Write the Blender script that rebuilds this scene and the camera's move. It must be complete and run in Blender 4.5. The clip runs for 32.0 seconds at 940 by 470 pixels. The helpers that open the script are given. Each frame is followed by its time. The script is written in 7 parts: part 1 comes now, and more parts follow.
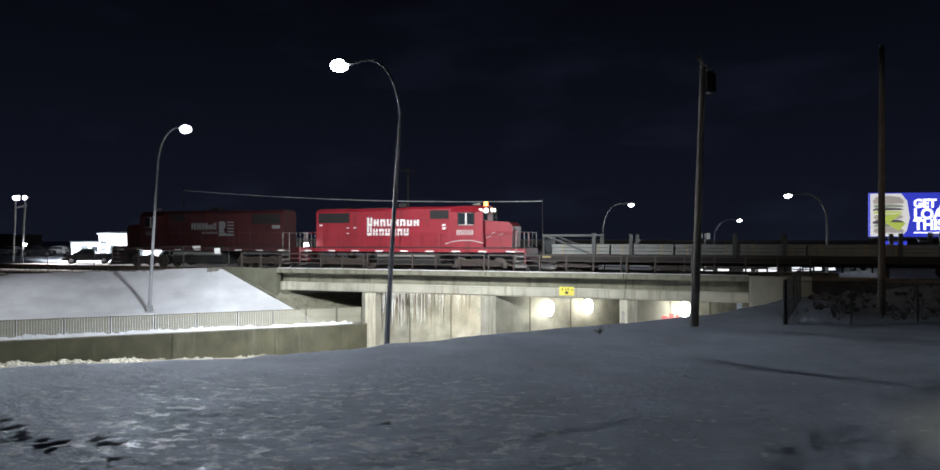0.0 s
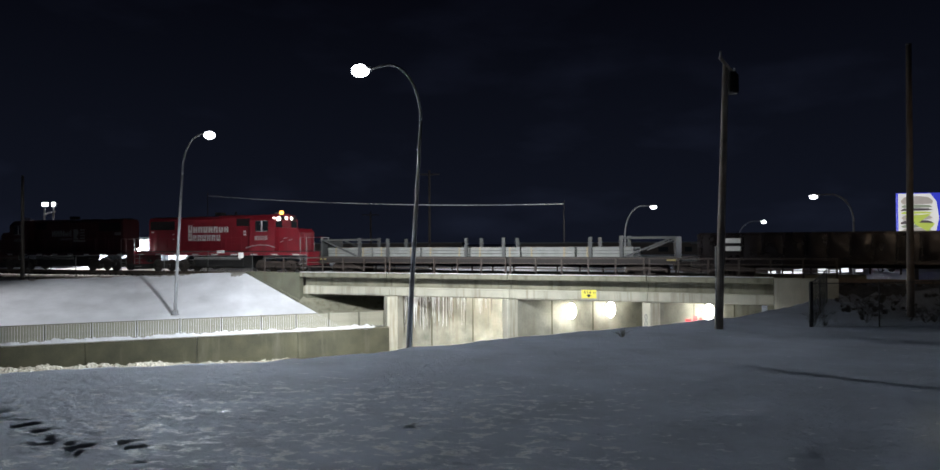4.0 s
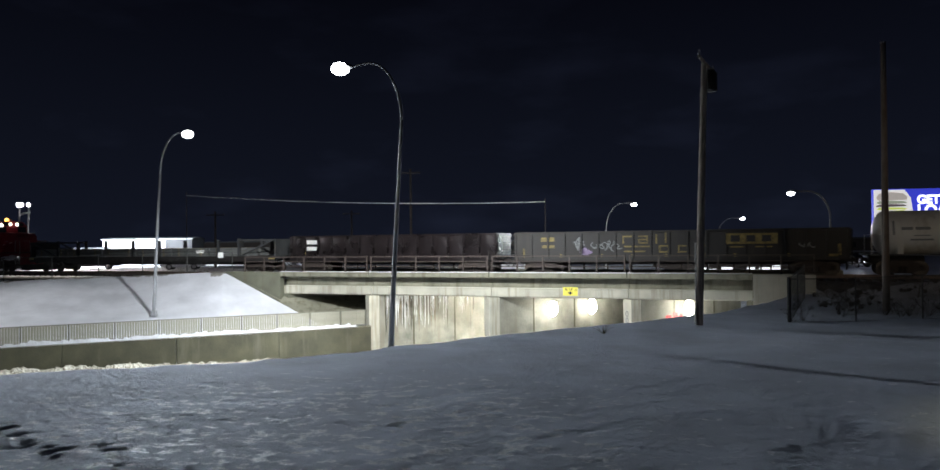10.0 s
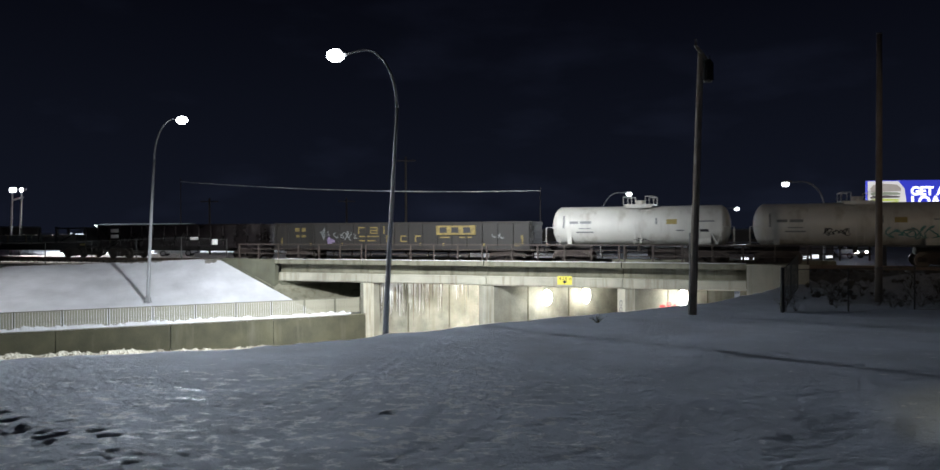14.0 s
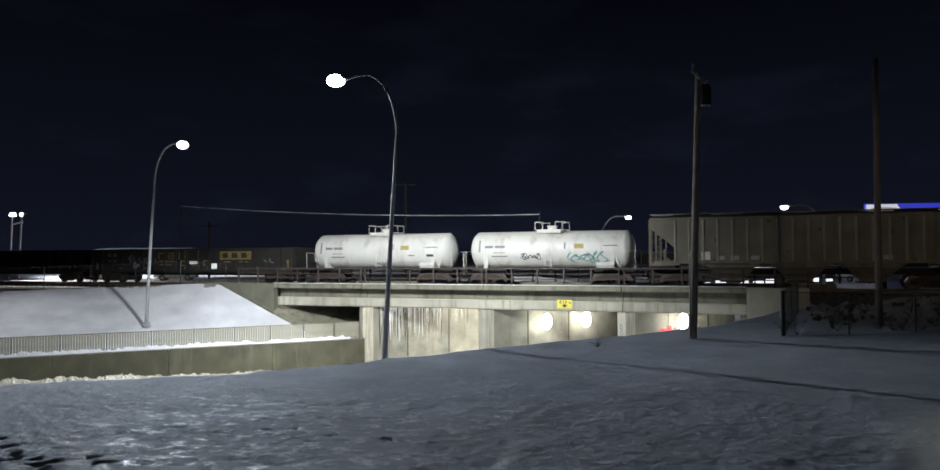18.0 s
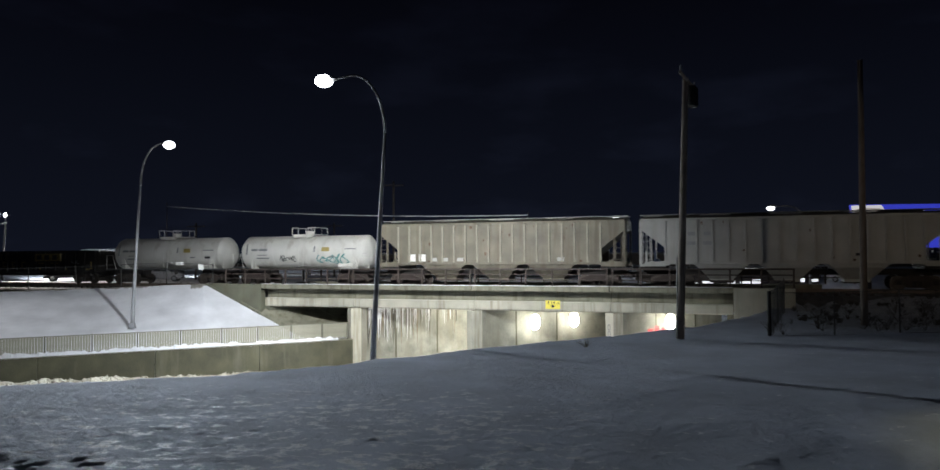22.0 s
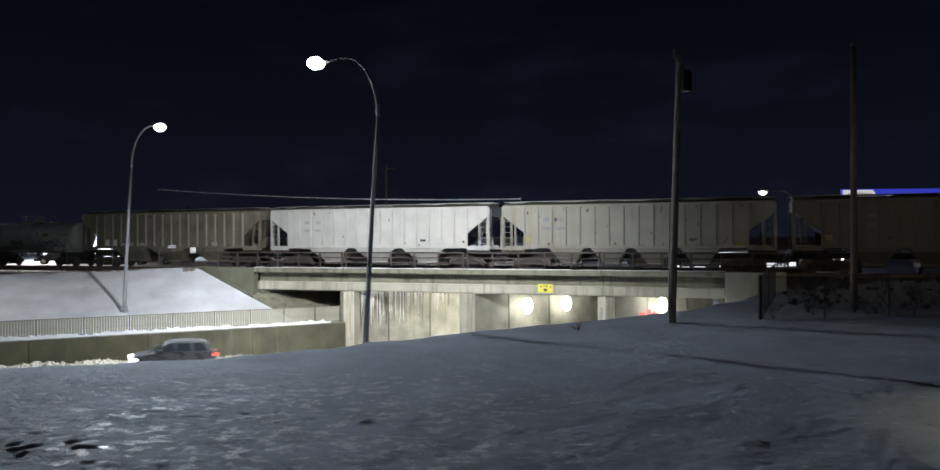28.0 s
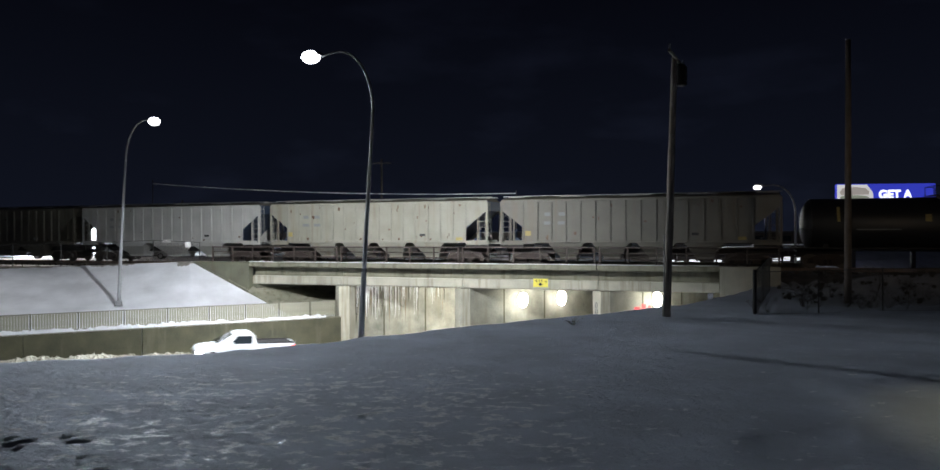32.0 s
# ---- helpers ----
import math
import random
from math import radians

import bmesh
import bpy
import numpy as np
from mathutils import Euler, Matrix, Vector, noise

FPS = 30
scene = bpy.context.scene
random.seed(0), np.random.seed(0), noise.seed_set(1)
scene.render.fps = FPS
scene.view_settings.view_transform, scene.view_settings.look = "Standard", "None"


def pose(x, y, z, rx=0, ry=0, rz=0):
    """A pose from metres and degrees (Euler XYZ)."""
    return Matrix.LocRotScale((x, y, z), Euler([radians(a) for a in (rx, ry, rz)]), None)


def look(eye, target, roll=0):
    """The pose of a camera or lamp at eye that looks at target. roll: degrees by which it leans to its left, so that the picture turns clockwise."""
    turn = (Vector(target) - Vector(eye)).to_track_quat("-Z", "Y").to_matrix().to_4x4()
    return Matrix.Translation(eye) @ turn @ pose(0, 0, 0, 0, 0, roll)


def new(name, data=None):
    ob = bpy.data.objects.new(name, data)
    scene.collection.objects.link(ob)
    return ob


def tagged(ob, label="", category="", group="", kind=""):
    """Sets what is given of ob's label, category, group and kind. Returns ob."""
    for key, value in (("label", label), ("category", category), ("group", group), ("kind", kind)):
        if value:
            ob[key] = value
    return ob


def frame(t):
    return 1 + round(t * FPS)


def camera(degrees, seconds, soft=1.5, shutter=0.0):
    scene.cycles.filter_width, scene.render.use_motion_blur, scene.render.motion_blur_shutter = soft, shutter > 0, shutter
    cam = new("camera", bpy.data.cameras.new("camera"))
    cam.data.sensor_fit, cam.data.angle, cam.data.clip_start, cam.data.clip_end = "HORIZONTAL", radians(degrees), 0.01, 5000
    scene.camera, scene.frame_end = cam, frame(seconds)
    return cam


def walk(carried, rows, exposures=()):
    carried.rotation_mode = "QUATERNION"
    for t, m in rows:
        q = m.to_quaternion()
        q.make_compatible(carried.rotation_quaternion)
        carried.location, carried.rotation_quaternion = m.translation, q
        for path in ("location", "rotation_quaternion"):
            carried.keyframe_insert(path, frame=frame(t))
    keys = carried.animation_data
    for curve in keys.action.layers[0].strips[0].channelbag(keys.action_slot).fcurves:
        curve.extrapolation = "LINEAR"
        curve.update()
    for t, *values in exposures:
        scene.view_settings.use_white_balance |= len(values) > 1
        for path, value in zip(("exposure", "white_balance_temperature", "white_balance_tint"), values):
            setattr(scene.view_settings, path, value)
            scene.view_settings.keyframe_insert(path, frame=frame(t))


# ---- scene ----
FOV = 65.32
EYE = 8.0
# seconds, yaw to the right, pitch up, lean to the right
SWAY = (
    (0, 0.000, 0.375, -0.000),
    (0.5, -0.557, 0.530, 0.103),
    (1, -0.975, 0.652, -0.443),
    (1.5, -1.281, 1.141, -0.322),
    (2, -1.769, 1.283, 0.338),
    (2.5, -1.583, 1.197, -0.007),
    (3, -1.429, 0.803, 0.062),
    (3.5, -1.659, 0.612, 0.356),
    (5.5, -1.709, 0.792, 0.162),
    (6, -1.889, 0.770, 0.471),
    (6.5, -1.967, 0.688, 0.320),
    (7, -1.856, 0.632, 0.141),
    (7.5, -1.317, 0.539, 0.087),
    (8, -1.080, 0.528, 0.039),
    (8.5, -0.957, 0.499, 0.628),
    (9, -0.953, 0.517, 0.948),
    (9.5, -0.814, 0.487, 0.848),
    (10, -0.223, 0.491, 0.692),
    (10.5, -0.369, 0.602, 0.856),
    (11, -0.291, 0.670, 0.855),
    (11.5, -0.190, 0.676, 1.105),
    (12, -0.045, 0.506, 1.555),
    (12.5, 0.153, 0.346, 1.241),
    (13, 0.227, -0.127, 1.347),
    (13.5, 0.246, -0.331, 0.716),
    (14, 0.165, -0.419, 0.301),
    (14.5, 0.155, -0.236, 0.216),
    (16.5, 0.390, 1.279, 0.257),
    (17, 0.346, 1.350, 0.338),
    (17.5, 0.265, 1.431, 0.378),
    (18, 0.213, 1.440, 0.408),
    (18.5, 0.241, 1.447, 0.429),
    (19, 0.280, 1.451, 0.331),
    (19.5, 0.332, 1.354, 0.394),
    (20, 0.399, 1.371, 0.401),
    (20.5, 0.570, 1.440, 0.322),
    (21, 0.722, 1.480, 0.434),
    (21.5, 0.918, 1.487, 0.501),
    (22, 1.122, 1.485, 0.426),
    (22.5, 1.255, 1.362, 0.468),
    (23, 1.386, 1.346, 0.424),
    (23.5, 1.499, 1.166, 0.635),
    (24, 1.648, 0.916, 0.647),
    (24.5, 1.796, 0.675, 0.448),
    (25, 1.959, 0.281, 0.258),
    (25.5, 1.994, 0.148, 0.141),
    (27.5, 1.707, 0.242, -0.016),
    (28, 1.674, 0.205, 0.315),
    (28.5, 1.732, 0.118, 0.246),
    (29, 1.796, 0.010, 0.210),
    (29.5, 1.849, -0.073, 0.382),
    (30, 1.896, -0.093, 0.617),
    (30.5, 1.919, -0.111, 0.479),
    (31, 1.933, -0.137, 0.564),
    (31.5, 2.034, -0.166, 0.334),
    (32, 2.033, -0.225, 0.297),
)
cam = camera(FOV, 32.0, soft=1.5, shutter=0.5)
walk(cam, [(t, pose(0, 0, EYE, 90 + p, 0, -y) @ pose(0, 0, 0, 0, 0, -r)) for t, y, p, r in SWAY],
     ((0, 0.05), (3.5, 0.05), (5.5, 0.08), (9, 0.14), (14, 0.12), (17, 0.0), (20, -0.14), (24, -0.17), (28, -0.12), (32, -0.12)))
# ---------------------------------------------------------------- light
scene.view_settings.exposure = 0.0
world = bpy.data.worlds.new("night_sky")
scene.world = world
world.use_nodes = True
wn, wl = world.node_tree.nodes, world.node_tree.links
bg = wn["Background"]
wtc = wn.new("ShaderNodeTexCoord")
wsep = wn.new("ShaderNodeSeparateXYZ")
wramp = wn.new("ShaderNodeValToRGB")
wl.new(wtc.outputs["Generated"], wsep.inputs[0])
wl.new(wsep.outputs["Z"], wramp.inputs[0])
wramp.color_ramp.elements[0].position = 0.0
wramp.color_ramp.elements[0].color = (0.0062, 0.0080, 0.0155, 1)
wramp.color_ramp.elements[1].position = 0.33
wramp.color_ramp.elements[1].color = (0.0018, 0.0021, 0.0044, 1)
# a thin veil of cloud, very faint
wcn = wn.new("ShaderNodeTexNoise")
wcn.inputs["Scale"].default_value = 5.0
wcn.inputs["Detail"].default_value = 6.0
wcm = wn.new("ShaderNodeMapping")
wcm.inputs["Scale"].default_value = (1.0, 1.0, 3.0)
wl.new(wtc.outputs["Generated"], wcm.inputs["Vector"])
wl.new(wcm.outputs[0], wcn.inputs["Vector"])
wcr = wn.new("ShaderNodeMapRange")
wcr.inputs["From Min"].default_value, wcr.inputs["From Max"].default_value = 0.52, 0.8
wcr.inputs["To Min"].default_value, wcr.inputs["To Max"].default_value = 0.9, 1.7
wl.new(wcn.outputs["Fac"], wcr.inputs["Value"])
wmx = wn.new("ShaderNodeVectorMath")
wmx.operation = "SCALE"
wl.new(wramp.outputs[0], wmx.inputs[0])
wl.new(wcr.outputs[0], wmx.inputs["Scale"])
wl.new(wmx.outputs[0], bg.inputs["Color"])
bg.inputs["Strength"].default_value = 1.0

TRACK = radians(20.77)
TY = 50.36
TU, TN = Vector((math.cos(TRACK), -math.sin(TRACK), 0)), Vector((-math.sin(TRACK), -math.cos(TRACK), 0))
ROAD = radians(24.0)
RK, RP = Vector((math.cos(ROAD), math.sin(ROAD), 0)), Vector((math.sin(ROAD), -math.cos(ROAD), 0))
W1 = Vector((-7.14, 49.65, 0))
RAIL = EYE - 2.2        # top of the rails
CURB = EYE - 2.02        # top of the bridge's edge
SOFFIT = EYE - 3.58


def trk(u, n, z):
    """A place u metres along the track, n metres from its middle towards the camera."""
    return Vector((0, TY, z)) + u * TU + n * TN


def road(k, p, z):
    """A place k metres along the road from the bridge, p metres from the retaining wall."""
    return W1 + k * RK + p * RP + Vector((0, 0, z))


def lamp_light(name, kind, place, target, watts, colour=(0.86, 0.93, 1.0), size=0.25, cone=150, blend=0.6):
    data = bpy.data.lights.new(name, kind)
    data.energy, data.color = watts, colour
    if kind == "SPOT":
        data.spot_size, data.spot_blend, data.shadow_soft_size = radians(cone), blend, size
    elif kind == "AREA":
        data.size = size
    else:
        data.shadow_soft_size = size
    ob = new(name, data)
    ob.matrix_world = look(place, target)
    return ob


# street lamps: foot, head, arm direction (ground), luminaire aim
LAMP_A_FOOT = Vector((-21.05, 48.2, EYE - 4.62))
LAMP_B_FOOT = Vector((-3.42, 30.0, EYE - 4.9))
LAMP_A_HEAD = Vector((-18.65, 47.9, EYE + 7.22))
LAMP_B_HEAD = Vector((-5.32, 30.1, EYE + 7.15))
lamp_light("street_light", "SPOT", LAMP_A_HEAD - Vector((0, 0, 0.25)), (-13.0, 29.0, EYE - 8), 29000, colour=(0.75, 0.87, 1.0), cone=120, blend=0.9, size=0.07)
lamp_light("street_light", "SPOT", LAMP_B_HEAD - Vector((0, 0, 0.25)), (-3.5, 43.0, EYE - 2), 29500, colour=(0.92, 0.96, 1.0), cone=108, blend=1.0, size=0.13)
# the same lamp's light along the road
lamp_light("street_light", "SPOT", LAMP_B_HEAD - Vector((0, 0, 0.25)), (-18.0, 45.0, EYE - 7), 17500, colour=(0.88, 0.94, 1.0), cone=50, blend=0.3, size=0.09)
# unseen lamp, added to brighten the left end of the snow slope
LAMP_C_FOOT, LAMP_C_HEAD = road(-37.0, -4.3, EYE - 4.2), road(-35.2, -2.9, EYE + 7.3)
lamp_light("street_light", "SPOT", LAMP_C_HEAD - Vector((0, 0, 0.25)), road(-27.0, 1.0, EYE - 5), 6500, colour=(0.96, 0.97, 1.0), cone=106, blend=0.35)
# lights on the piers under the bridge, on both sides of the road; the last two are unseen, added to wash the first
# pier's wall
PIER_LIGHTS = ((10.5, 6.50, -4.40, 1), (13.5, 6.50, -4.40, 1), (16.35, 12.78, -4.15, 1), (7.9, 5.44, -4.35, -1), (11.4, 5.44, -4.35, -1))
for k, p, z, w in PIER_LIGHTS:
    lamp_light("pier_light", "POINT", road(k, p + 0.26 * w, EYE + z), (0, 0, 0), 66 if w > 0 else 1650, colour=(1.0, 0.98, 0.92), size=0.1)
# the lit yard and car park beyond the railway
lamp_light("yard_light", "SPOT", (-52.0, 92.0, EYE + 5.2), (-46.0, 108.0, EYE - 2.0), 60000, cone=120, blend=0.6)
lamp_light("yard_light", "SPOT", (-51.0, 91.0, EYE + 5.2), (-46.0, 81.0, EYE - 3.0), 11000, colour=(1.0, 0.90, 0.84), cone=112, blend=0.7)
lamp_light("far_street_light", "SPOT", (22.0, 50.0, EYE + 2.85), (20.0, 58.0, EYE - 6), 1400, cone=120, blend=0.6)
lamp_light("far_street_light", "SPOT", (14.6, 67.0, EYE + 3.05), (17.0, 60.0, EYE - 6), 1200, cone=120, blend=0.6)
lamp_light("far_street_light", "SPOT", (34.65, 94.8, EYE + 2.2), (31.0, 68.0, EYE - 3), 9000, cone=110, blend=0.6)
# the street lamp behind the camera, on the other side of the car park
lamp_light("street_light", "SPOT", (18.5, 1.7, EYE + 6.0), (13.7, 7.2, EYE - 3.3), 2900, colour=(1.0, 0.93, 0.58), cone=44, blend=0.10, size=0.4)
# a narrow warm beam added at the same head, to light the train's right end
lamp_light("street_light", "SPOT", (18.5, 1.7, EYE + 6.0), (22.0, 43.0, EYE + 0.8), 2900, colour=(1.0, 0.80, 0.56), cone=24, blend=0.8, size=0.5)
# ---------------------------------------------------------------- materials
def mat(name, base, rough=0.7, metal=0.0, var=0.3, scale=1.5, fine=30.0, bump=0.15, dirt=None, dirt_amount=0.0, streak=0.0, emit=None, watts=0.0, gloss_var=0.15, dent=0.0):
    """A painted, weathered or natural surface: base colour varied at two scales, with relief; dirt in patches, streaks that run down."""
    m = bpy.data.materials.new(name)
    m.use_nodes = True
    nodes, links = m.node_tree.nodes, m.node_tree.links
    b = nodes["Principled BSDF"]
    b.inputs["Roughness"].default_value, b.inputs["Metallic"].default_value = rough, metal
    tc = nodes.new("ShaderNodeTexCoord")
    big, small = nodes.new("ShaderNodeTexNoise"), nodes.new("ShaderNodeTexNoise")
    big.inputs["Scale"].default_value, small.inputs["Scale"].default_value = scale, fine
    big.inputs["Detail"].default_value, small.inputs["Detail"].default_value = 5.0, 4.0
    for n in (big, small):
        links.new(tc.outputs["Object"], n.inputs["Vector"])
    add = nodes.new("ShaderNodeMath")
    add.operation = "MULTIPLY_ADD"
    add.inputs[1].default_value = 0.35
    links.new(small.outputs["Fac"], add.inputs[0])
    links.new(big.outputs["Fac"], add.inputs[2])
    ramp = nodes.new("ShaderNodeMapRange")
    ramp.inputs["From Min"].default_value, ramp.inputs["From Max"].default_value = 0.42, 0.95
    ramp.inputs["To Min"].default_value, ramp.inputs["To Max"].default_value = 1 - var, 1 + var * 0.6
    links.new(add.outputs[0], ramp.inputs["Value"])
    mul = nodes.new("ShaderNodeVectorMath")
    mul.operation = "SCALE"
    mul.inputs[0].default_value = base
    links.new(ramp.outputs[0], mul.inputs["Scale"])
    colour = mul.outputs[0]
    if dirt:
        dn = nodes.new("ShaderNodeTexNoise")
        dn.inputs["Scale"].default_value, dn.inputs["Detail"].default_value = (1.0 if streak else scale * 2.2), 6.0
        mp = nodes.new("ShaderNodeMapping")
        mp.inputs["Scale"].default_value = (streak, streak, 0.22) if streak else (1, 1, 1)
        links.new(tc.outputs["Object"], mp.inputs["Vector"])
        links.new(mp.outputs[0], dn.inputs["Vector"])
        dr = nodes.new("ShaderNodeMapRange")
        dr.inputs["From Min"].default_value, dr.inputs["From Max"].default_value = 0.66 - 0.3 * dirt_amount, 0.78 - 0.2 * dirt_amount
        dr.inputs["To Max"].default_value = 0.35 + 0.5 * dirt_amount
        links.new(dn.outputs["Fac"], dr.inputs["Value"])
        mix = nodes.new("ShaderNodeMix")
        mix.data_type = "RGBA"
        links.new(dr.outputs[0], mix.inputs["Factor"])
        links.new(colour, mix.inputs["A"])
        mix.inputs["B"].default_value = (*dirt, 1)
        colour = mix.outputs["Result"]
    links.new(colour, b.inputs["Base Color"])
    gr = nodes.new("ShaderNodeMapRange")
    gr.inputs["To Min"].default_value, gr.inputs["To Max"].default_value = max(0.02, rough - gloss_var), min(1.0, rough + gloss_var)
    links.new(big.outputs["Fac"], gr.inputs["Value"])
    links.new(gr.outputs[0], b.inputs["Roughness"])
    if bump:
        bp = nodes.new("ShaderNodeBump")
        bp.inputs["Strength"].default_value, bp.inputs["Distance"].default_value = bump, 0.02
        links.new(add.outputs[0], bp.inputs["Height"])
        links.new(bp.outputs[0], b.inputs["Normal"])
    if dent:
        dnt = nodes.new("ShaderNodeTexNoise")
        dnt.inputs["Scale"].default_value, dnt.inputs["Detail"].default_value = 1.3, 1.5
        links.new(tc.outputs["Object"], dnt.inputs["Vector"])
        b2 = nodes.new("ShaderNodeBump")
        b2.inputs["Strength"].default_value, b2.inputs["Distance"].default_value = 1.0, dent
        links.new(dnt.outputs["Fac"], b2.inputs["Height"])
        if bump:
            links.new(bp.outputs[0], b2.inputs["Normal"])
        links.new(b2.outputs[0], b.inputs["Normal"])
    if emit:
        b.inputs["Emission Color"].default_value, b.inputs["Emission Strength"].default_value = (*emit, 1), watts
    return m


def snow_mat(name, base=(0.80, 0.82, 0.86), dirty=(0.42, 0.38, 0.31), amount=0.0, ice=0.0, scale=0.5, rough=0.75, bump=0.5, glint=0.0):
    """Old snow: crust and wind ripples, patches of dirt, patches of ice."""
    m = bpy.data.materials.new(name)
    m.use_nodes = True
    nodes, links = m.node_tree.nodes, m.node_tree.links
    b = nodes["Principled BSDF"]
    tc = nodes.new("ShaderNodeTexCoord")

    def noise_node(s, d, r=0.55):
        n = nodes.new("ShaderNodeTexNoise")
        n.inputs["Scale"].default_value, n.inputs["Detail"].default_value, n.inputs["Roughness"].default_value = s, d, r
        links.new(tc.outputs["Object"], n.inputs["Vector"])
        return n

    def remap(out, a, z, lo=0.0, hi=1.0):
        r = nodes.new("ShaderNodeMapRange")
        for key, val in (("From Min", a), ("From Max", z), ("To Min", lo), ("To Max", hi)):
            r.inputs[key].default_value = val
        links.new(out, r.inputs["Value"])
        return r.outputs[0]

    large, mid, grain = noise_node(scale, 6), noise_node(scale * 6, 5), noise_node(38, 4, 0.7)
    mix = nodes.new("ShaderNodeMix")
    mix.data_type = "RGBA"
    mix.inputs["A"].default_value, mix.inputs["B"].default_value = (*base, 1), (*dirty, 1)
    links.new(remap(mid.outputs["Fac"], 0.72 - 0.45 * amount, 0.86 - 0.3 * amount, 0.0, 0.25 + 0.7 * amount), mix.inputs["Factor"])
    tone = nodes.new("ShaderNodeVectorMath")
    tone.operation = "SCALE"
    links.new(mix.outputs["Result"], tone.inputs[0])
    links.new(remap(large.outputs["Fac"], 0.3, 0.7, 0.78, 1.08), tone.inputs["Scale"])
    colour = tone.outputs[0]
    if glint:
        # pale icy patches with the lamps' glints painted in, and specks of soil and dead grass
        mp = nodes.new("ShaderNodeMapping")
        mp.inputs["Scale"].default_value, mp.inputs["Rotation"].default_value = (1.0, 1.5, 1.0), (0, 0, 0.25)
        links.new(tc.outputs["Object"], mp.inputs["Vector"])
        patch = nodes.new("ShaderNodeTexNoise")
        patch.inputs["Scale"].default_value, patch.inputs["Detail"].default_value, patch.inputs["Roughness"].default_value = 2.8, 8, 0.71
        links.new(mp.outputs[0], patch.inputs["Vector"])
        fm = nodes.new("ShaderNodeMix")
        fm.data_type = "RGBA"
        links.new(colour, fm.inputs["A"])
        fm.inputs["B"].default_value = (glint, glint, glint * 1.01, 1)
        # most of them where the lamps' glints lie on the trodden plateau
        far_off = nodes.new("ShaderNodeVectorMath")
        far_off.operation = "DISTANCE"
        flatten = nodes.new("ShaderNodeMapping")
        flatten.inputs["Scale"].default_value = (0.72, 1.0, 0.0)
        links.new(tc.outputs["Object"], flatten.inputs["Vector"])
        links.new(flatten.outputs[0], far_off.inputs[0])
        far_off.inputs[1].default_value = (-2.3, 12.8, 0.0)
        thin = nodes.new("ShaderNodeMath")
        thin.operation = "SUBTRACT"
        links.new(patch.outputs["Fac"], thin.inputs[0])
        links.new(remap(far_off.outputs["Value"], 2.4, 6.2, 0.0, 0.095), thin.inputs[1])
        links.new(remap(thin.outputs[0], 0.515, 0.59), fm.inputs["Factor"])
        speck = noise_node(7.5, 3, 0.6)
        sm = nodes.new("ShaderNodeMix")
        sm.data_type = "RGBA"
        links.new(fm.outputs["Result"], sm.inputs["A"])
        sm.inputs["B"].default_value = (0.10, 0.085, 0.06, 1)
        links.new(remap(speck.outputs["Fac"], 0.74, 0.79, 0.0, 0.8), sm.inputs["Factor"])
        colour = sm.outputs["Result"]
    links.new(colour, b.inputs["Base Color"])
    if glint:
        links.new(remap(thin.outputs[0], 0.55, 0.625, rough, rough - 0.55), b.inputs["Roughness"])
    elif ice:
        links.new(remap(mid.outputs["Fac"], 0.5, 0.62, rough, rough - ice), b.inputs["Roughness"])
    else:
        b.inputs["Roughness"].default_value = rough
    hsum = nodes.new("ShaderNodeMath")
    hsum.operation = "MULTIPLY_ADD"
    hsum.inputs[1].default_value = 0.4
    links.new(grain.outputs["Fac"], hsum.inputs[0])
    links.new(mid.outputs["Fac"], hsum.inputs[2])
    bp = nodes.new("ShaderNodeBump")
    bp.inputs["Strength"].default_value, bp.inputs["Distance"].default_value = bump, 0.085
    crust = noise_node(8.0, 5, 0.6)
    crust_add = nodes.new("ShaderNodeMath")
    crust_add.operation = "MULTIPLY_ADD"
    crust_add.inputs[1].default_value = 0.8
    links.new(crust.outputs["Fac"], crust_add.inputs[0])
    links.new(hsum.outputs[0], crust_add.inputs[2])
    hsum = crust_add
    links.new(hsum.outputs[0], bp.inputs["Height"])
    links.new(bp.outputs[0], b.inputs["Normal"])
    return m


def glow(name, colour, strength):
    m = bpy.data.materials.new(name)
    m.use_nodes = True
    b = m.node_tree.nodes["Principled BSDF"]
    b.inputs["Base Color"].default_value = (*colour, 1)
    b.inputs["Emission Color"].default_value, b.inputs["Emission Strength"].default_value = (*colour, 1), strength
    return m


def glass_mat(name, colour=(0.02, 0.025, 0.03), rough=0.06):
    m = bpy.data.materials.new(name)
    m.use_nodes = True
    b = m.node_tree.nodes["Principled BSDF"]
    b.inputs["Base Color"].default_value, b.inputs["Roughness"].default_value = (*colour, 1), rough
    b.inputs["IOR"].default_value = 1.5
    return m


SNOW = snow_mat("snow", base=(0.58, 0.615, 0.69), ice=0.2, rough=0.8, glint=0.92, bump=1.0)
SNOW_SLOPE = snow_mat("smooth_slope_snow", base=(0.73, 0.74, 0.775), dirty=(0.60, 0.60, 0.59), amount=0.12, bump=0.45)
ROUGH_SOIL = snow_mat("snowy_soil", base=(0.30, 0.28, 0.25), dirty=(0.07, 0.06, 0.045), amount=0.5, scale=0.9, bump=0.9)
MOUND_SNOW = snow_mat("thin_snow_on_rough_grass", base=(0.44, 0.44, 0.46), dirty=(0.07, 0.06, 0.045), amount=0.42, scale=0.75, bump=1.0)
SNOW_FRESH = snow_mat("fresh_snow", base=(0.80, 0.81, 0.83))
SNOW_DIRTY = snow_mat("ploughed_snow", base=(0.40, 0.365, 0.285), dirty=(0.20, 0.17, 0.12), amount=0.45, scale=1.2)
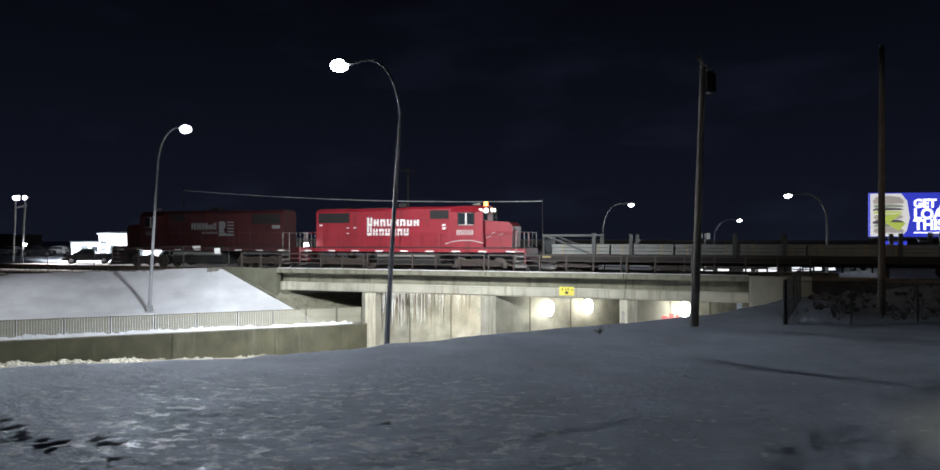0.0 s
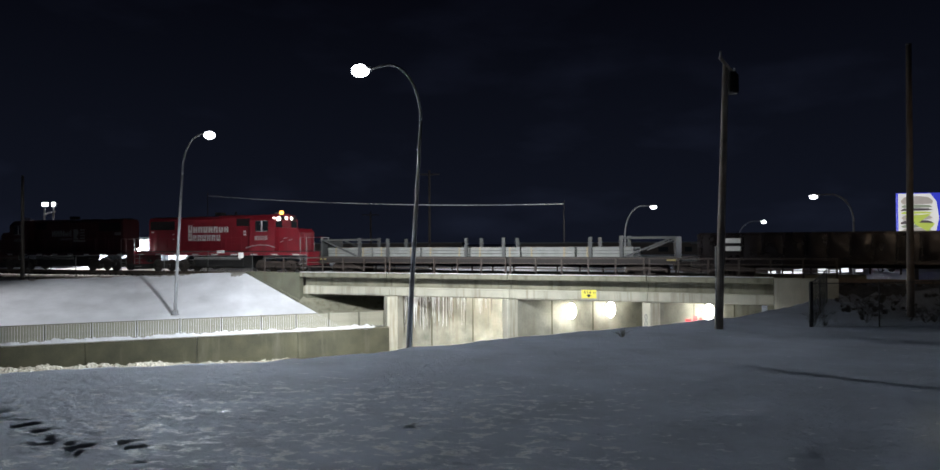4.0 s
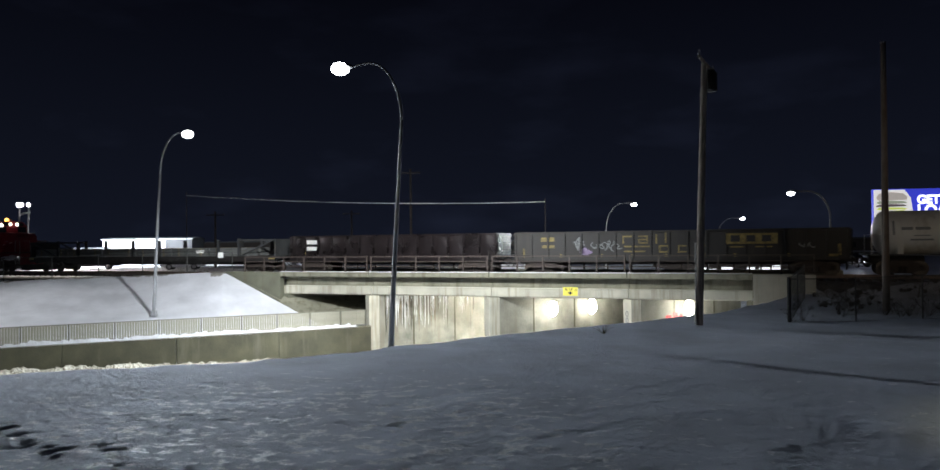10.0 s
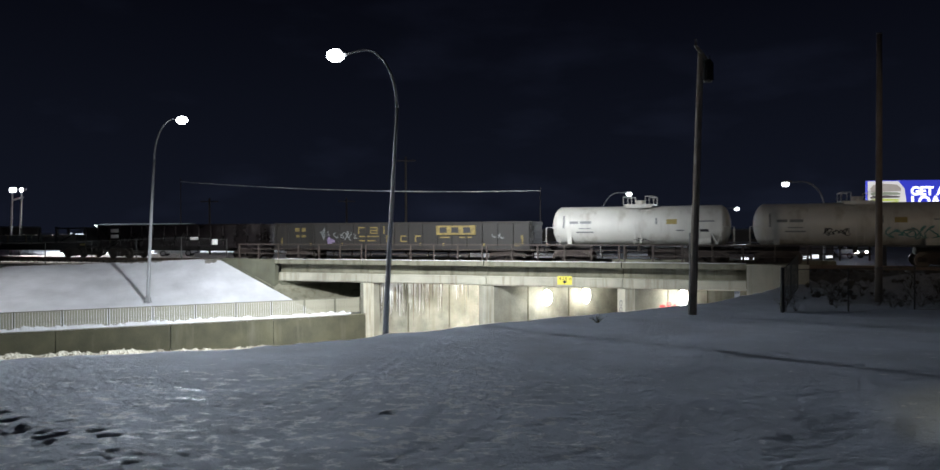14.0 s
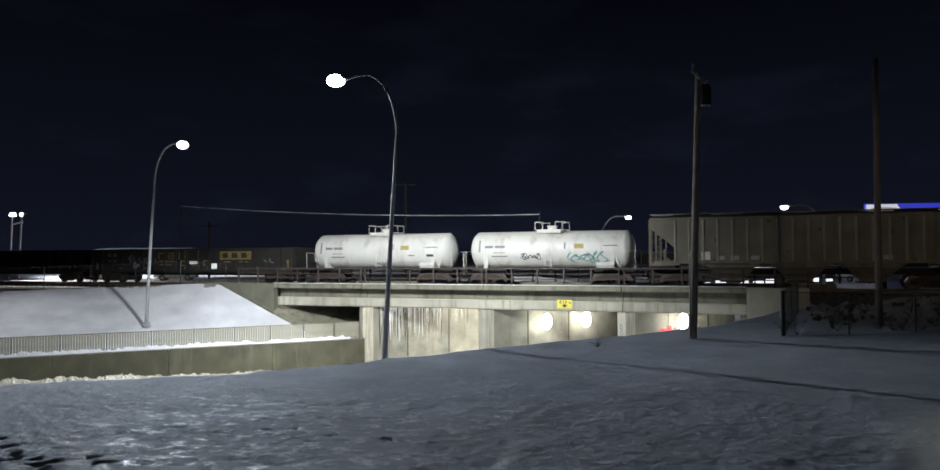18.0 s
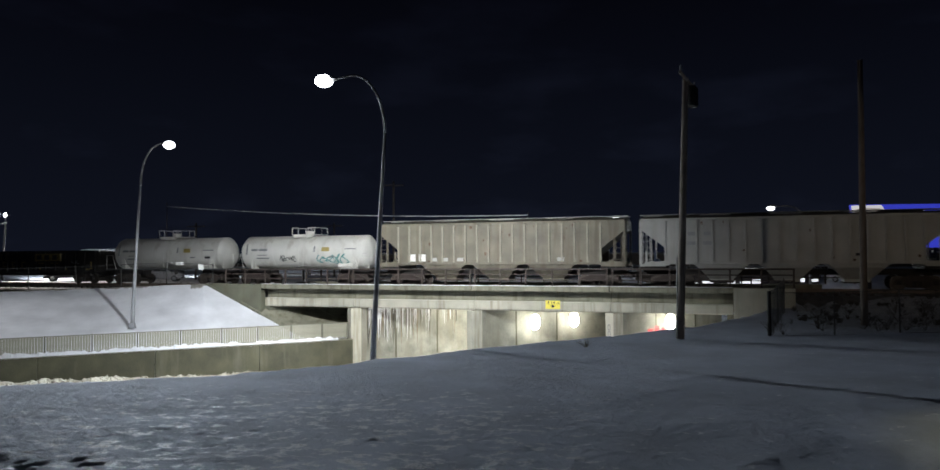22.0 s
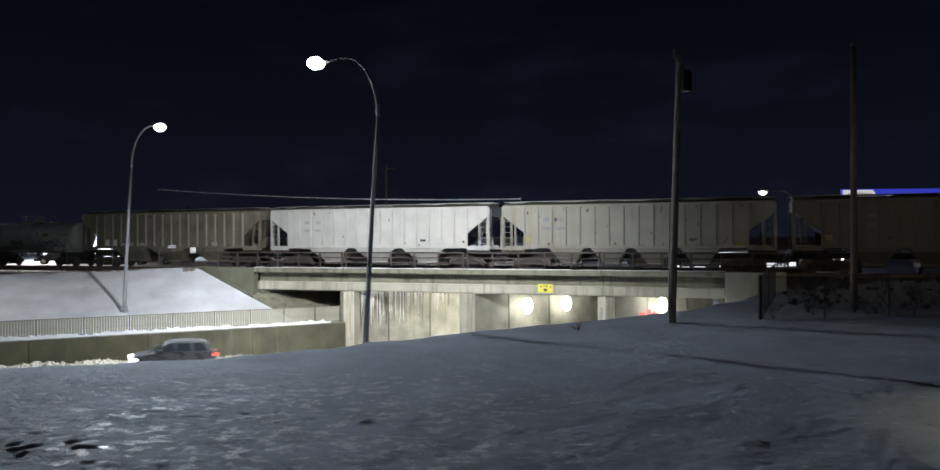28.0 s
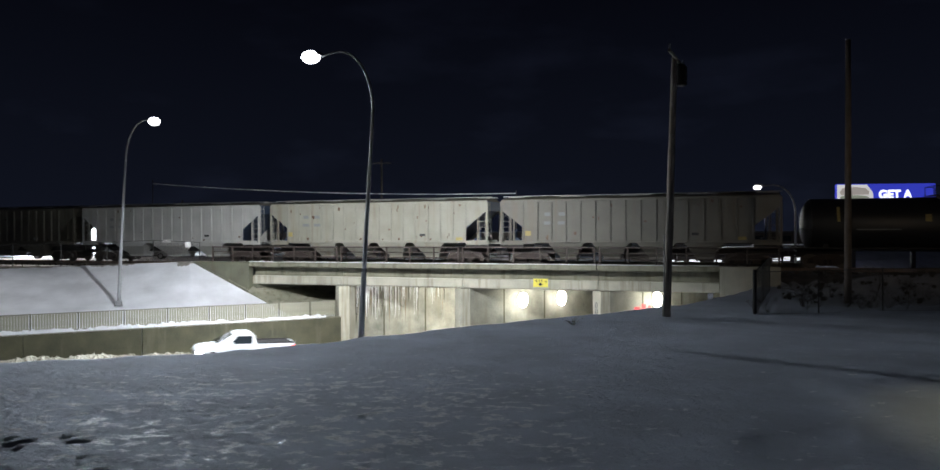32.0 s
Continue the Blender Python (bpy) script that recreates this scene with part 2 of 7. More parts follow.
ASPHALT = mat("asphalt", (0.05, 0.05, 0.052), 0.8, var=0.4, bump=0.3)
CONCRETE = mat("concrete", (0.225, 0.218, 0.16), 0.85, var=0.36, scale=0.9, fine=16, bump=0.35, dirt=(0.085, 0.075, 0.045), dirt_amount=0.5, streak=2.4)
# wing concrete darkened to offset the street lamp's strong light on it
CONCRETE_WING = mat("dark_wing_concrete", (0.125, 0.125, 0.088), 0.85, var=0.36, scale=0.8, fine=14, bump=0.35, dirt=(0.10, 0.09, 0.058), dirt_amount=0.45, streak=1.8)
CONCRETE_STAINED = mat("stained_concrete", (0.262, 0.260, 0.212), 0.85, var=0.5, scale=0.9, fine=12, bump=0.35, dirt=(0.19, 0.175, 0.13), dirt_amount=0.62, streak=1.7)
CONCRETE_LIGHT = mat("pale_concrete", (0.46, 0.445, 0.36), 0.82, var=0.22, scale=1.1, fine=18, bump=0.25, dirt=(0.20, 0.165, 0.105), dirt_amount=0.42, streak=3.4)
CONCRETE_DARK = mat("dark_olive_concrete", (0.085, 0.082, 0.050), 0.85, var=0.42, scale=0.9, fine=16, bump=0.35, dirt=(0.15, 0.145, 0.105), dirt_amount=0.34, streak=1.6)
STEEL_BROWN = mat("brown_painted_steel", (0.055, 0.040, 0.033), 0.6, 0.0, var=0.3, scale=4, fine=60, bump=0.08)
GALV = mat("galvanised_steel", (0.29, 0.295, 0.305), 0.6, 0.3, var=0.2, scale=3, fine=50, bump=0.05)
GALV_DULL = mat("dull_fence_steel", (0.30, 0.30, 0.28), 0.6, 0.3, var=0.25, scale=3, fine=50, bump=0.05)
WOOD = mat("weathered_pole_wood", (0.32, 0.27, 0.225), 0.9, var=0.4, scale=2, fine=40, bump=0.35, dirt=(0.045, 0.036, 0.03), dirt_amount=0.4, streak=9.0)
# a darker brown than the first utility pole's wood
POLE_BROWN = mat("dark_brown_pole_wood", (0.13, 0.105, 0.088), 0.9, var=0.4, scale=2, fine=40, bump=0.35, dirt=(0.03, 0.025, 0.02), dirt_amount=0.4, streak=9.0)
# the dark of poles in silhouette is put into this wood's colour
DARK_WOOD = mat("silhouette_pole_wood", (0.055, 0.046, 0.040), 0.9, var=0.4, scale=2, fine=40, bump=0.3)
BALLAST = mat("ballast", (0.13, 0.12, 0.115), 0.9, var=0.6, scale=2, fine=18, bump=0.9)
RAIL_STEEL = mat("rail_steel", (0.22, 0.17, 0.14), 0.45, 0.7, var=0.3, scale=4, fine=60)
TIE = mat("railway_tie", (0.07, 0.055, 0.045), 0.9, var=0.4)
LAMP_GLASS = glow("lamp_glass", (0.93, 0.97, 1.0), 6.0)
PIER_GLASS = glow("pier_lamp_glass", (1.0, 0.98, 0.90), 45.0)
FENCE_DARK = mat("weathered_fence_wire", (0.075, 0.075, 0.072), 0.7, 0.2, var=0.3, scale=3, fine=40, bump=0.05)
BLACK = mat("black_rubber_and_iron", (0.018, 0.017, 0.017), 0.7, var=0.4, scale=3, fine=40)
# ---------------------------------------------------------------- mesh helpers
def part(name, bm, material, parent=None, label="", smooth=False, m=None):
    """Link a bmesh as one mesh object under a thing or a part."""
    data = bpy.data.meshes.new(name)
    bmesh.ops.recalc_face_normals(bm, faces=bm.faces)
    bm.to_mesh(data)
    bm.free()
    if smooth:
        data.shade_smooth()
    data.materials.append(material)
    ob = new(name, data)
    if parent:
        ob.parent = parent
    if m is not None:
        ob.matrix_basis = m
    if label:
        ob["label"] = label
    return ob


def share(name, source, parent, m):
    """Another part on the same mesh."""
    ob = new(name, source.data)
    ob.parent, ob.matrix_basis = parent, m
    return ob


def root(name, m, label, category, group="", kind=""):
    ob = new(name)
    ob.empty_display_size = 0.2
    ob.matrix_basis = m
    return tagged(ob, label, category, group, kind)


def box(bm, x0, x1, y0, y1, z0, z1, bevel=0.0):
    v = [bm.verts.new(c) for c in ((x0, y0, z0), (x1, y0, z0), (x1, y1, z0), (x0, y1, z0), (x0, y0, z1), (x1, y0, z1), (x1, y1, z1), (x0, y1, z1))]
    f = [bm.faces.new([v[i] for i in q]) for q in ((0, 3, 2, 1), (4, 5, 6, 7), (0, 1, 5, 4), (1, 2, 6, 5), (2, 3, 7, 6), (3, 0, 4, 7))]
    if bevel:
        edges = list({e for q in f for e in q.edges})
        bmesh.ops.bevel(bm, geom=edges, offset=bevel, segments=1, affect="EDGES", clamp_overlap=True)
    return bm


def boxes(*args, bevel=0.0):
    bm = bmesh.new()
    for a in args:
        box(bm, *a, bevel=bevel)
    return bm


def tube(bm, points, radii, seg=8, caps=True):
    """A tube through the points; radii: one, or one for each."""
    pts = [Vector(p) for p in points]
    rad = radii if isinstance(radii, (list, tuple)) else [radii] * len(pts)
    rings = []
    for i, p in enumerate(pts):
        d = (pts[min(i + 1, len(pts) - 1)] - pts[max(i - 1, 0)]).normalized()
        side = d.cross(Vector((0, 0, 1)) if abs(d.z) < 0.9 else Vector((0, 1, 0))).normalized()
        up = side.cross(d)
        rings.append([bm.verts.new(p + rad[i] * (math.cos(a) * side + math.sin(a) * up)) for a in (2 * math.pi * j / seg for j in range(seg))])
    for r0, r1 in zip(rings, rings[1:]):
        for j in range(seg):
            bm.faces.new((r0[j], r0[(j + 1) % seg], r1[(j + 1) % seg], r1[j]))
    if caps:
        bm.faces.new(rings[0][::-1])
        bm.faces.new(rings[-1])
    return bm


def tubes(*runs, seg=6):
    bm = bmesh.new()
    for pts, r in runs:
        tube(bm, pts, r, seg)
    return bm


def prism(bm, outline, a0, a1, axis="y"):
    """Extrude an outline between a0 and a1. axis y: outline in (x, z); axis x: in (y, z); axis z: in (x, y)."""
    def place(p, a):
        return (p[0], a, p[1]) if axis == "y" else (a, p[0], p[1]) if axis == "x" else (p[0], p[1], a)
    r0 = [bm.verts.new(place(p, a0)) for p in outline]
    r1 = [bm.verts.new(place(p, a1)) for p in outline]
    n = len(outline)
    for i in range(n):
        bm.faces.new((r0[i], r0[(i + 1) % n], r1[(i + 1) % n], r1[i]))
    bm.faces.new(r0[::-1])
    bm.faces.new(r1)
    return bm


def prism_of(outline, a0, a1, axis="y"):
    return prism(bmesh.new(), outline, a0, a1, axis)


def frame_at(origin, xdir):
    """A pose with its x axis along xdir (level) and z up."""
    x = Vector((xdir[0], xdir[1], 0)).normalized()
    m = Matrix((x, Vector((-x.y, x.x, 0)), Vector((0, 0, 1)))).transposed().to_4x4()
    return Matrix.Translation(origin) @ m


def value_noise(x, y, seed=0):
    """Smooth noise between -1 and 1 on arrays."""
    def lattice(i, j):
        h = np.sin(i * 127.1 + j * 311.7 + seed * 74.7) * 43758.5453
        return (h - np.floor(h)) * 2 - 1
    i, j = np.floor(x), np.floor(y)
    fx, fy = x - i, y - j
    fx, fy = fx * fx * (3 - 2 * fx), fy * fy * (3 - 2 * fy)
    a = lattice(i, j) * (1 - fx) + lattice(i + 1, j) * fx
    b = lattice(i, j + 1) * (1 - fx) + lattice(i + 1, j + 1) * fx
    return a * (1 - fy) + b * fy


def smooth_step(a, b, x):
    t = np.clip((x - a) / (b - a), 0, 1)
    return t * t * (3 - 2 * t)


# ---------------------------------------------------------------- ground
def crest_line(k):
    return np.interp(k, [-60, -17, -14.2, -11.2, -9.6, -7.7, -6.7, -5.4, -3, -0.3, 2.6, 6.4, 10, 14.2, 21, 30, 60],
                     [26.9, 27.0, 27.4, 27.5, 27.2, 26.7, 26.1, 25.8, 25.1, 24.5, 24.1, 23.2, 22.4, 20.4, 17.2, 16.5, 20])


def slope_crest(k):
    """How far behind the retaining wall the snowy slope reaches its top: it flattens away from the bridge."""
    return np.interp(k, [-16, -8.7], [13.3, 8.2])


def slope_top(k):
    return EYE + np.interp(k, [-30, -23, -16, -8.7, 18, 30], [-2.56, -2.47, -2.35, -2.02, -2.02, -3.5])


def slope_level(k, p):
    """The far side of the road: a narrow walkway behind the retaining wall, then the slope."""
    foot = np.interp(k, [-16, -8.7], [1.2, 2.3])
    return EYE - 5.72 + (slope_top(k) - EYE + 5.72) * np.clip((-p - foot) / (slope_crest(k) - foot), 0, 1)


def road_level(k):
    return EYE - 7.92 + 0.04 * np.clip(1 - k, 0, 110) + 0.05 * np.clip(k - 24, 0, 80)


def ground_height(k, p):
    x, y = W1.x + k * RK.x + p * RP.x, W1.y + k * RK.y + p * RP.y
    n = (x * TN.x + (y - TY) * TN.y)
    plateau = EYE - 3.13 - 0.24 * smooth_step(16.5, 26.5, y) + 0.05 * value_noise(x * 0.22, y * 0.22) + 0.025 * value_noise(x * 0.9, y * 0.9, 2)
    dist = np.hypot(x - 0.5, y + 1.0)
    plateau = plateau + 1.45 * (1 - smooth_step(1.5, 9.5, dist))
    plateau = plateau + 0.31 * smooth_step(30, 36, y) * smooth_step(14, 20, x)
    rl = road_level(k)
    pc = crest_line(k)
    # near bank, with a rounded shoulder
    bank = rl + (plateau - rl) * np.clip((p - 13.6) / (pc - 13.6), 0, 1) ** 0.92
    near = np.where(p > pc, plateau, np.minimum(bank, plateau))
    near = np.maximum(near, rl)
    # far side: walkway, snow slope, level of the yard
    yard = EYE - 2.85
    pc_far, top = slope_crest(k), slope_top(k)
    slope = slope_level(k, p)
    slope = np.where(-p > pc_far, top + (yard - top) * smooth_step(0.0, 6.0, -p - pc_far), slope)
    far = np.where(p < -0.3, slope, rl)
    z = np.where(p < 0.05, far, near)
    # the railway's bank carries the track where no bridge is
    bed = EYE - 2.5
    off = np.abs(n)
    u = (x * TU.x + (y - TY) * TU.y)
    bank_mask = (u > 19.5) & (off < 9)
    level = bed - np.clip(off - 1.9, 0, 9) * 0.5
    # a rough mound beside the track, behind the wire fence
    mound = EYE - 3.3 + 1.2 * np.exp(-((n - 5.4) / 3.0) ** 2) * smooth_step(20.2, 27.5, u) * (0.85 + 0.3 * value_noise(x * 0.45, y * 0.45, 11) + 0.12 * value_noise(x * 1.7, y * 1.7, 12))
    z = np.where((n > 3.0) & (n < 14) & (u > 20) & (u < 90), np.maximum(z, mound), z)
    z = np.where(bank_mask & (u > 0), np.maximum(z, level), z)
    drop = smooth_step(3.15, 2.3, np.abs(n)) * smooth_step(-13.4, -14.6, u) * (np.abs(n) < 9)
    z = z + (np.minimum(z, bed) - z) * drop
    return z


def spaced(*runs):
    out = [np.arange(a, b, s) for a, b, s in runs]
    return np.concatenate(out + [np.array([runs[-1][1]])])


def build_ground():
    ks = spaced((-1500, -200, 130), (-200, -60, 10), (-60, -30, 1.2), (-30, -26, 0.2), (-26, -19, 0.1), (-19, 1, 0.05), (1, 12, 0.1), (12, 16, 0.16), (16, 34, 0.5), (34, 70, 3), (70, 200, 10), (200, 1500, 130))
    ps = np.concatenate([spaced((-1600, -200, 100), (-200, -40, 8), (-40, -14, 1.3), (-14, -0.45, 0.15)), [-0.31, -0.3, 0.04, 0.05],
                         spaced((0.5, 21, 0.7), (21, 30, 0.13), (30, 33, 0.08), (33, 43, 0.05), (43, 46, 0.2), (46, 56, 1.0), (56, 120, 6), (120, 1500, 120))])
    K, P = np.meshgrid(ks, ps, indexing="ij")
    Z = ground_height(K, P)
    X, Y = W1.x + K * RK.x + P * RP.x, W1.y + K * RK.y + P * RP.y
    near = smooth_step(60, 40, np.hypot(X, Y)) * (P > 15)
    # crust and wind ripples of the old snow, and a trodden trail of footprints
    Z = Z + near * (0.008 * value_noise(X * 1.6, Y * 2.3, 5) + 0.008 * value_noise(X * 3.7, Y * 4.1, 9) + 0.0125 * value_noise(X * 6.7, Y * 8.1, 15))
    rng = np.random.RandomState(4)
    trails = [((-9.4, 13.6), (-6.2, 10.9), 12, 0.2, 0.8), ((-6.6, 11.2), (-4.9, 10.2), 7, 0.35, 0.62), ((-4.0, 13.0), (-0.2, 10.6), 30, 0.8, 0.26), ((-1.0, 12.2), (3.6, 11.2), 10, 0.8, 0.24),
              ((-8.5, 15.0), (1.5, 12.0), 210, 1.9, 0.27), ((2.5, 13.6), (9.0, 12.0), 34, 1.7, 0.26)]
    for a, b, count, spread, big in trails:
        for i in range(count):
            s = (i + rng.rand() * 0.5) / count
            fx, fy = a[0] + (b[0] - a[0]) * s + rng.randn() * spread, a[1] + (b[1] - a[1]) * s + rng.randn() * spread
            turn = rng.rand() * 0.9 + (0.4 if big > 0.5 else -0.4)
            rows_in, cols_in = np.abs(ks - (fx - W1.x) * RK.x - (fy - W1.y) * RK.y) < 1.2, np.abs(ps - (fx - W1.x) * RP.x - (fy - W1.y) * RP.y) < 1.2
            where = np.ix_(rows_in, cols_in)
            dx, dy = X[where] - fx, Y[where] - fy
            along, across = dx * math.cos(turn) + dy * math.sin(turn), -dx * math.sin(turn) + dy * math.cos(turn)
            wide = big * (0.7 + 0.6 * rng.rand())
            g = (along / (0.21 * wide)) ** 2 + (across / (0.13 * wide)) ** 2
            Z[where] += -(0.018 + 0.050 * big) * np.exp(-g ** 1.4) + 0.006 * big * np.exp(-(np.sqrt(g) - 1.7) ** 2 * 4)
    nk, npp = len(ks), len(ps)
    verts = np.stack([X, Y, Z], -1).reshape(-1, 3)
    a = (np.arange(nk - 1)[:, None] * npp + np.arange(npp - 1)[None, :]).ravel()
    faces = np.stack([a, a + npp, a + npp + 1, a + 1], -1)
    data = bpy.data.meshes.new("ground")
    data.from_pydata(verts.tolist(), [], faces.tolist())
    data.shade_smooth()
    data.materials.append(SNOW)
    data.materials.append(ASPHALT)
    data.materials.append(BALLAST)
    data.materials.append(SNOW_SLOPE)
    data.materials.append(ROUGH_SOIL)
    data.materials.append(MOUND_SNOW)
    fc = verts[faces].mean(1)
    kk, pp = (fc[:, 0] - W1.x) * RK.x + (fc[:, 1] - W1.y) * RK.y, (fc[:, 0] - W1.x) * RP.x + (fc[:, 1] - W1.y) * RP.y
    nn = fc[:, 0] * TN.x + (fc[:, 1] - TY) * TN.y
    which = np.where((pp > 0.05) & (pp < 13.6), 1, 0)
    which = np.where((pp < -0.3) & (pp > -60) & (kk < 30), 3, which)
    ragged = 0.35 * value_noise(fc[:, 0] * 0.9, fc[:, 1] * 0.9, 31) + 0.2 * value_noise(fc[:, 0] * 3.0, fc[:, 1] * 3.0, 32)
    which = np.where((pp < 0.05 - slope_crest(kk) + ragged) & (pp > -4.6 - slope_crest(kk)) & (kk < -7.5), 4, which)
    uu = fc[:, 0] * TU.x + (fc[:, 1] - TY) * TU.y
    which = np.where((uu > 21.5 + 2 * ragged) & (uu < 90) & (nn > 2.6) & (nn < 14) & (fc[:, 1] > 31.0 + 1.6 * ragged), 5, which)
    which = np.where((np.abs(nn) < 2.7) & (fc[:, 2] > EYE - 3.4), 2, which)
    data.polygons.foreach_set("material_index", which.astype(np.int32))
    ob = new("ground", data)
    return tagged(ob, "snow-covered ground with old crust, footprints and a sunken asphalt road", "ground", kind="structure")


build_ground()


# ---------------------------------------------------------------- bridge
def fascia_pose(u, z):
    """x along the bridge, y away from the camera, z up, on the face of the bridge."""
    return frame_at(trk(u, 3.2, z), TU)


JOINTS = (-13.5, -6.42, 2.28, 10.95, 17.9)
bridge = root("railway_bridge", fascia_pose(0, 0), "weathered concrete railway bridge with a brown steel railing over a sunken road", "bridge", kind="structure")
CZ = CURB
for u0, u1 in zip(JOINTS, JOINTS[1:]):
    g = 0.02
    part("slab_edge", boxes((u0 + g, u1 - g, -0.02, 0.9, CZ - 0.32, CZ), bevel=0.02), CONCRETE, bridge)
    part("edge_girder", prism_of([(1.6, SOFFIT + 0.6), (1.6, SOFFIT), (0.50, SOFFIT), (0.44, SOFFIT + 0.08), (0.44, SOFFIT + 0.56), (0.50, SOFFIT + 0.6)], u0 + g, u1 - g, "x"), CONCRETE_LIGHT, bridge)
    # the web's darker stained concrete also carries the shade under the slab
    part("girder_web", boxes((u0 + g, u1 - g, 0.74, 1.6, SOFFIT + 0.6, CZ - 0.32)), CONCRETE, bridge, "recessed web under the slab, its shade put into dark stained concrete")
    part("snow_on_slab_edge", boxes((u0 + g, u1 - g, 0.02, 0.34, CZ, CZ + 0.045), bevel=0.02), SNOW_FRESH, bridge, "thin line of snow")
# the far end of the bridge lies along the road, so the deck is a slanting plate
# deck and inner girders use darker concrete than the bridge's edges
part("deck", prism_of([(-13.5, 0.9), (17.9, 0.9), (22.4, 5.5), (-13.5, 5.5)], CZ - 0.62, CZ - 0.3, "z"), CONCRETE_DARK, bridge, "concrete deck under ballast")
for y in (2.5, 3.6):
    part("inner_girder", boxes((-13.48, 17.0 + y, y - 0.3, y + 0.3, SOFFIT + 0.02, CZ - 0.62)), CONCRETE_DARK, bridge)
part("far_girder", boxes((-13.48, 22.4, 4.7, 5.75, SOFFIT, CZ - 0.32)), CONCRETE_LIGHT, bridge)
part("far_slab_edge", boxes((-13.5, 23.0, 5.5, 6.4, CZ - 0.32, CZ), bevel=0.02), CONCRETE, bridge)
part("ballast", prism_of([(1.0, CZ - 0.3), (1.5, CZ - 0.26), (1.7, RAIL - 0.2), (4.7, RAIL - 0.2), (5.0, CZ - 0.26), (5.45, CZ - 0.3)], -13.5, 19.0, "x"), BALLAST, bridge)

# piers: thick walls along the road, their ends under the bridge's edge
PIERS = (-6.62, 2.05, 10.95)
for i, u in enumerate(PIERS):
    start = trk(u, 2.75, 0)
    pier = root("bridge_pier", frame_at(Vector((start.x, start.y, road_level(0.0) - 0.2)), RK), "stained concrete pier wall under the railway bridge", "bridge pier", "bridge piers", kind="structure")
    h = SOFFIT - (road_level(0.0) - 0.2) - 0.004
    bm = bmesh.new()
    length = (9.5, 10.5, 8.4)[i]
    # the end slants with the bridge, the long sides follow the road
    skew = math.tan(math.radians(90) - (TRACK + ROAD))
    half = 0.36
    prism(bm, [(half * skew * 0, -half), (length, -half), (length, half), (0, half)], 0, h, "z")
    part("wall", bm, CONCRETE_STAINED, pier, "pale concrete streaked with rust and lime")
    cap = boxes((-0.12, 0.62, -half - 0.04, half + 0.04, 0, h - 0.02), bevel=0.03)
    part("end_column", cap, CONCRETE_LIGHT, pier, "pale end column")
    for j in range(1, 3):
        part("joint", boxes((j * 3.1 - 0.05, j * 3.1 + 0.05, -half - 0.012, -half + 0.02, 0, h - 0.03)), CONCRETE_DARK, pier, "dark damp joint")

# abutments and their wings
ab = root("abutment", fascia_pose(-13.5, 0), "grey concrete bridge abutment with a wing wall", "abutment", kind="structure")
part("wing_wall", prism_of([(-4.6, EYE - 2.75), (-4.6, EYE - 1.98), (0.0, CZ - 0.005), (0.0, EYE - 4.9)], 0.0, 0.5), CONCRETE_WING, ab)
part("breast_wall", prism_of([(-0.6, 0.5), (0.3, 0.5), (5.6, 5.9), (-0.6, 5.9)], EYE - 6.2, SOFFIT - 0.01, "z"), CONCRETE_WING, ab)
wing2 = root("abutment", fascia_pose(17.9, 0), "grey concrete bridge abutment beside the snowy bank", "abutment", kind="structure")
# pale concrete on this wing makes up for light missing there
part("wing_wall", boxes((0.0, 3.2, -0.05, 0.5, EYE - 4.6, CZ - 0.01), bevel=0.02), CONCRETE_LIGHT, wing2)
part("breast_wall", prism_of([(-0.35, 0.5), (3.0, 0.5), (8.2, 5.9), (5.0, 5.9)], EYE - 6.5, SOFFIT - 0.01, "z"), CONCRETE, wing2)

# railing on the bridge's edge
rail_root = root("bridge_railing", fascia_pose(0, CURB), "brown steel three-bar railing along the bridge edge", "railing", kind="structure")
post_mesh = None
for u0, u1 in zip((-16.8,) + JOINTS[1:-1], JOINTS[1:-1] + (21.2,)):
    n = max(2, round((u1 - u0) / 1.62))
    for i in range(n + 1):
        u = u0 + 0.16 + (u1 - u0 - 0.32) * i / n
        m = Matrix.Translation((u, 0.16, 0))
        if post_mesh is None:
            bm = boxes((-0.05, 0.05, -0.05, 0.05, 0.0, 1.05), (-0.09, 0.09, -0.09, 0.09, 0.0, 0.03), bevel=0.008)
            post_mesh = part("post", bm, STEEL_BROWN, rail_root, m=m)
        else:
            share("post", post_mesh, rail_root, m)
    for z, w in ((1.05, 0.045), (0.72, 0.03), (0.4, 0.03)):
        part("bar", boxes((u0 + 0.1, u1 - 0.1, 0.16 - w, 0.16 + w, z - w, z + w), bevel=0.008), STEEL_BROWN, rail_root)

# clearance sign
sign = root("clearance_sign", fascia_pose(7.42, SOFFIT + 0.42), "yellow clearance sign with black figures on the bridge girder", "road sign")
YELLOW = mat("sign_yellow", (0.82, 0.72, 0.10), 0.45, var=0.08, bump=0.0)
SIGN_BLACK = mat("sign_black", (0.02, 0.02, 0.02), 0.6, var=0.1, bump=0.0)
part("plate", boxes((-0.46, 0.46, 0.40, 0.43, -0.26, 0.26), bevel=0.006), YELLOW, sign)
part("arrow", prism_of([(0, -0.20), (0.17, -0.06), (0.06, -0.06), (0.06, 0.0), (-0.06, 0.0), (-0.06, -0.06), (-0.17, -0.06)], 0.390, 0.398), SIGN_BLACK, sign)


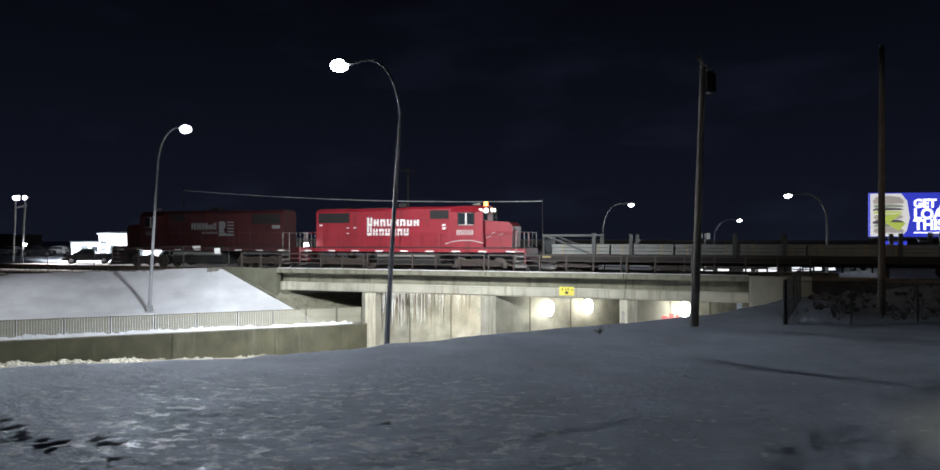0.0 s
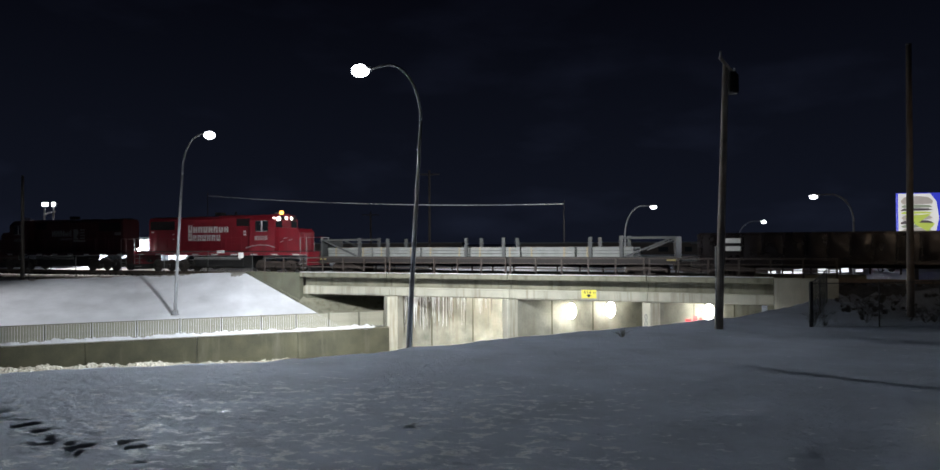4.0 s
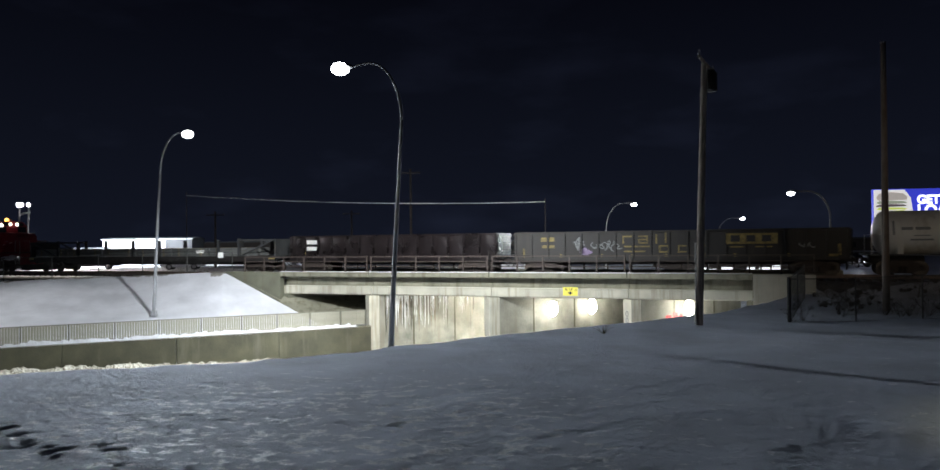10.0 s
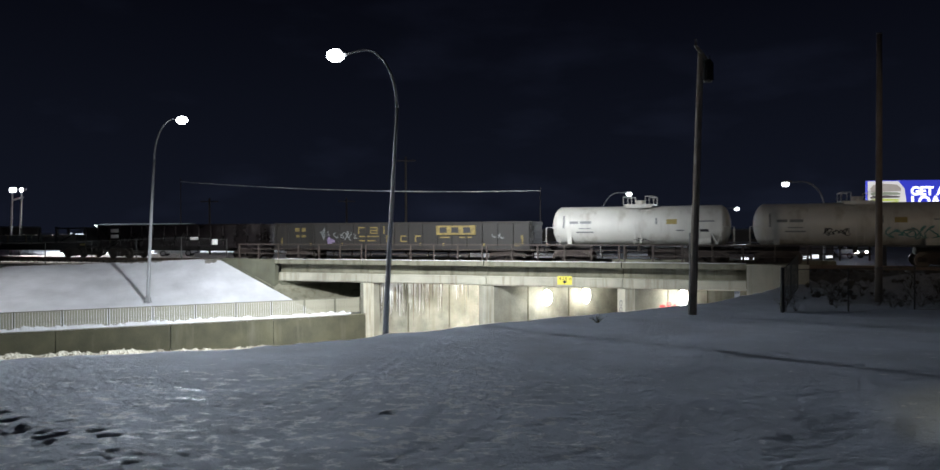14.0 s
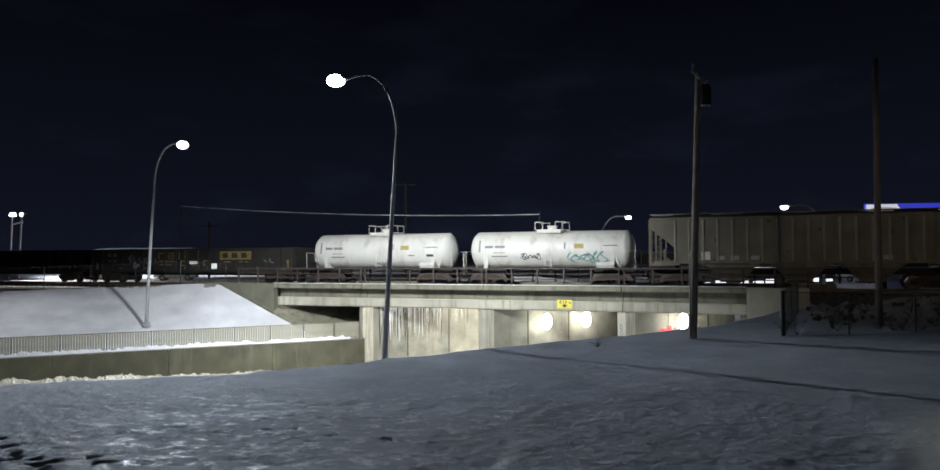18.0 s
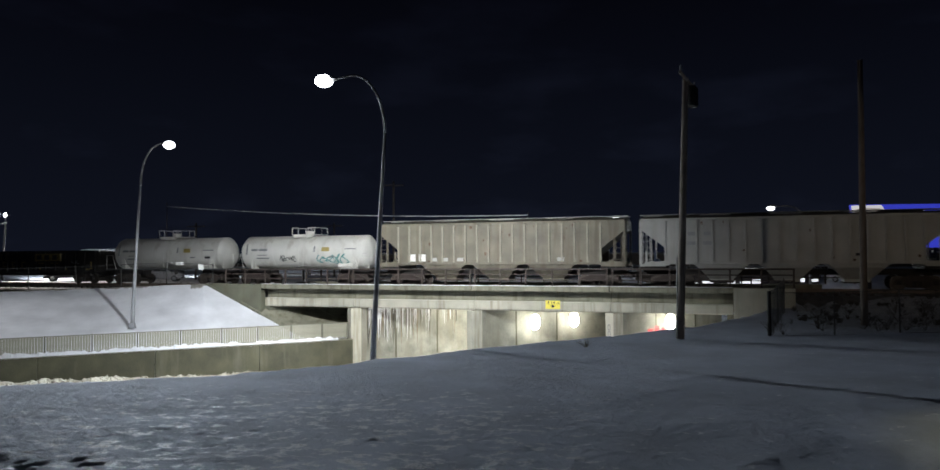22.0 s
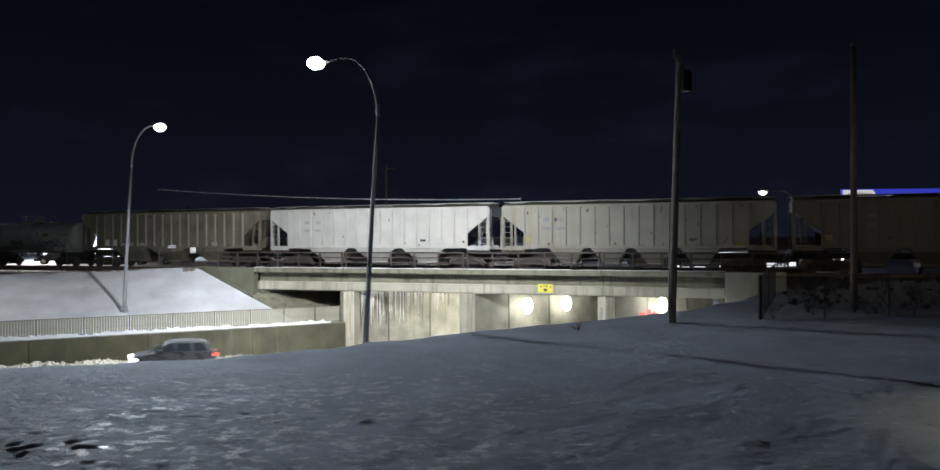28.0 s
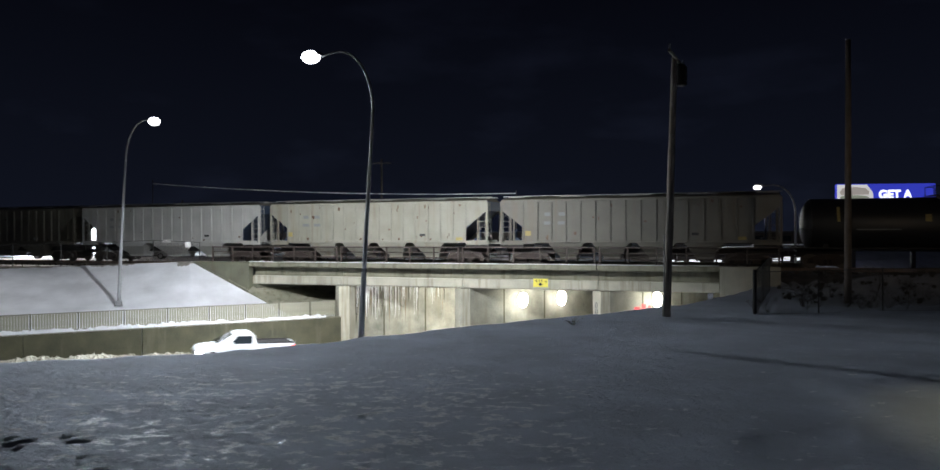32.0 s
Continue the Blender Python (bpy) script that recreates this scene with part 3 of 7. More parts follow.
def lettering(name, text, size, material, parent, m, label="", align="CENTER", bold=0.0):
    """Text as a mesh part, in the built-in font."""
    cu = bpy.data.curves.new(name, "FONT")
    cu.body, cu.size, cu.align_x, cu.extrude, cu.offset = text, size, align, 0.002, bold
    tmp = new(name, cu)
    data = bpy.data.meshes.new_from_object(tmp.evaluated_get(bpy.context.evaluated_depsgraph_get()))
    bpy.data.objects.remove(tmp)
    data.materials.clear()
    data.materials.append(material)
    ob = new(name, data)
    ob.parent, ob.matrix_basis = parent, m
    if label:
        ob["label"] = label
    return ob


def letters(name, text, size, material, parent, m, bold=0.0):
    """Words as one mesh part for each letter."""
    whole = lettering(name, text, size, material, parent, m, align="LEFT", bold=bold)
    bm = bmesh.new()
    bm.from_mesh(whole.data)
    left = set(bm.verts)
    while left:
        island, todo = set(), [left.pop()]
        while todo:
            v = todo.pop()
            island.add(v.index)
            for e in v.link_edges:
                w = e.other_vert(v)
                if w in left:
                    left.discard(w)
                    todo.append(w)
        one = bm.copy()
        one.verts.ensure_lookup_table()
        bmesh.ops.delete(one, geom=[v for v in one.verts if v.index not in island], context="VERTS")
        part(name, one, material, parent, m=m)
    bm.free()
    bpy.data.objects.remove(whole)


FACE = Matrix.Rotation(radians(90), 4, "X")      # stands text up, facing the camera
lettering("number", "4.14", 0.29, SIGN_BLACK, sign, Matrix.Translation((-0.10, 0.394, 0.03)) @ FACE)
lettering("unit", "m", 0.22, SIGN_BLACK, sign, Matrix.Translation((0.34, 0.394, 0.03)) @ FACE)

# retaining wall of the walkway
WALL_TOP = EYE - 5.66
rw = root("retaining_wall", frame_at(road(0, 0, 0), RK), "dark grey concrete retaining wall beside the sunken road", "retaining wall", kind="structure")
x = 0.1
while x > -75:
    step = 6.1
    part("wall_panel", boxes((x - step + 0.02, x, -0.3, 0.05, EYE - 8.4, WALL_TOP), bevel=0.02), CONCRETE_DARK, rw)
    x -= step
part("coping", boxes((-75, 0.1, -0.36, 0.11, WALL_TOP, WALL_TOP + 0.05), bevel=0.01), CONCRETE, rw)

# fence on the retaining wall: posts, two rails, thin pickets
FENCE_PAINT = mat("grey_fence_paint", (0.29, 0.28, 0.215), 0.6, var=0.2, scale=3, bump=0.03)
FENCE_POST = mat("weathered_fence_post", (0.15, 0.145, 0.11), 0.7, var=0.3, scale=3, bump=0.05)
fence = root("walkway_fence", frame_at(road(0, 0, WALL_TOP + 0.05), RK), "grey steel picket fence on the retaining wall", "fence")
FENCE_POSTS = [-0.22, -1.93, -3.96, -6.07] + [-8.25 - 2.4 * i for i in range(11)]
src = None
for x in FENCE_POSTS:
    m = Matrix.Translation((x, -0.12, 0))
    if src is None:
        src = part("post", boxes((-0.046, 0.046, -0.046, 0.046, 0, 1.12), bevel=0.006), FENCE_POST, fence, m=m)
    else:
        share("post", src, fence, m)
for x1, x0 in zip(FENCE_POSTS, FENCE_POSTS[1:]):
    part("top_rail", tubes((((x0, -0.12, 1.08), (x1, -0.12, 1.08)), 0.028)), FENCE_POST, fence)
    part("bottom_rail", tubes((((x0, -0.12, 0.10), (x1, -0.12, 0.10)), 0.024)), FENCE_POST, fence)
picket = None
for x1, x0 in zip(FENCE_POSTS, FENCE_POSTS[1:]):
    count = round((x1 - x0) / 0.144)
    for i in range(1, count):
        m = Matrix.Translation((x0 + (x1 - x0) * i / count, -0.12, 0))
        if picket is None:
            picket = part("picket", boxes((-0.063, 0.063, -0.012, 0.012, 0.1, 1.08)), FENCE_PAINT, fence, m=m)
        else:
            share("picket", picket, fence, m)
# ---------------------------------------------------------------- street lamps, poles, fences
def street_lamp(foot, head, label, lean, drop, peak=1.0, droop=0.0, bright=LAMP_GLASS, scale=1.0, glass_scale=1.0):
    """A tapered steel pole that bows over into an arm with a drop-glass head."""
    lamp = root("street_lamp", Matrix.Translation(foot), label, "street lamp", "street lamps")
    h = head - foot
    flat = Vector((h.x - lean, h.y, 0))
    top = h.z + 0.12 + 0.5 * droop
    bend = top - drop
    shaft = [Vector((lean * (i / 8) ** 1.15, 0, bend * i / 8)) for i in range(9)]
    base = shaft[-1]
    end = Vector((h.x, h.y, top - droop)) - flat.normalized() * 0.3
    # a quarter of an ellipse up to the crown, then a straight arm to the head
    crown = base.lerp(end, peak)
    arc = []
    for i in range(1, 13):
        a = math.pi / 2 * i / 12
        w = 1 - math.cos(a)
        arc.append(Vector((base.x + (crown.x - base.x) * w, base.y + (crown.y - base.y) * w, base.z + (top - base.z) * math.sin(a))))
    if peak < 1:
        for i in range(1, 6):
            w = i / 5
            arc.append(Vector((crown.x + (end.x - crown.x) * w, crown.y + (end.y - crown.y) * w, top - droop * w ** 1.5)))
    n_arc = len(arc)
    part("pole", tubes((shaft, [(0.125 - 0.065 * i / 8) * scale for i in range(9)]), seg=12), GALV, lamp, smooth=True)
    part("arm", tubes(([base] + arc, [(0.064 - 0.024 * i / n_arc) * scale for i in range(n_arc + 1)]), seg=10), GALV, lamp, smooth=True)
    part("base_plate", boxes((-0.2, 0.2, -0.2, 0.2, -0.05, 0.04), (-0.16, 0.16, -0.16, 0.16, 0.04, 0.3), bevel=0.02), GALV, lamp)
    part("hand_hole_cover", boxes((-0.06, 0.06, -0.135, -0.12, 0.5, 0.8), bevel=0.01), GALV, lamp)
    rot = Matrix.Translation((h.x, h.y, h.z + 0.1)) @ frame_at((0, 0, 0), flat)
    bm = bmesh.new()
    bmesh.ops.create_uvsphere(bm, u_segments=16, v_segments=10, radius=1.0)
    bmesh.ops.scale(bm, vec=(0.42, 0.19, 0.15), verts=bm.verts)
    for v in bm.verts:
        v.co.z = max(v.co.z, -0.03)
    part("housing", bm, GALV, lamp, smooth=True, m=rot @ Matrix.Translation((-0.05, 0, 0)))
    bm = bmesh.new()
    bmesh.ops.create_uvsphere(bm, u_segments=16, v_segments=10, radius=1.0)
    # glass somewhat oversized, its shape swelled by the lamp's glow
    bmesh.ops.scale(bm, vec=(0.39 * glass_scale, 0.31 * glass_scale, 0.27 * glass_scale), verts=bm.verts)
    glass = part("glass", bm, bright, lamp, "bright white lamp glass", smooth=True, m=rot @ Matrix.Translation((0.06, 0, -0.09)))
    glass.visible_shadow = False
    return lamp


street_lamp(LAMP_A_FOOT, LAMP_A_HEAD, "tall galvanised street lamp, lit, on the snowy slope", 0.50, 2.7, 0.9, 0.0)
street_lamp(LAMP_B_FOOT, LAMP_B_HEAD, "tall galvanised street lamp, lit, below the crest of the bank", 0.56, 2.4, 0.60, 0.22)
street_lamp(LAMP_C_FOOT, LAMP_C_HEAD, "tall galvanised street lamp, lit, added out of view further along the sunken road", 0.4, 2.6)
street_lamp(Vector((20.9, 1.2, EYE - 3.35)), Vector((18.5, 1.7, EYE + 6.25)), "tall galvanised street lamp, lit, beside the snowy plateau", 0.3, 2.4)
street_lamp(Vector((24.35, 50.0, EYE - 5.2)), Vector((21.75, 50.0, EYE + 3.0)), "lit street lamp on the far side of the railway", 0.0, 1.9, 0.66, 0.05, glass_scale=0.7)
street_lamp(Vector((12.1, 67.0, EYE - 5.2)), Vector((14.68, 67.0, EYE + 3.18)), "lit street lamp behind the passing train", 0.05, 2.6, 0.72, 0.0, glass_scale=0.75)
street_lamp(Vector((31.65, 95.0, EYE - 4.0)), Vector((34.85, 95.0, EYE + 2.5)), "small far street lamp, lit, beyond the railway", 0.0, 2.4, 0.72, 0.0, glass_scale=0.85)


def utility_pole(foot, top, r, label, wood=WOOD, lean=0.0):
    pole = root("utility_pole", Matrix.Translation(foot), label, "utility pole", "utility poles")
    h = top - foot.z
    pts = [Vector((lean * i / 8, 0, h * i / 8)) for i in range(9)]
    part("shaft", tubes((pts, [r - 0.3 * r * i / 8 for i in range(9)]), seg=12), wood, pole, smooth=True)
    return pole, h


pole, ph = utility_pole(Vector((8.75, 28.6, EYE - 3.36)), EYE + 6.86, 0.165, "weathered wooden utility pole with a crossarm and a dark transformer", lean=0.36)
part("crossarm", tubes((((-0.25, -1.3, ph - 0.06), (1.25, 1.6, ph - 0.06)), 0.075), seg=4), WOOD, pole)
part("brace", tubes((((0.36, 0.05, ph - 0.9), (0.75, 0.62, ph - 0.1)), 0.02)), GALV, pole)
part("insulator", tubes((((-0.2, -1.2, ph - 0.02), (-0.2, -1.2, ph + 0.22)), [0.05, 0.035]), seg=8), GALV, pole)
part("insulator", tubes((((1.18, 1.45, ph - 0.02), (1.18, 1.45, ph + 0.2)), [0.05, 0.035]), seg=8), GALV, pole)
part("transformer", tubes((((0.74, 0.42, ph - 1.06), (0.74, 0.42, ph - 1.0), (0.74, 0.42, ph - 0.34), (0.74, 0.42, ph - 0.2)), [0.2, 0.25, 0.25, 0.15]), seg=14), BLACK, pole, "dark transformer can")
part("conduit", tubes((((-0.14, -0.12, 0.0), (-0.12, -0.12, 3.2)), 0.035), seg=6), GALV_DULL, pole)
pole2, ph2 = utility_pole(Vector((17.95, 32.0, EYE - 3.3)), EYE + 8.45, 0.155, "dark wooden utility pole behind the wire fence", POLE_BROWN, lean=0.05)
part("cap", tubes((((0.05, 0, ph2 - 0.02), (0.05, 0, ph2 + 0.03)), 0.12), seg=10), GALV_DULL, pole2)
pole3, ph3 = utility_pole(Vector((-34.5, 53.0, EYE - 2.7)), EYE + 5.14, 0.14, "dark wooden pole at the edge of the yard", DARK_WOOD)
part("cap", tubes((((0, 0, ph3 - 0.02), (0, 0, ph3 + 0.03)), 0.11), seg=10), GALV_DULL, pole3)
for px, top, dist in ((354, 345, 90.0), (582, 346, 95.0), (681, 278, 80.0), (905, 333, 66.0), (306, 314, 72.0)):
    X = (px - 784) / 1223 * dist
    far_pole, fh = utility_pole(Vector((X, dist, EYE - 3.0)), EYE + (400 - top) / 1223 * dist, 0.15 if dist > 75 else 0.05, "far dark utility pole beyond the railway", DARK_WOOD)
    if dist < 75:
        part("insulator", tubes((((0, 0, fh - 0.02), (0, 0, fh + 0.12)), 0.05)), DARK_WOOD, far_pole)
        continue
    part("crossarm", boxes((-1.1, 1.1, -0.06, 0.06, fh - 0.5, fh - 0.38)), DARK_WOOD, far_pole)
# overhead wire beyond the train
wire_pts = []
for i in range(41):
    s = i / 40
    a, b = Vector(((306 - 784) / 1223 * 72, 72, EYE + (400 - 317.5) / 1223 * 72)), Vector(((905 - 784) / 1223 * 66, 66, EYE + (400 - 335.5) / 1223 * 66))
    wp = a.lerp(b, s)
    wp.z -= 0.42 * 4 * s * (1 - s)
    wire_pts.append(wp)
WIRE = mat("bare_cable", (0.8, 0.8, 0.78), 0.5, 0.0, var=0.5, scale=0.35, fine=2.5, bump=0.0)
wire = root("overhead_cable", Matrix.Translation((0, 0, 0)), "pale overhead cable sagging above the railway", "cable")
part("cable", tubes((wire_pts, 0.042), seg=6), WIRE, wire, smooth=True)


def chain_fence(name, pts, height, label, mesh=0.11, steel=GALV_DULL, thick=0.004, post_r=0.03):
    """Chain-link fence along a line of points on the ground: posts, top rail and woven wire."""
    f = root(name, Matrix.Translation(pts[0]), label, "fence", "wire fences")
    o = pts[0]
    for a, b in zip(pts, pts[1:]):
        part("post", tubes((((a - o), (a - o) + Vector((0, 0, height + 0.05))), post_r), seg=8), steel, f)
        part("top_rail", tubes((((a - o) + Vector((0, 0, height)), (b - o) + Vector((0, 0, height))), 0.02), seg=6), steel, f)
        part("bottom_wire", tubes((((a - o) + Vector((0, 0, 0.06)), (b - o) + Vector((0, 0, 0.06))), 0.006), seg=4), steel, f)
        bm = bmesh.new()
        L = (b - a).length
        n = int(L / mesh)
        k = height / L
        for i in range(-int(height / mesh), n):
            for flip in (False, True):
                s0, s1 = i * mesh, i * mesh + height
                z0, z1 = 0.0, height
                if s0 < 0:
                    z0, s0 = -s0, 0
                if s1 > L:
                    z1, s1 = z1 - (s1 - L), L
                if s1 - s0 < 0.02:
                    continue
                if flip:
                    s0, s1 = L - s0, L - s1
                p0, p1 = (a - o).lerp(b - o, s0 / L) + Vector((0, 0, z0)), (a - o).lerp(b - o, s1 / L) + Vector((0, 0, z1))
                tube(bm, [p0, p1], thick, 3, caps=False)
        tagged(part("woven_wire", bm, steel, f), kind="stuff")
    b = pts[-1]
    part("post", tubes((((b - o), (b - o) + Vector((0, 0, height + 0.05))), post_r), seg=8), steel, f)
    return f


def on_ground(k, p, dz=0.0):
    v = road(k, p, 0)
    v.z = float(ground_height(np.array([k * 1.0]), np.array([p * 1.0]))[0]) + dz
    return v


def kp(x, y):
    d = Vector((x - W1.x, y - W1.y, 0))
    return d.dot(RK), d.dot(RP)


# wire fence along the top of the far slope
pts = []
for i in range(9):
    pts.append(on_ground(-7.9 - i * 3.05, -0.35 - float(slope_crest(-7.9 - i * 3.05)), -0.05))
top_fence = chain_fence("wire_fence", pts, 1.7, "chain-link fence along the top of the snowy slope", 0.16, FENCE_DARK, thick=0.003)
SIGN_PALE = mat("pale_sign", (0.7, 0.7, 0.66), 0.6, var=0.15, scale=4, bump=0.0)
o = pts[0]
for px, py, w, h, far_y in ((364, 418, 0.38, 0.40, 54.6), (330, 412, 0.55, 0.2, 55.6)):
    notice = root("notice_board", frame_at(Vector(((px - 784) / 1223 * far_y, far_y, EYE + (400 - py) / 1223 * far_y)) - 0.35 * Vector((0.0, 1.0, 0)), RK), "small pale notice wired to the chain-link fence", "notice")
    part("plate", boxes((-w / 2, w / 2, -0.5, -0.48, -h / 2, h / 2), bevel=0.004), SIGN_PALE, notice)
    part("bracket", boxes((-0.03, 0.03, -0.48, 0.1, -0.03, 0.03)), GALV_DULL, notice)

# wire fence on the near side, with its thick end post
pts = []
for i in range(8):
    x, y = 12.62 + 2.6 * i, 29.4 - 0.1 * i
    pts.append(on_ground(*kp(x, y), -0.05))
near_fence = chain_fence("wire_fence", pts, 1.78, "dark chain-link fence before snowy scrub beside the railway", 0.12, FENCE_DARK, thick=0.0055)
part("end_post", tubes((((0, 0, 0), (0, 0, 1.86)), 0.075), seg=10), BLACK, near_fence, "thick dark end post")
pts = [on_ground(*kp(12.62, 29.4), -0.05), on_ground(*kp(15.0, 34.0), -0.05), on_ground(*kp(17.3, 38.4), -0.05)]
chain_fence("wire_fence", pts, 1.78, "chain-link fence that runs back towards the bridge", 0.16, FENCE_DARK, thick=0.003)

# far railing of the bridge
far_rail = root("bridge_railing", frame_at(trk(0, -3.0, CURB), TU), "brown steel railing along the far bridge edge", "railing", kind="structure")
fsrc = None
for i in range(25):
    m = Matrix.Translation((-14 + i * 1.62, 0, 0))
    if fsrc is None:
        fsrc = part("post", boxes((-0.05, 0.05, -0.05, 0.05, 0.0, 1.05)), STEEL_BROWN, far_rail, m=m)
    else:
        share("post", fsrc, far_rail, m)
for z in (1.05, 0.72, 0.4):
    part("bar", boxes((-14.1, 25.0, -0.035, 0.035, z - 0.035, z + 0.035)), STEEL_BROWN, far_rail)
# ---------------------------------------------------------------- train
LOCO_RED = mat("locomotive_red", (0.27, 0.014, 0.026), 0.5, var=0.25, scale=1.2, fine=30, bump=0.05, dirt=(0.10, 0.02, 0.02), dirt_amount=0.25, streak=2.0)
# the dark that the leading locomotive runs in is put into its red
LOCO_DIM = mat("dimmed_locomotive_red", (0.052, 0.0065, 0.008), 0.6, var=0.35, scale=1.0, fine=30, bump=0.05, dirt=(0.030, 0.012, 0.011), dirt_amount=0.45, streak=1.6)
LOCO_RAIL = mat("worn_pale_handrail", (0.34, 0.33, 0.32), 0.6, var=0.3, scale=4)
GRILLE = mat("dark_grille", (0.011, 0.010, 0.010), 0.75, var=0.3, scale=5)
UNDER = mat("dusty_underframe_iron", (0.024, 0.020, 0.018), 0.8, var=0.45, scale=2.5, fine=30)
TRUCK = mat("rusty_cast_steel", (0.045, 0.033, 0.027), 0.8, var=0.4, scale=3, fine=40)
WHEEL = mat("worn_wheel_steel", (0.09, 0.075, 0.065), 0.5, 0.5, var=0.3, scale=6, fine=50)
MARK_WHITE = mat("white_marking", (0.78, 0.77, 0.73), 0.6, var=0.12, scale=4, bump=0.0)
MARK_WORN = mat("worn_white_marking", (0.50, 0.46, 0.44), 0.6, var=0.5, scale=3, fine=12, bump=0.0, dirt=(0.26, 0.04, 0.05), dirt_amount=0.4)
MARK_YELLOW = mat("yellow_marking", (0.38, 0.30, 0.10), 0.6, var=0.2, scale=4, bump=0.0)
MARK_BLACK = mat("black_marking", (0.02, 0.02, 0.022), 0.6, var=0.1, bump=0.0)
MARK_GREY = mat("grey_marking", (0.20, 0.21, 0.21), 0.6, var=0.1, bump=0.0)
GON_BROWN = mat("worn_maroon_gondola_paint", (0.020, 0.0145, 0.015), 0.30, 0.45, var=0.5, scale=0.9, fine=14, bump=0.1, dirt=(0.085, 0.062, 0.062), dirt_amount=0.16, dent=0.05)
GON_YELLOW = mat("faded_yellow_lettering", (0.24, 0.18, 0.055), 0.7, var=0.5, scale=5, fine=30, bump=0.0, dirt=(0.03, 0.027, 0.022), dirt_amount=0.45)
GON_BLACK = mat("faded_black_gondola_paint", (0.019, 0.017, 0.0145), 0.6, var=0.4, scale=1.2, fine=20, bump=0.1, dirt=(0.042, 0.034, 0.026), dirt_amount=0.3, streak=2.0)
TANK_WHITE = mat("white_tank_paint", (0.66, 0.65, 0.60), 0.45, var=0.12, scale=0.8, fine=18, bump=0.03, dirt=(0.30, 0.26, 0.20), dirt_amount=0.38, streak=1.5)
TANK_BLACK = mat("black_tank_paint", (0.014, 0.014, 0.015), 0.5, var=0.3, scale=1.0, bump=0.03)
HOP_BEIGE = mat("grimy_beige_hopper_paint", (0.19, 0.172, 0.128), 0.65, var=0.4, scale=0.8, fine=18, bump=0.06, dirt=(0.095, 0.072, 0.042), dirt_amount=0.5, streak=2.6)
HOP_ROOF = mat("sooty_hopper_roof", (0.085, 0.075, 0.06), 0.8, var=0.4, scale=1.0, fine=18, bump=0.08)
# rib colour, paler than the beige side sheets
HOP_RIB = mat("pale_hopper_rib", (0.33, 0.31, 0.24), 0.65, var=0.3, scale=1.2, fine=18, bump=0.06, dirt=(0.19, 0.15, 0.095), dirt_amount=0.3)
HOP_WHITE = mat("pale_grey_hopper_paint", (0.45, 0.445, 0.415), 0.6, var=0.2, scale=0.7, fine=18, bump=0.05, dirt=(0.33, 0.305, 0.25), dirt_amount=0.34, streak=3.0)
HOP_CREAM = mat("cream_grey_hopper_paint", (0.285, 0.275, 0.227), 0.6, var=0.22, scale=0.7, fine=18, bump=0.05, dirt=(0.19, 0.145, 0.095), dirt_amount=0.4, streak=3.0)
HOP_GREY = mat("weathered_grey_hopper_paint", (0.165, 0.157, 0.132), 0.65, var=0.24, scale=0.7, fine=18, bump=0.05, dirt=(0.16, 0.13, 0.095), dirt_amount=0.42, streak=3.0)
FLAT_GREY = mat("grey_flatcar_paint", (0.06, 0.063, 0.063), 0.6, var=0.35, scale=1.5, fine=22, bump=0.1, dirt=(0.10, 0.08, 0.06), dirt_amount=0.35)
LUMBER = mat("wrapped_timber", (0.225, 0.23, 0.218), 0.6, var=0.25, scale=2.0, fine=18, bump=0.15)
MARK_FAINT = mat("faint_grey_marking", (0.33, 0.335, 0.33), 0.6, var=0.2, bump=0.0)
BATTEN = mat("tan_timber_batten", (0.33, 0.27, 0.17), 0.8, var=0.3, scale=5)
BLUE_DARK = mat("dark_blue_end_paint", (0.035, 0.055, 0.10), 0.6, var=0.3, scale=1.5)
TEAL = mat("teal_spray_paint", (0.10, 0.28, 0.26), 0.6, var=0.3, scale=3, bump=0.0)
PURPLE = mat("lilac_spray_paint", (0.36, 0.27, 0.45), 0.6, var=0.3, scale=3, bump=0.0)
CAB_GLASS = glass_mat("dark_cab_glass")
HEADLIGHT = glow("headlight_glass", (1.0, 0.93, 0.80), 5.0)
BEACON = glow("amber_beacon", (1.0, 0.36, 0.06), 7.0)
GROUND_LIGHT = glow("step_light", (0.95, 0.97, 1.0), 22.0)

TRAIN_S = (0.25, 18.2, 36.15, 63.0, 80.25, 101.0, 113.2, 125.35, 143.02, 160.5, 177.82, 195.5, 211.7)
WHEELS = []        # wheelset, radius, way it rolls


def train_shift(t):
    """How far the train has gone to the left."""
    return 4.5818196 * t + 0.0086534492 * t ** 2 - 0.00076786102 * t ** 3 + 0.0000115127 * t ** 4


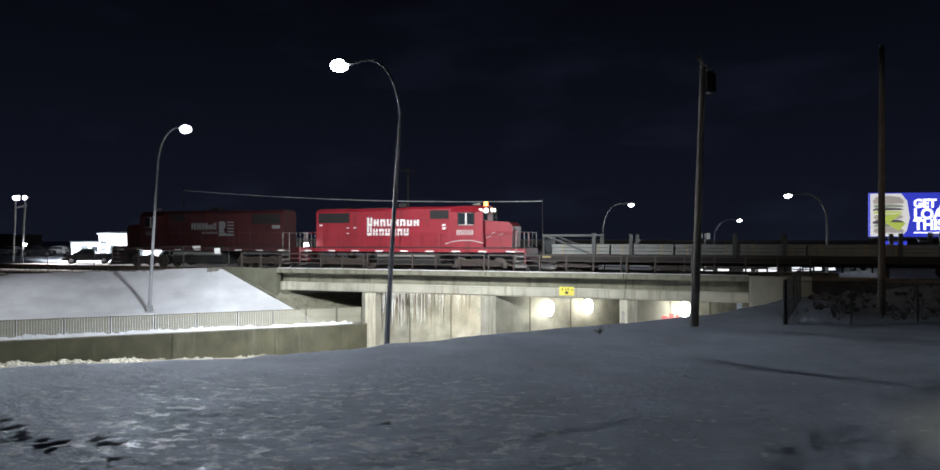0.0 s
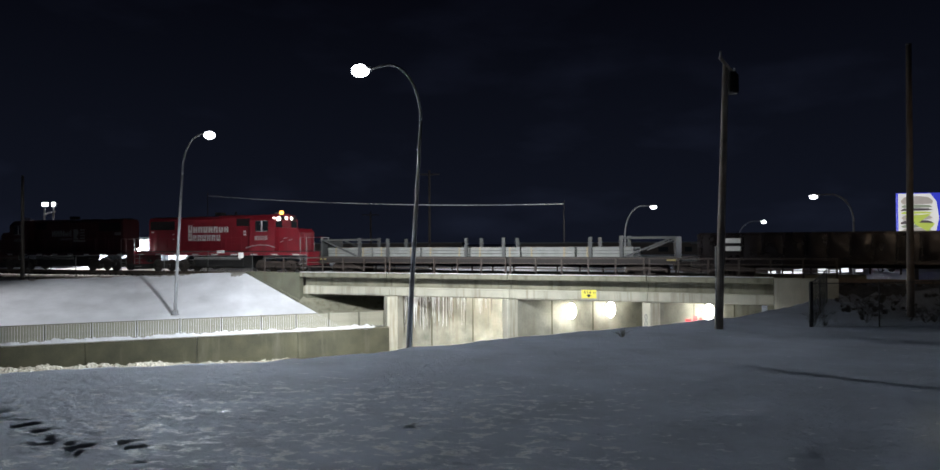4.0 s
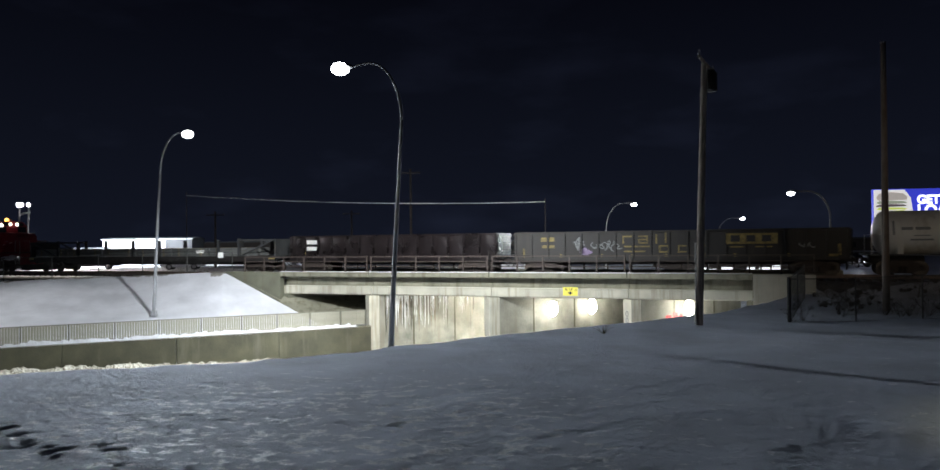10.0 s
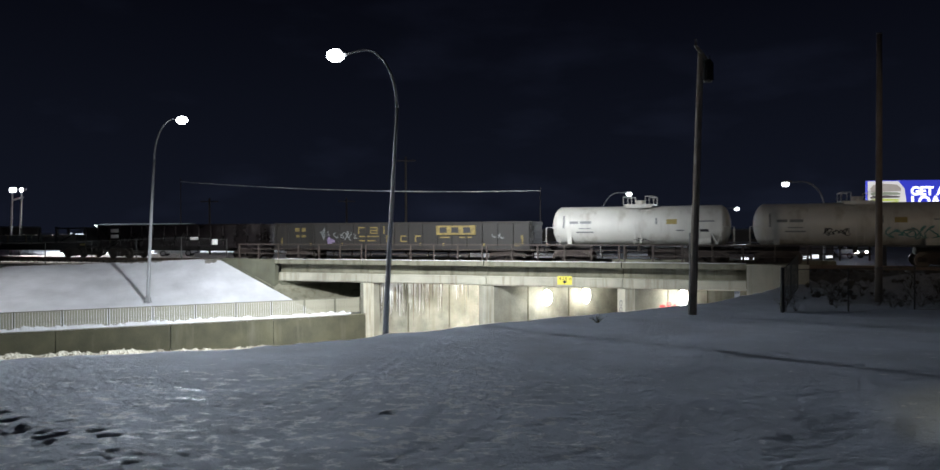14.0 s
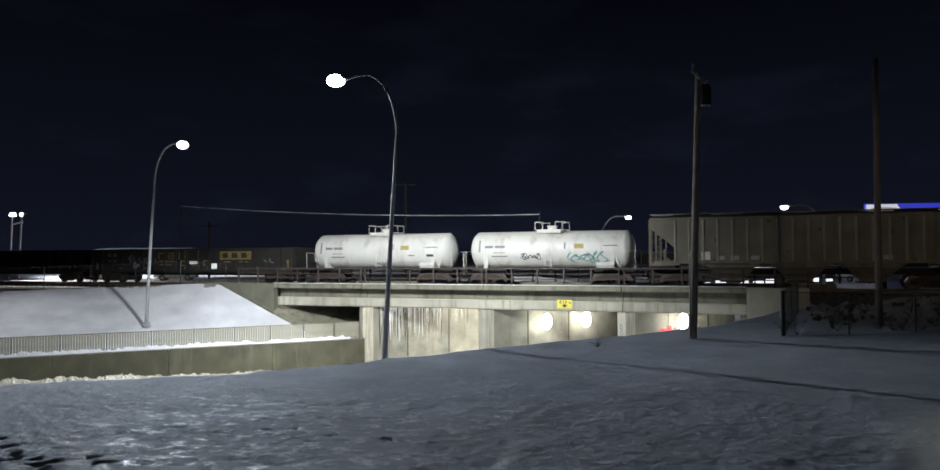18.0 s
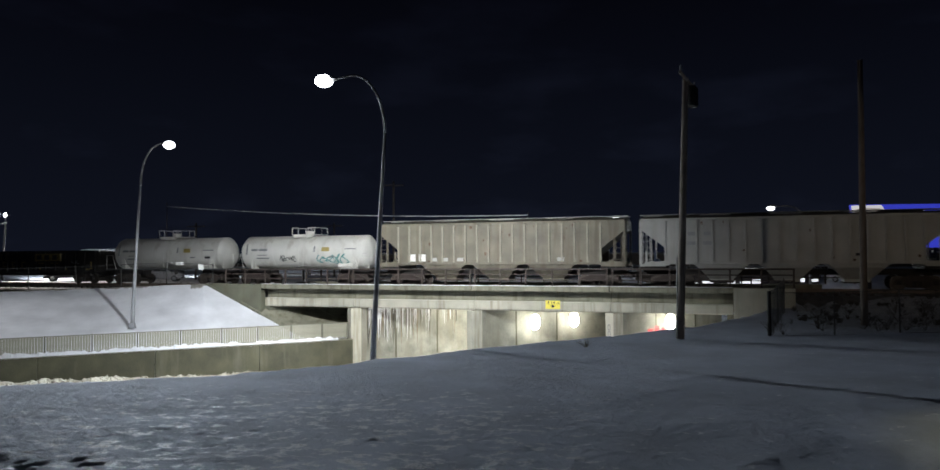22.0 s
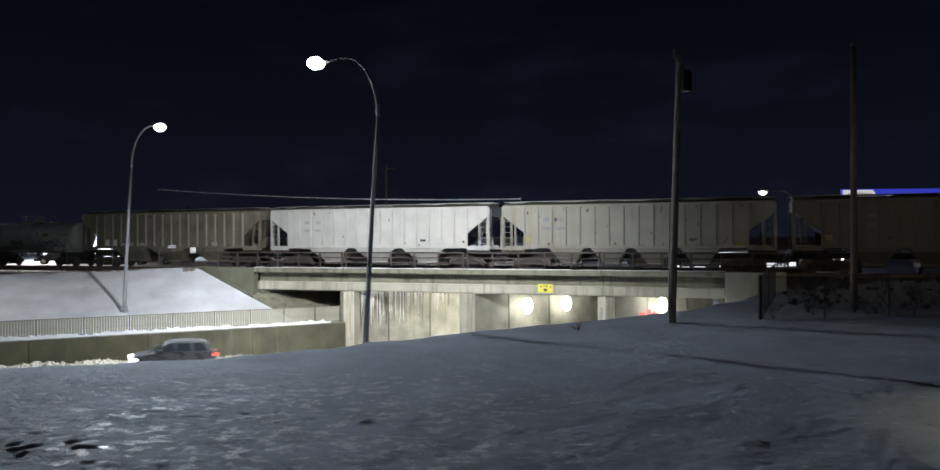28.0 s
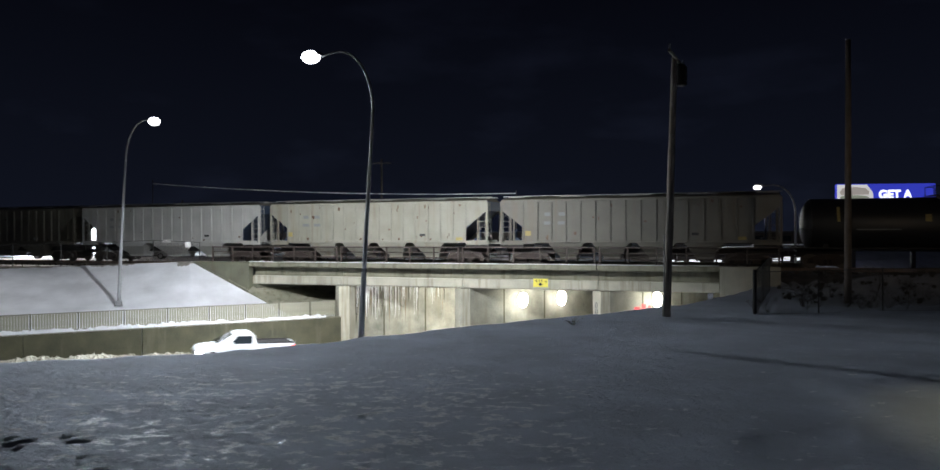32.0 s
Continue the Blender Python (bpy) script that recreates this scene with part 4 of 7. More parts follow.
def bogie(parent, x, base=1.75, r=0.42, way=1):
    """A two-axle bogie: bolster with its side frames, springs and wheelsets."""
    bolster = part("bogie", boxes((-0.24, 0.24, -1.05, 1.05, r + 0.05, r + 0.38), bevel=0.03), TRUCK, parent, m=Matrix.Translation((x, 0, 0)))
    h = base / 2
    for y in (-1.0, 1.0):
        outline = [(-h - 0.22, r - 0.1), (-h - 0.22, r + 0.16), (-h + 0.1, r + 0.28), (-0.45, r + 0.42), (0.45, r + 0.42), (h - 0.1, r + 0.28), (h + 0.22, r + 0.16), (h + 0.22, r - 0.1), (h - 0.18, r - 0.12), (0.42, r - 0.26), (-0.42, r - 0.26), (-h + 0.18, r - 0.12)]
        part("side_frame", prism_of(outline, y - 0.07, y + 0.07), TRUCK, bolster)
        part("spring_nest", tubes((((-0.14, y * 1.08, r - 0.2), (-0.14, y * 1.08, r + 0.1)), 0.09), (((0.14, y * 1.08, r - 0.2), (0.14, y * 1.08, r + 0.1)), 0.09), seg=8), UNDER, bolster)
    for wx in (-h, h):
        bm = bmesh.new()
        tube(bm, [(0, -0.95, 0), (0, 0.95, 0)], 0.075, 8)
        for y in (-0.75, 0.75):
            o = 0.065 if y < 0 else -0.065
            tube(bm, [(0, y - 0.065, 0), (0, y - 0.062, 0), (0, y + 0.065, 0)], [r * 0.98, r, r * 0.99], 20)
            tube(bm, [(0, y + o * 1.6, 0), (0, y + o, 0)], [r * 0.3, r * 0.42], 12)
            for a in range(3):
                c, s = math.cos(a * 2.094) * r * 0.66, math.sin(a * 2.094) * r * 0.66
                tube(bm, [(c, y - abs(o) - 0.008, s), (c, y + abs(o) + 0.008, s)], r * 0.1, 6)
        ws = part("wheelset", bm, WHEEL, bolster, m=Matrix.Translation((wx, 0, r)))
        WHEELS.append((ws, r, way, wx))
        for y in (-1.12, 1.12):
            share_box = boxes((wx - 0.11, wx + 0.11, min(y, y * 0.93), max(y, y * 0.93), r - 0.1, r + 0.12), bevel=0.02)
            part("axle_box", share_box, UNDER, bolster)
    return bolster


def coupler(parent, x, way):
    bm = boxes((min(x - way * 0.9, x - way * 0.12), max(x - way * 0.9, x - way * 0.12), -0.08, 0.08, 0.76, 0.94))
    prism(bm, [(x - way * 0.2, -0.17), (x - way * 0.02, -0.17), (x, -0.02), (x - way * 0.05, 0.16), (x - way * 0.22, 0.14)], 0.68, 0.99, "z")
    part("coupler", bm, UNDER, parent)
    part("brake_hose", tubes((((x - way * 0.5, -0.45, 0.85), (x - way * 0.2, -0.42, 0.55), (x - way * 0.03, -0.3, 0.5)), 0.025)), BLACK, parent)


def bars(parent, name, material, x, z, w, h, y, n=1, gap=0.1, label="", side=-1):
    """Writing as plain bars: n upright blocks from x to the right."""
    for i in range(n):
        x0 = x + i * (w + gap)
        part(name, boxes((x0, x0 + w, y - 0.006, y + 0.006, z, z + h)), material, parent, label)


def ladder(parent, x, y, z0, z1, w=0.42, material=None, axis="x"):
    runs = []
    for d in (-w / 2, w / 2):
        p = (x + d, y) if axis == "x" else (x, y + d)
        runs.append((((p[0], p[1], z0), (p[0], p[1], z1)), 0.022))
    n = int((z1 - z0) / 0.36)
    for i in range(n + 1):
        z = z0 + 0.12 + i * 0.36
        if z < z1:
            a, b = ((x - w / 2, y, z), (x + w / 2, y, z)) if axis == "x" else ((x, y - w / 2, z), (x, y + w / 2, z))
            runs.append(((a, b), 0.016))
    part("ladder", tubes(*runs, seg=5), material or UNDER, parent)


def rail_car(name, index, label, category="rail car", group="rail cars"):
    L = TRAIN_S[index + 1] - TRAIN_S[index]
    car = root(name, frame_at(trk(0, 0, RAIL), TU), label, category, group)
    return car, L / 2


def locomotive(index, paint, way, label, lead):
    """A four-axle road switcher: long hood, cab, low nose. Its nose points along its own +x; way: 1 nose to the right."""
    car, H = rail_car("locomotive", index, label, "locomotive", "locomotives")
    s = -1 if way > 0 else 1           # the side that faces the camera
    part("frame", boxes((-8.55, 8.55, -1.46, 1.46, 1.36, 1.64), bevel=0.02), paint, car)
    part("walkway", boxes((-8.2, 8.3, -1.50, 1.50, 1.64, 1.70)), UNDER, car)
    part("fuel_tank", prism_of([(-1.15, 0.5), (-0.9, 0.34), (0.9, 0.34), (1.15, 0.5), (1.25, 1.3), (-1.25, 1.3)], -2.3, 2.5, "x"), BLACK, car)
    part("air_reservoir", tubes((((-2.2, -1.32, 1.12), (2.3, -1.32, 1.12)), 0.13), (((-2.2, 1.32, 1.12), (2.3, 1.32, 1.12)), 0.13), seg=10), GALV_DULL, car)
    for x in (-5.25, 5.25):
        bogie(car, x, 2.75, 0.51, way)
    hood = [(-0.86, 1.70), (0.86, 1.70), (0.86, 4.22), (0.66, 4.42), (-0.66, 4.42), (-0.86, 4.22)]
    long_hood = part("long_hood", prism_of(hood, -7.5, 3.3, "x"), paint, car)
    part("hood_rear_face", prism_of([(-0.8, 1.75), (0.8, 1.75), (0.8, 4.1), (0.5, 4.36), (-0.5, 4.36), (-0.8, 4.1)], -7.55, -7.5, "x"), paint, long_hood)
    for i in range(11):
        x = -7.4 + i * 0.95
        for y in (-0.875, 0.875):
            part("hood_door", boxes((x, x + 0.86, y - 0.012, y + 0.012, 1.8, 3.05 if i < 3 else 3.35), bevel=0.006), paint, long_hood)
    for y in (-0.88, 0.88):
        part("radiator_grille", boxes((-7.3, -4.75, y - 0.03, y + 0.03, 3.42, 4.12)), GRILLE, long_hood, "dark radiator grille")
        part("intake_grille", boxes((1.6, 3.0, y - 0.06, y + 0.06, 3.64, 4.22)), GRILLE, long_hood, "dark air intake")
    part("blower_bulge", prism_of([(-0.93, 3.6), (0.93, 3.6), (0.93, 4.32), (0.7, 4.48), (-0.7, 4.48), (-0.93, 4.32)], -0.3, 3.26, "x"), paint, long_hood)
    for x in (-7.1, -5.8, -3.6, -2.4):
        part("roof_fan", tubes((((x, 0, 4.36), (x, 0, 4.49)), [0.52, 0.48]), seg=16), GRILLE, long_hood)
    part("exhaust_stack", boxes((-1.1, -0.5, -0.3, 0.3, 4.5, 4.78)), BLACK, long_hood)
    cab = part("cab", prism_of([(-1.48, 1.70), (1.48, 1.70), (1.48, 4.06), (1.05, 4.44), (0.0, 4.55), (-1.05, 4.44), (-1.48, 4.06)], 3.32, 5.65, "x"), paint, car)
    for y in (-1.49, 1.49):
        part("side_window", boxes((3.95, 5.0, y - 0.02, y + 0.02, 3.22, 3.98)), CAB_GLASS, cab, "dark sliding window")
        for x in (3.93, 4.48, 5.02):
            part("window_frame", boxes((x - 0.05, x + 0.05, y - 0.035, y + 0.035, 3.2, 4.0)), MARK_WHITE if x == 4.48 else GRILLE, cab)
        for z in (3.2, 4.0):
            part("window_frame", boxes((3.95, 5.0, y - 0.033, y + 0.033, z - 0.03, z + 0.03)), LOCO_RAIL, cab)
        part("sun_shade", boxes((3.8, 5.2, min(y, y * 1.12), max(y, y * 1.12), 4.02, 4.06)), paint, cab)
    for y in (-0.95, 0.95):
        part("windscreen", boxes((5.65, 5.675, y - 0.38, y + 0.38, 3.5, 4.0)), CAB_GLASS, cab)
    for y in (-0.65, 0.65):
        part("number_board", boxes((5.55, 5.85, y - 0.3, y + 0.3, 4.08, 4.36)), GRILLE, cab)
    part("horn", tubes((((4.2, 0.5, 4.66), (4.8, 0.5, 4.68)), [0.04, 0.1]), (((4.2, 0.7, 4.58), (4.7, 0.7, 4.6)), [0.03, 0.08])), GALV_DULL, cab)
    bm = bmesh.new()
    tube(bm, [(5.86, -0.32, 4.22), (5.9, -0.32, 4.22)], 0.13, 10)
    tube(bm, [(5.86, 0.32, 4.22), (5.9, 0.32, 4.22)], 0.13, 10)
    if lead:
        tube(bm, [(5.62, s * 1.0, 4.14), (5.8, s * 1.16, 4.14)], 0.15, 10)
        tube(bm, [(5.3, s * 1.22, 4.16), (5.6, s * 1.30, 4.14)], 0.10, 10)
        part("headlight", bm, HEADLIGHT, cab, "lit headlights")
        bm = bmesh.new()
        tube(bm, [(5.5, -0.4, 4.46), (5.5, -0.4, 4.54), (5.5, -0.4, 4.74), (5.5, -0.4, 4.78)], [0.1, 0.15, 0.13, 0.05], 12)
        part("beacon", bm, BEACON, cab, "glowing amber roof beacon")
    else:
        part("headlight", bm, CAB_GLASS, cab)
    nose = part("nose", prism_of([(5.65, 1.70), (7.5, 1.70), (7.55, 3.1), (7.3, 3.38), (5.65, 3.48)], -0.95, 0.95), paint, car)
    part("nose_door", boxes((7.53, 7.58, -0.4, 0.4, 1.8, 3.0), bevel=0.02), paint, nose)
    for x in (-8.55, 8.55):
        w = 1 if x > 0 else -1
        part("pilot", boxes((min(x, x + w * 0.06), max(x, x + w * 0.06), -1.45, 1.45, 0.62, 1.64)), paint, car)
        part("snow_plough", prism_of([(x + w * 0.06, 0.16), (x + w * 0.4, 0.16), (x + w * 0.1, 0.62)], -1.4, 1.4), BLACK, car)
        for y in (-1.3, 1.3):
            for i in range(4):
                part("step", boxes((x - w * 0.55, x - w * 0.1, y - 0.17, y + 0.17, 0.42 + i * 0.33, 0.46 + i * 0.33) if w > 0 else (x + 0.1, x + 0.55, y - 0.17, y + 0.17, 0.42 + i * 0.33, 0.45 + i * 0.33)), LOCO_RAIL, car)
            part("grab_rail", tubes((((x - w * 0.6, y * 1.12, 0.6), (x - w * 0.6, y * 1.12, 2.72)), 0.025), (((x - w * 0.04, y * 1.12, 0.6), (x - w * 0.04, y * 1.12, 2.72), (x - w * 0.6, y * 1.12, 2.72)), 0.02)), LOCO_RAIL, car, "pale worn grab rail")
        part("end_rail", tubes((((x - w * 0.05, -1.2, 2.7), (x - w * 0.05, -0.5, 2.7), (x - w * 0.05, -0.45, 1.7)), 0.018)), LOCO_RAIL, car)
        part("end_rail", tubes((((x - w * 0.05, 1.2, 2.7), (x - w * 0.05, 0.5, 2.7), (x - w * 0.05, 0.45, 1.7)), 0.018)), LOCO_RAIL, car)
        coupler(car, x + w * 0.46, w)
    for y in (-1.44, 1.44):
        runs = [(((-8.0, y, 2.72), (3.2, y, 2.72)), 0.02), (((5.7, y, 2.72), (8.0, y, 2.72)), 0.02)]
        for x in (-8.0, -6.5, -5.0, -3.5, -2.0, -0.5, 1.0, 2.5, 3.2, 5.7, 6.8, 8.0):
            runs.append((((x, y, 1.66), (x, y, 2.72)), 0.02))
        part("handrail", tubes(*runs, seg=5), paint, car)
        for i in range(9):
            x = -8.1 + i * 1.92
            part("reflector_stripe", boxes((x, x + 0.62, y * 1.02 - 0.008, y * 1.02 + 0.008, 1.38, 1.47)), MARK_WHITE, car)
    # markings, drawn as plain shapes on the hood and cab
    y = s * 0.905

    def stroke_block(x, w, z, h, material, gap):
        """Two upright strokes with a short bar between them, alternately high and low."""
        t = w * 0.36
        part("name_block", boxes((x, x + t, y - 0.012, y + 0.012, z, z + h), (x + w - t, x + w, y - 0.012, y + 0.012, z, z + h),
                                 (x + t, x + w - t, y - 0.012, y + 0.012, z + h * gap, z + h * (gap + 0.3))), material, long_hood)
    if lead:
        for n, w, z, x0 in ((8, 0.40, 3.16, -3.28), (7, 0.36, 2.50, -3.28)):
            for i in range(n):
                stroke_block(x0 + i * (w + 0.12), w, z, 0.62 if i == 0 else 0.48, MARK_WHITE, (0.0, 0.35, 0.68)[i % 3])
        bars(cab, "number_block", MARK_WORN, 3.8, 2.52, 0.09, 0.34, s * 1.49, 8, 0.065)
        bars(cab, "cab_badge", MARK_WHITE, 2.75, 2.9, 0.24, 0.14, s * 1.49, 1)
        bars(cab, "cab_badge", MARK_WHITE, 2.75, 3.12, 0.24, 0.14, s * 1.49, 1)
        part("cab_stripe", tubes((((3.0, s * 1.5, 1.92), (3.5, s * 1.5, 2.08), (4.2, s * 1.5, 2.16), (5.0, s * 1.5, 2.14), (5.7, s * 1.5, 1.98)), 0.035)), MARK_WORN, cab, "curved white stripe")
        part("step_light", boxes((-8.12, -7.9, -1.54, -1.3, 1.72, 1.96)), GROUND_LIGHT, car, "lit ground light")
        bars(long_hood, "small_mark", MARK_WHITE, -4.95, 3.02, 0.2, 0.07, y, 2, 0.35)
        bars(long_hood, "small_mark", MARK_WHITE, -4.95, 2.62, 0.2, 0.07, y, 1)
        bars(long_hood, "small_mark", MARK_WHITE, -7.2, 3.2, 0.24, 0.1, y, 1)
        for px_, pz in ((5.75, 2.35), (6.1, 2.62), (6.6, 2.5)):
            part("nose_trim", tubes((((px_, s * 0.97, pz), (px_ + 0.3, s * 0.97, pz + 0.1)), 0.03)), MARK_WORN, nose)
    else:
        # this hood's white marks are greyed for the same lack of light
        x = 0.95
        for w, h in ((0.42, 0.52), (0.42, 0.52), (0.50, 0.52), (0.34, 0.38), (0.1, 0.48), (0.1, 0.54)):
            stroke_block(x - w, w, 3.0, h, MARK_GREY, 0.36)
            x -= w + 0.1
        bars(long_hood, "small_name_block", MARK_GREY, -1.55, 2.66, 0.14, 0.16, y, 7, 0.08)
        part("emblem", prism_of([(-1.72, 2.5), (-3.1, 2.5), (-3.1, 2.66), (-2.35, 2.66), (-2.1, 2.95), (-2.35, 3.3), (-2.2, 3.62), (-1.72, 3.62)], y - 0.012, y + 0.012), MARK_GREY, long_hood, "emblem of plain shapes, greyed like the dimmed hood")
        for z in (2.78, 3.02, 3.26, 3.5):
            part("emblem_stripe", boxes((-3.1, -2.5, y - 0.012, y + 0.012, z, z + 0.1)), MARK_GREY, long_hood)
        bars(cab, "number_block", MARK_GREY, 4.0, 2.55, 0.1, 0.3, s * 1.49, 6, 0.08)
        part("builder_mark", boxes((-7.3, -6.6, y - 0.01, y + 0.01, 3.05, 3.3)), MARK_GREY, long_hood)
    return car


def flatcar(index, label):
    car, H = rail_car("bulkhead_flatcar", index, label)
    e = H - 0.75
    part("deck", boxes((-e, e, -1.45, 1.45, 1.05, 1.28), bevel=0.02), FLAT_GREY, car)
    part("centre_sill", prism_of([(-e, 1.05), (-e + 3.5, 0.62), (e - 3.5, 0.62), (e, 1.05)], -0.55, 0.55), UNDER, car)
    for y in (-1.46, 1.46):
        part("side_sill", boxes((-e, e, y - 0.05, y + 0.05, 0.86, 1.28)), UNDER, car)
    for w in (-1, 1):
        x = w * e
        runs = []
        bulk = part("bulkhead", boxes((min(x, x - w * 0.12), max(x, x - w * 0.12), -1.42, 1.42, 1.28, 2.55), bevel=0.02), FLAT_GREY, car, "steel end bulkhead with open side trusses")
        for y in (-1.4, 1.4):
            part("truss_top", boxes((min(x, x - w * 3.3), max(x, x - w * 3.3), y - 0.06, y + 0.06, 2.42, 2.55)), FLAT_GREY, bulk)
            part("truss_post", boxes((x - w * 3.3 - 0.11, x - w * 3.3 + 0.11, y - 0.08, y + 0.08, 1.28, 2.62)), FLAT_GREY, bulk)
            part("truss_brace", prism_of([(x - w * 0.2, 2.44), (x - w * 0.45, 2.44), (x - w * 3.2, 1.32), (x - w * 2.9, 1.32)], y - 0.05, y + 0.05), FLAT_GREY, bulk)
        part("tie_beam", boxes((x - w * 3.3 - 0.08, x - w * 3.3 + 0.08, -1.34, 1.34, 2.43, 2.55)), FLAT_GREY, bulk)
        bogie(car, w * (e - 1.9))
        coupler(car, w * (H - 0.02), w)
        part("corner_mark", boxes((min(x, x - w * 0.55), max(x, x - w * 0.55), -1.53, -1.512, 1.06, 1.22)), MARK_YELLOW, car, "yellow corner mark")
    # stakes and bundles of pale timber
    for d in (2.3, 8.3, 11.0, 16.8):
        x = -e + 3.3 + d
        for y in (-1.42, 1.42):
            part("stake", boxes((x - 0.11, x + 0.11, y - 0.08, y + 0.08, 1.28, 2.55), bevel=0.01), FLAT_GREY, car)
    return car


def gondola(index, label, paint, height, nribs, bulge=0.0):
    car, H = rail_car("gondola", index, label)
    e = H - 0.62
    z0 = 1.0
    part("floor", boxes((-e, e, -1.4, 1.4, z0 + 0.08, z0 + 0.2)), UNDER, car)
    for y in (-1.44, 1.44):
        side = part("side", boxes((-e, e, y - 0.02, y + 0.02, z0, height)), paint, car)
        part("top_chord", boxes((-e, e, y - 0.09, y + 0.09, height - 0.06, height + 0.07), bevel=0.015), paint, side)
        part("bottom_chord", boxes((-e, e, y - 0.06, y + 0.06, z0 - 0.1, z0 + 0.12), bevel=0.01), paint, side)
        rib = None
        for i in range(nribs + 1):
            x = -e + 0.08 + (2 * e - 0.16) * i / nribs
            m = Matrix.Translation((x, y + (0.06 if y > 0 else -0.06), 0))
            if rib is None:
                rib = part("rib", boxes((-0.065, 0.065, -0.055, 0.055, z0 + 0.05, height - 0.04), bevel=0.015), paint, side, m=m)
            else:
                share("rib", rib, side, m)
        if bulge:
            # each bay of the sheet is beaten in or out by its loads
            dents = random.Random(index * 7 + (y > 0))
            for i in range(nribs):
                x0, x1 = -e + 0.15 + (2 * e - 0.16) * i / nribs, -e + 0.01 + (2 * e - 0.16) * (i + 1) / nribs
                deep, tilt, mid = dents.uniform(0.006, bulge), dents.uniform(-0.02, 0.02), dents.uniform(0.35, 0.65)
                bm = bmesh.new()
                grid = [[bm.verts.new((x0 + (x1 - x0) * a / 6, math.copysign(1.464 + max(0.0, deep * math.sin(math.pi * a / 6) * math.sin(math.pi * (b / 5) ** (0.6 + mid)) + tilt * (b / 5) * (1 - b / 5) + 0.012 * dents.random() * (0 < a < 6) * (0 < b < 5)), y), z0 + 0.12 + (height - 0.18 - z0) * b / 5)) for b in range(6)] for a in range(7)]
                for a in range(6):
                    for b in range(5):
                        bm.faces.new((grid[a][b], grid[a + 1][b], grid[a + 1][b + 1], grid[a][b + 1]))
                part("bay_sheet", bm, paint, side, smooth=True)
    for x in (-e, e):
        end = part("end_wall", boxes((x - 0.04, x + 0.04, -1.42, 1.42, z0, height + 0.06)), paint, car)
        for z in (z0 + 0.5, z0 + 1.0, z0 + 1.5):
            part("end_rib", boxes((x - 0.12, x + 0.12, -1.4, 1.4, z, z + 0.12), bevel=0.02), paint, end)
    part("centre_sill", boxes((-e, e, -0.35, 0.35, 0.65, z0 + 0.08)), UNDER, car)
    for w in (-1, 1):
        bogie(car, w * (e - 1.75))
        coupler(car, w * (H - 0.02), w)
        ladder(car, w * (e + 0.12), -1.2, 0.6, height, axis="y")
        ladder(car, w * (e - 0.35), -1.53, 0.5, 1.6)
    return car, e


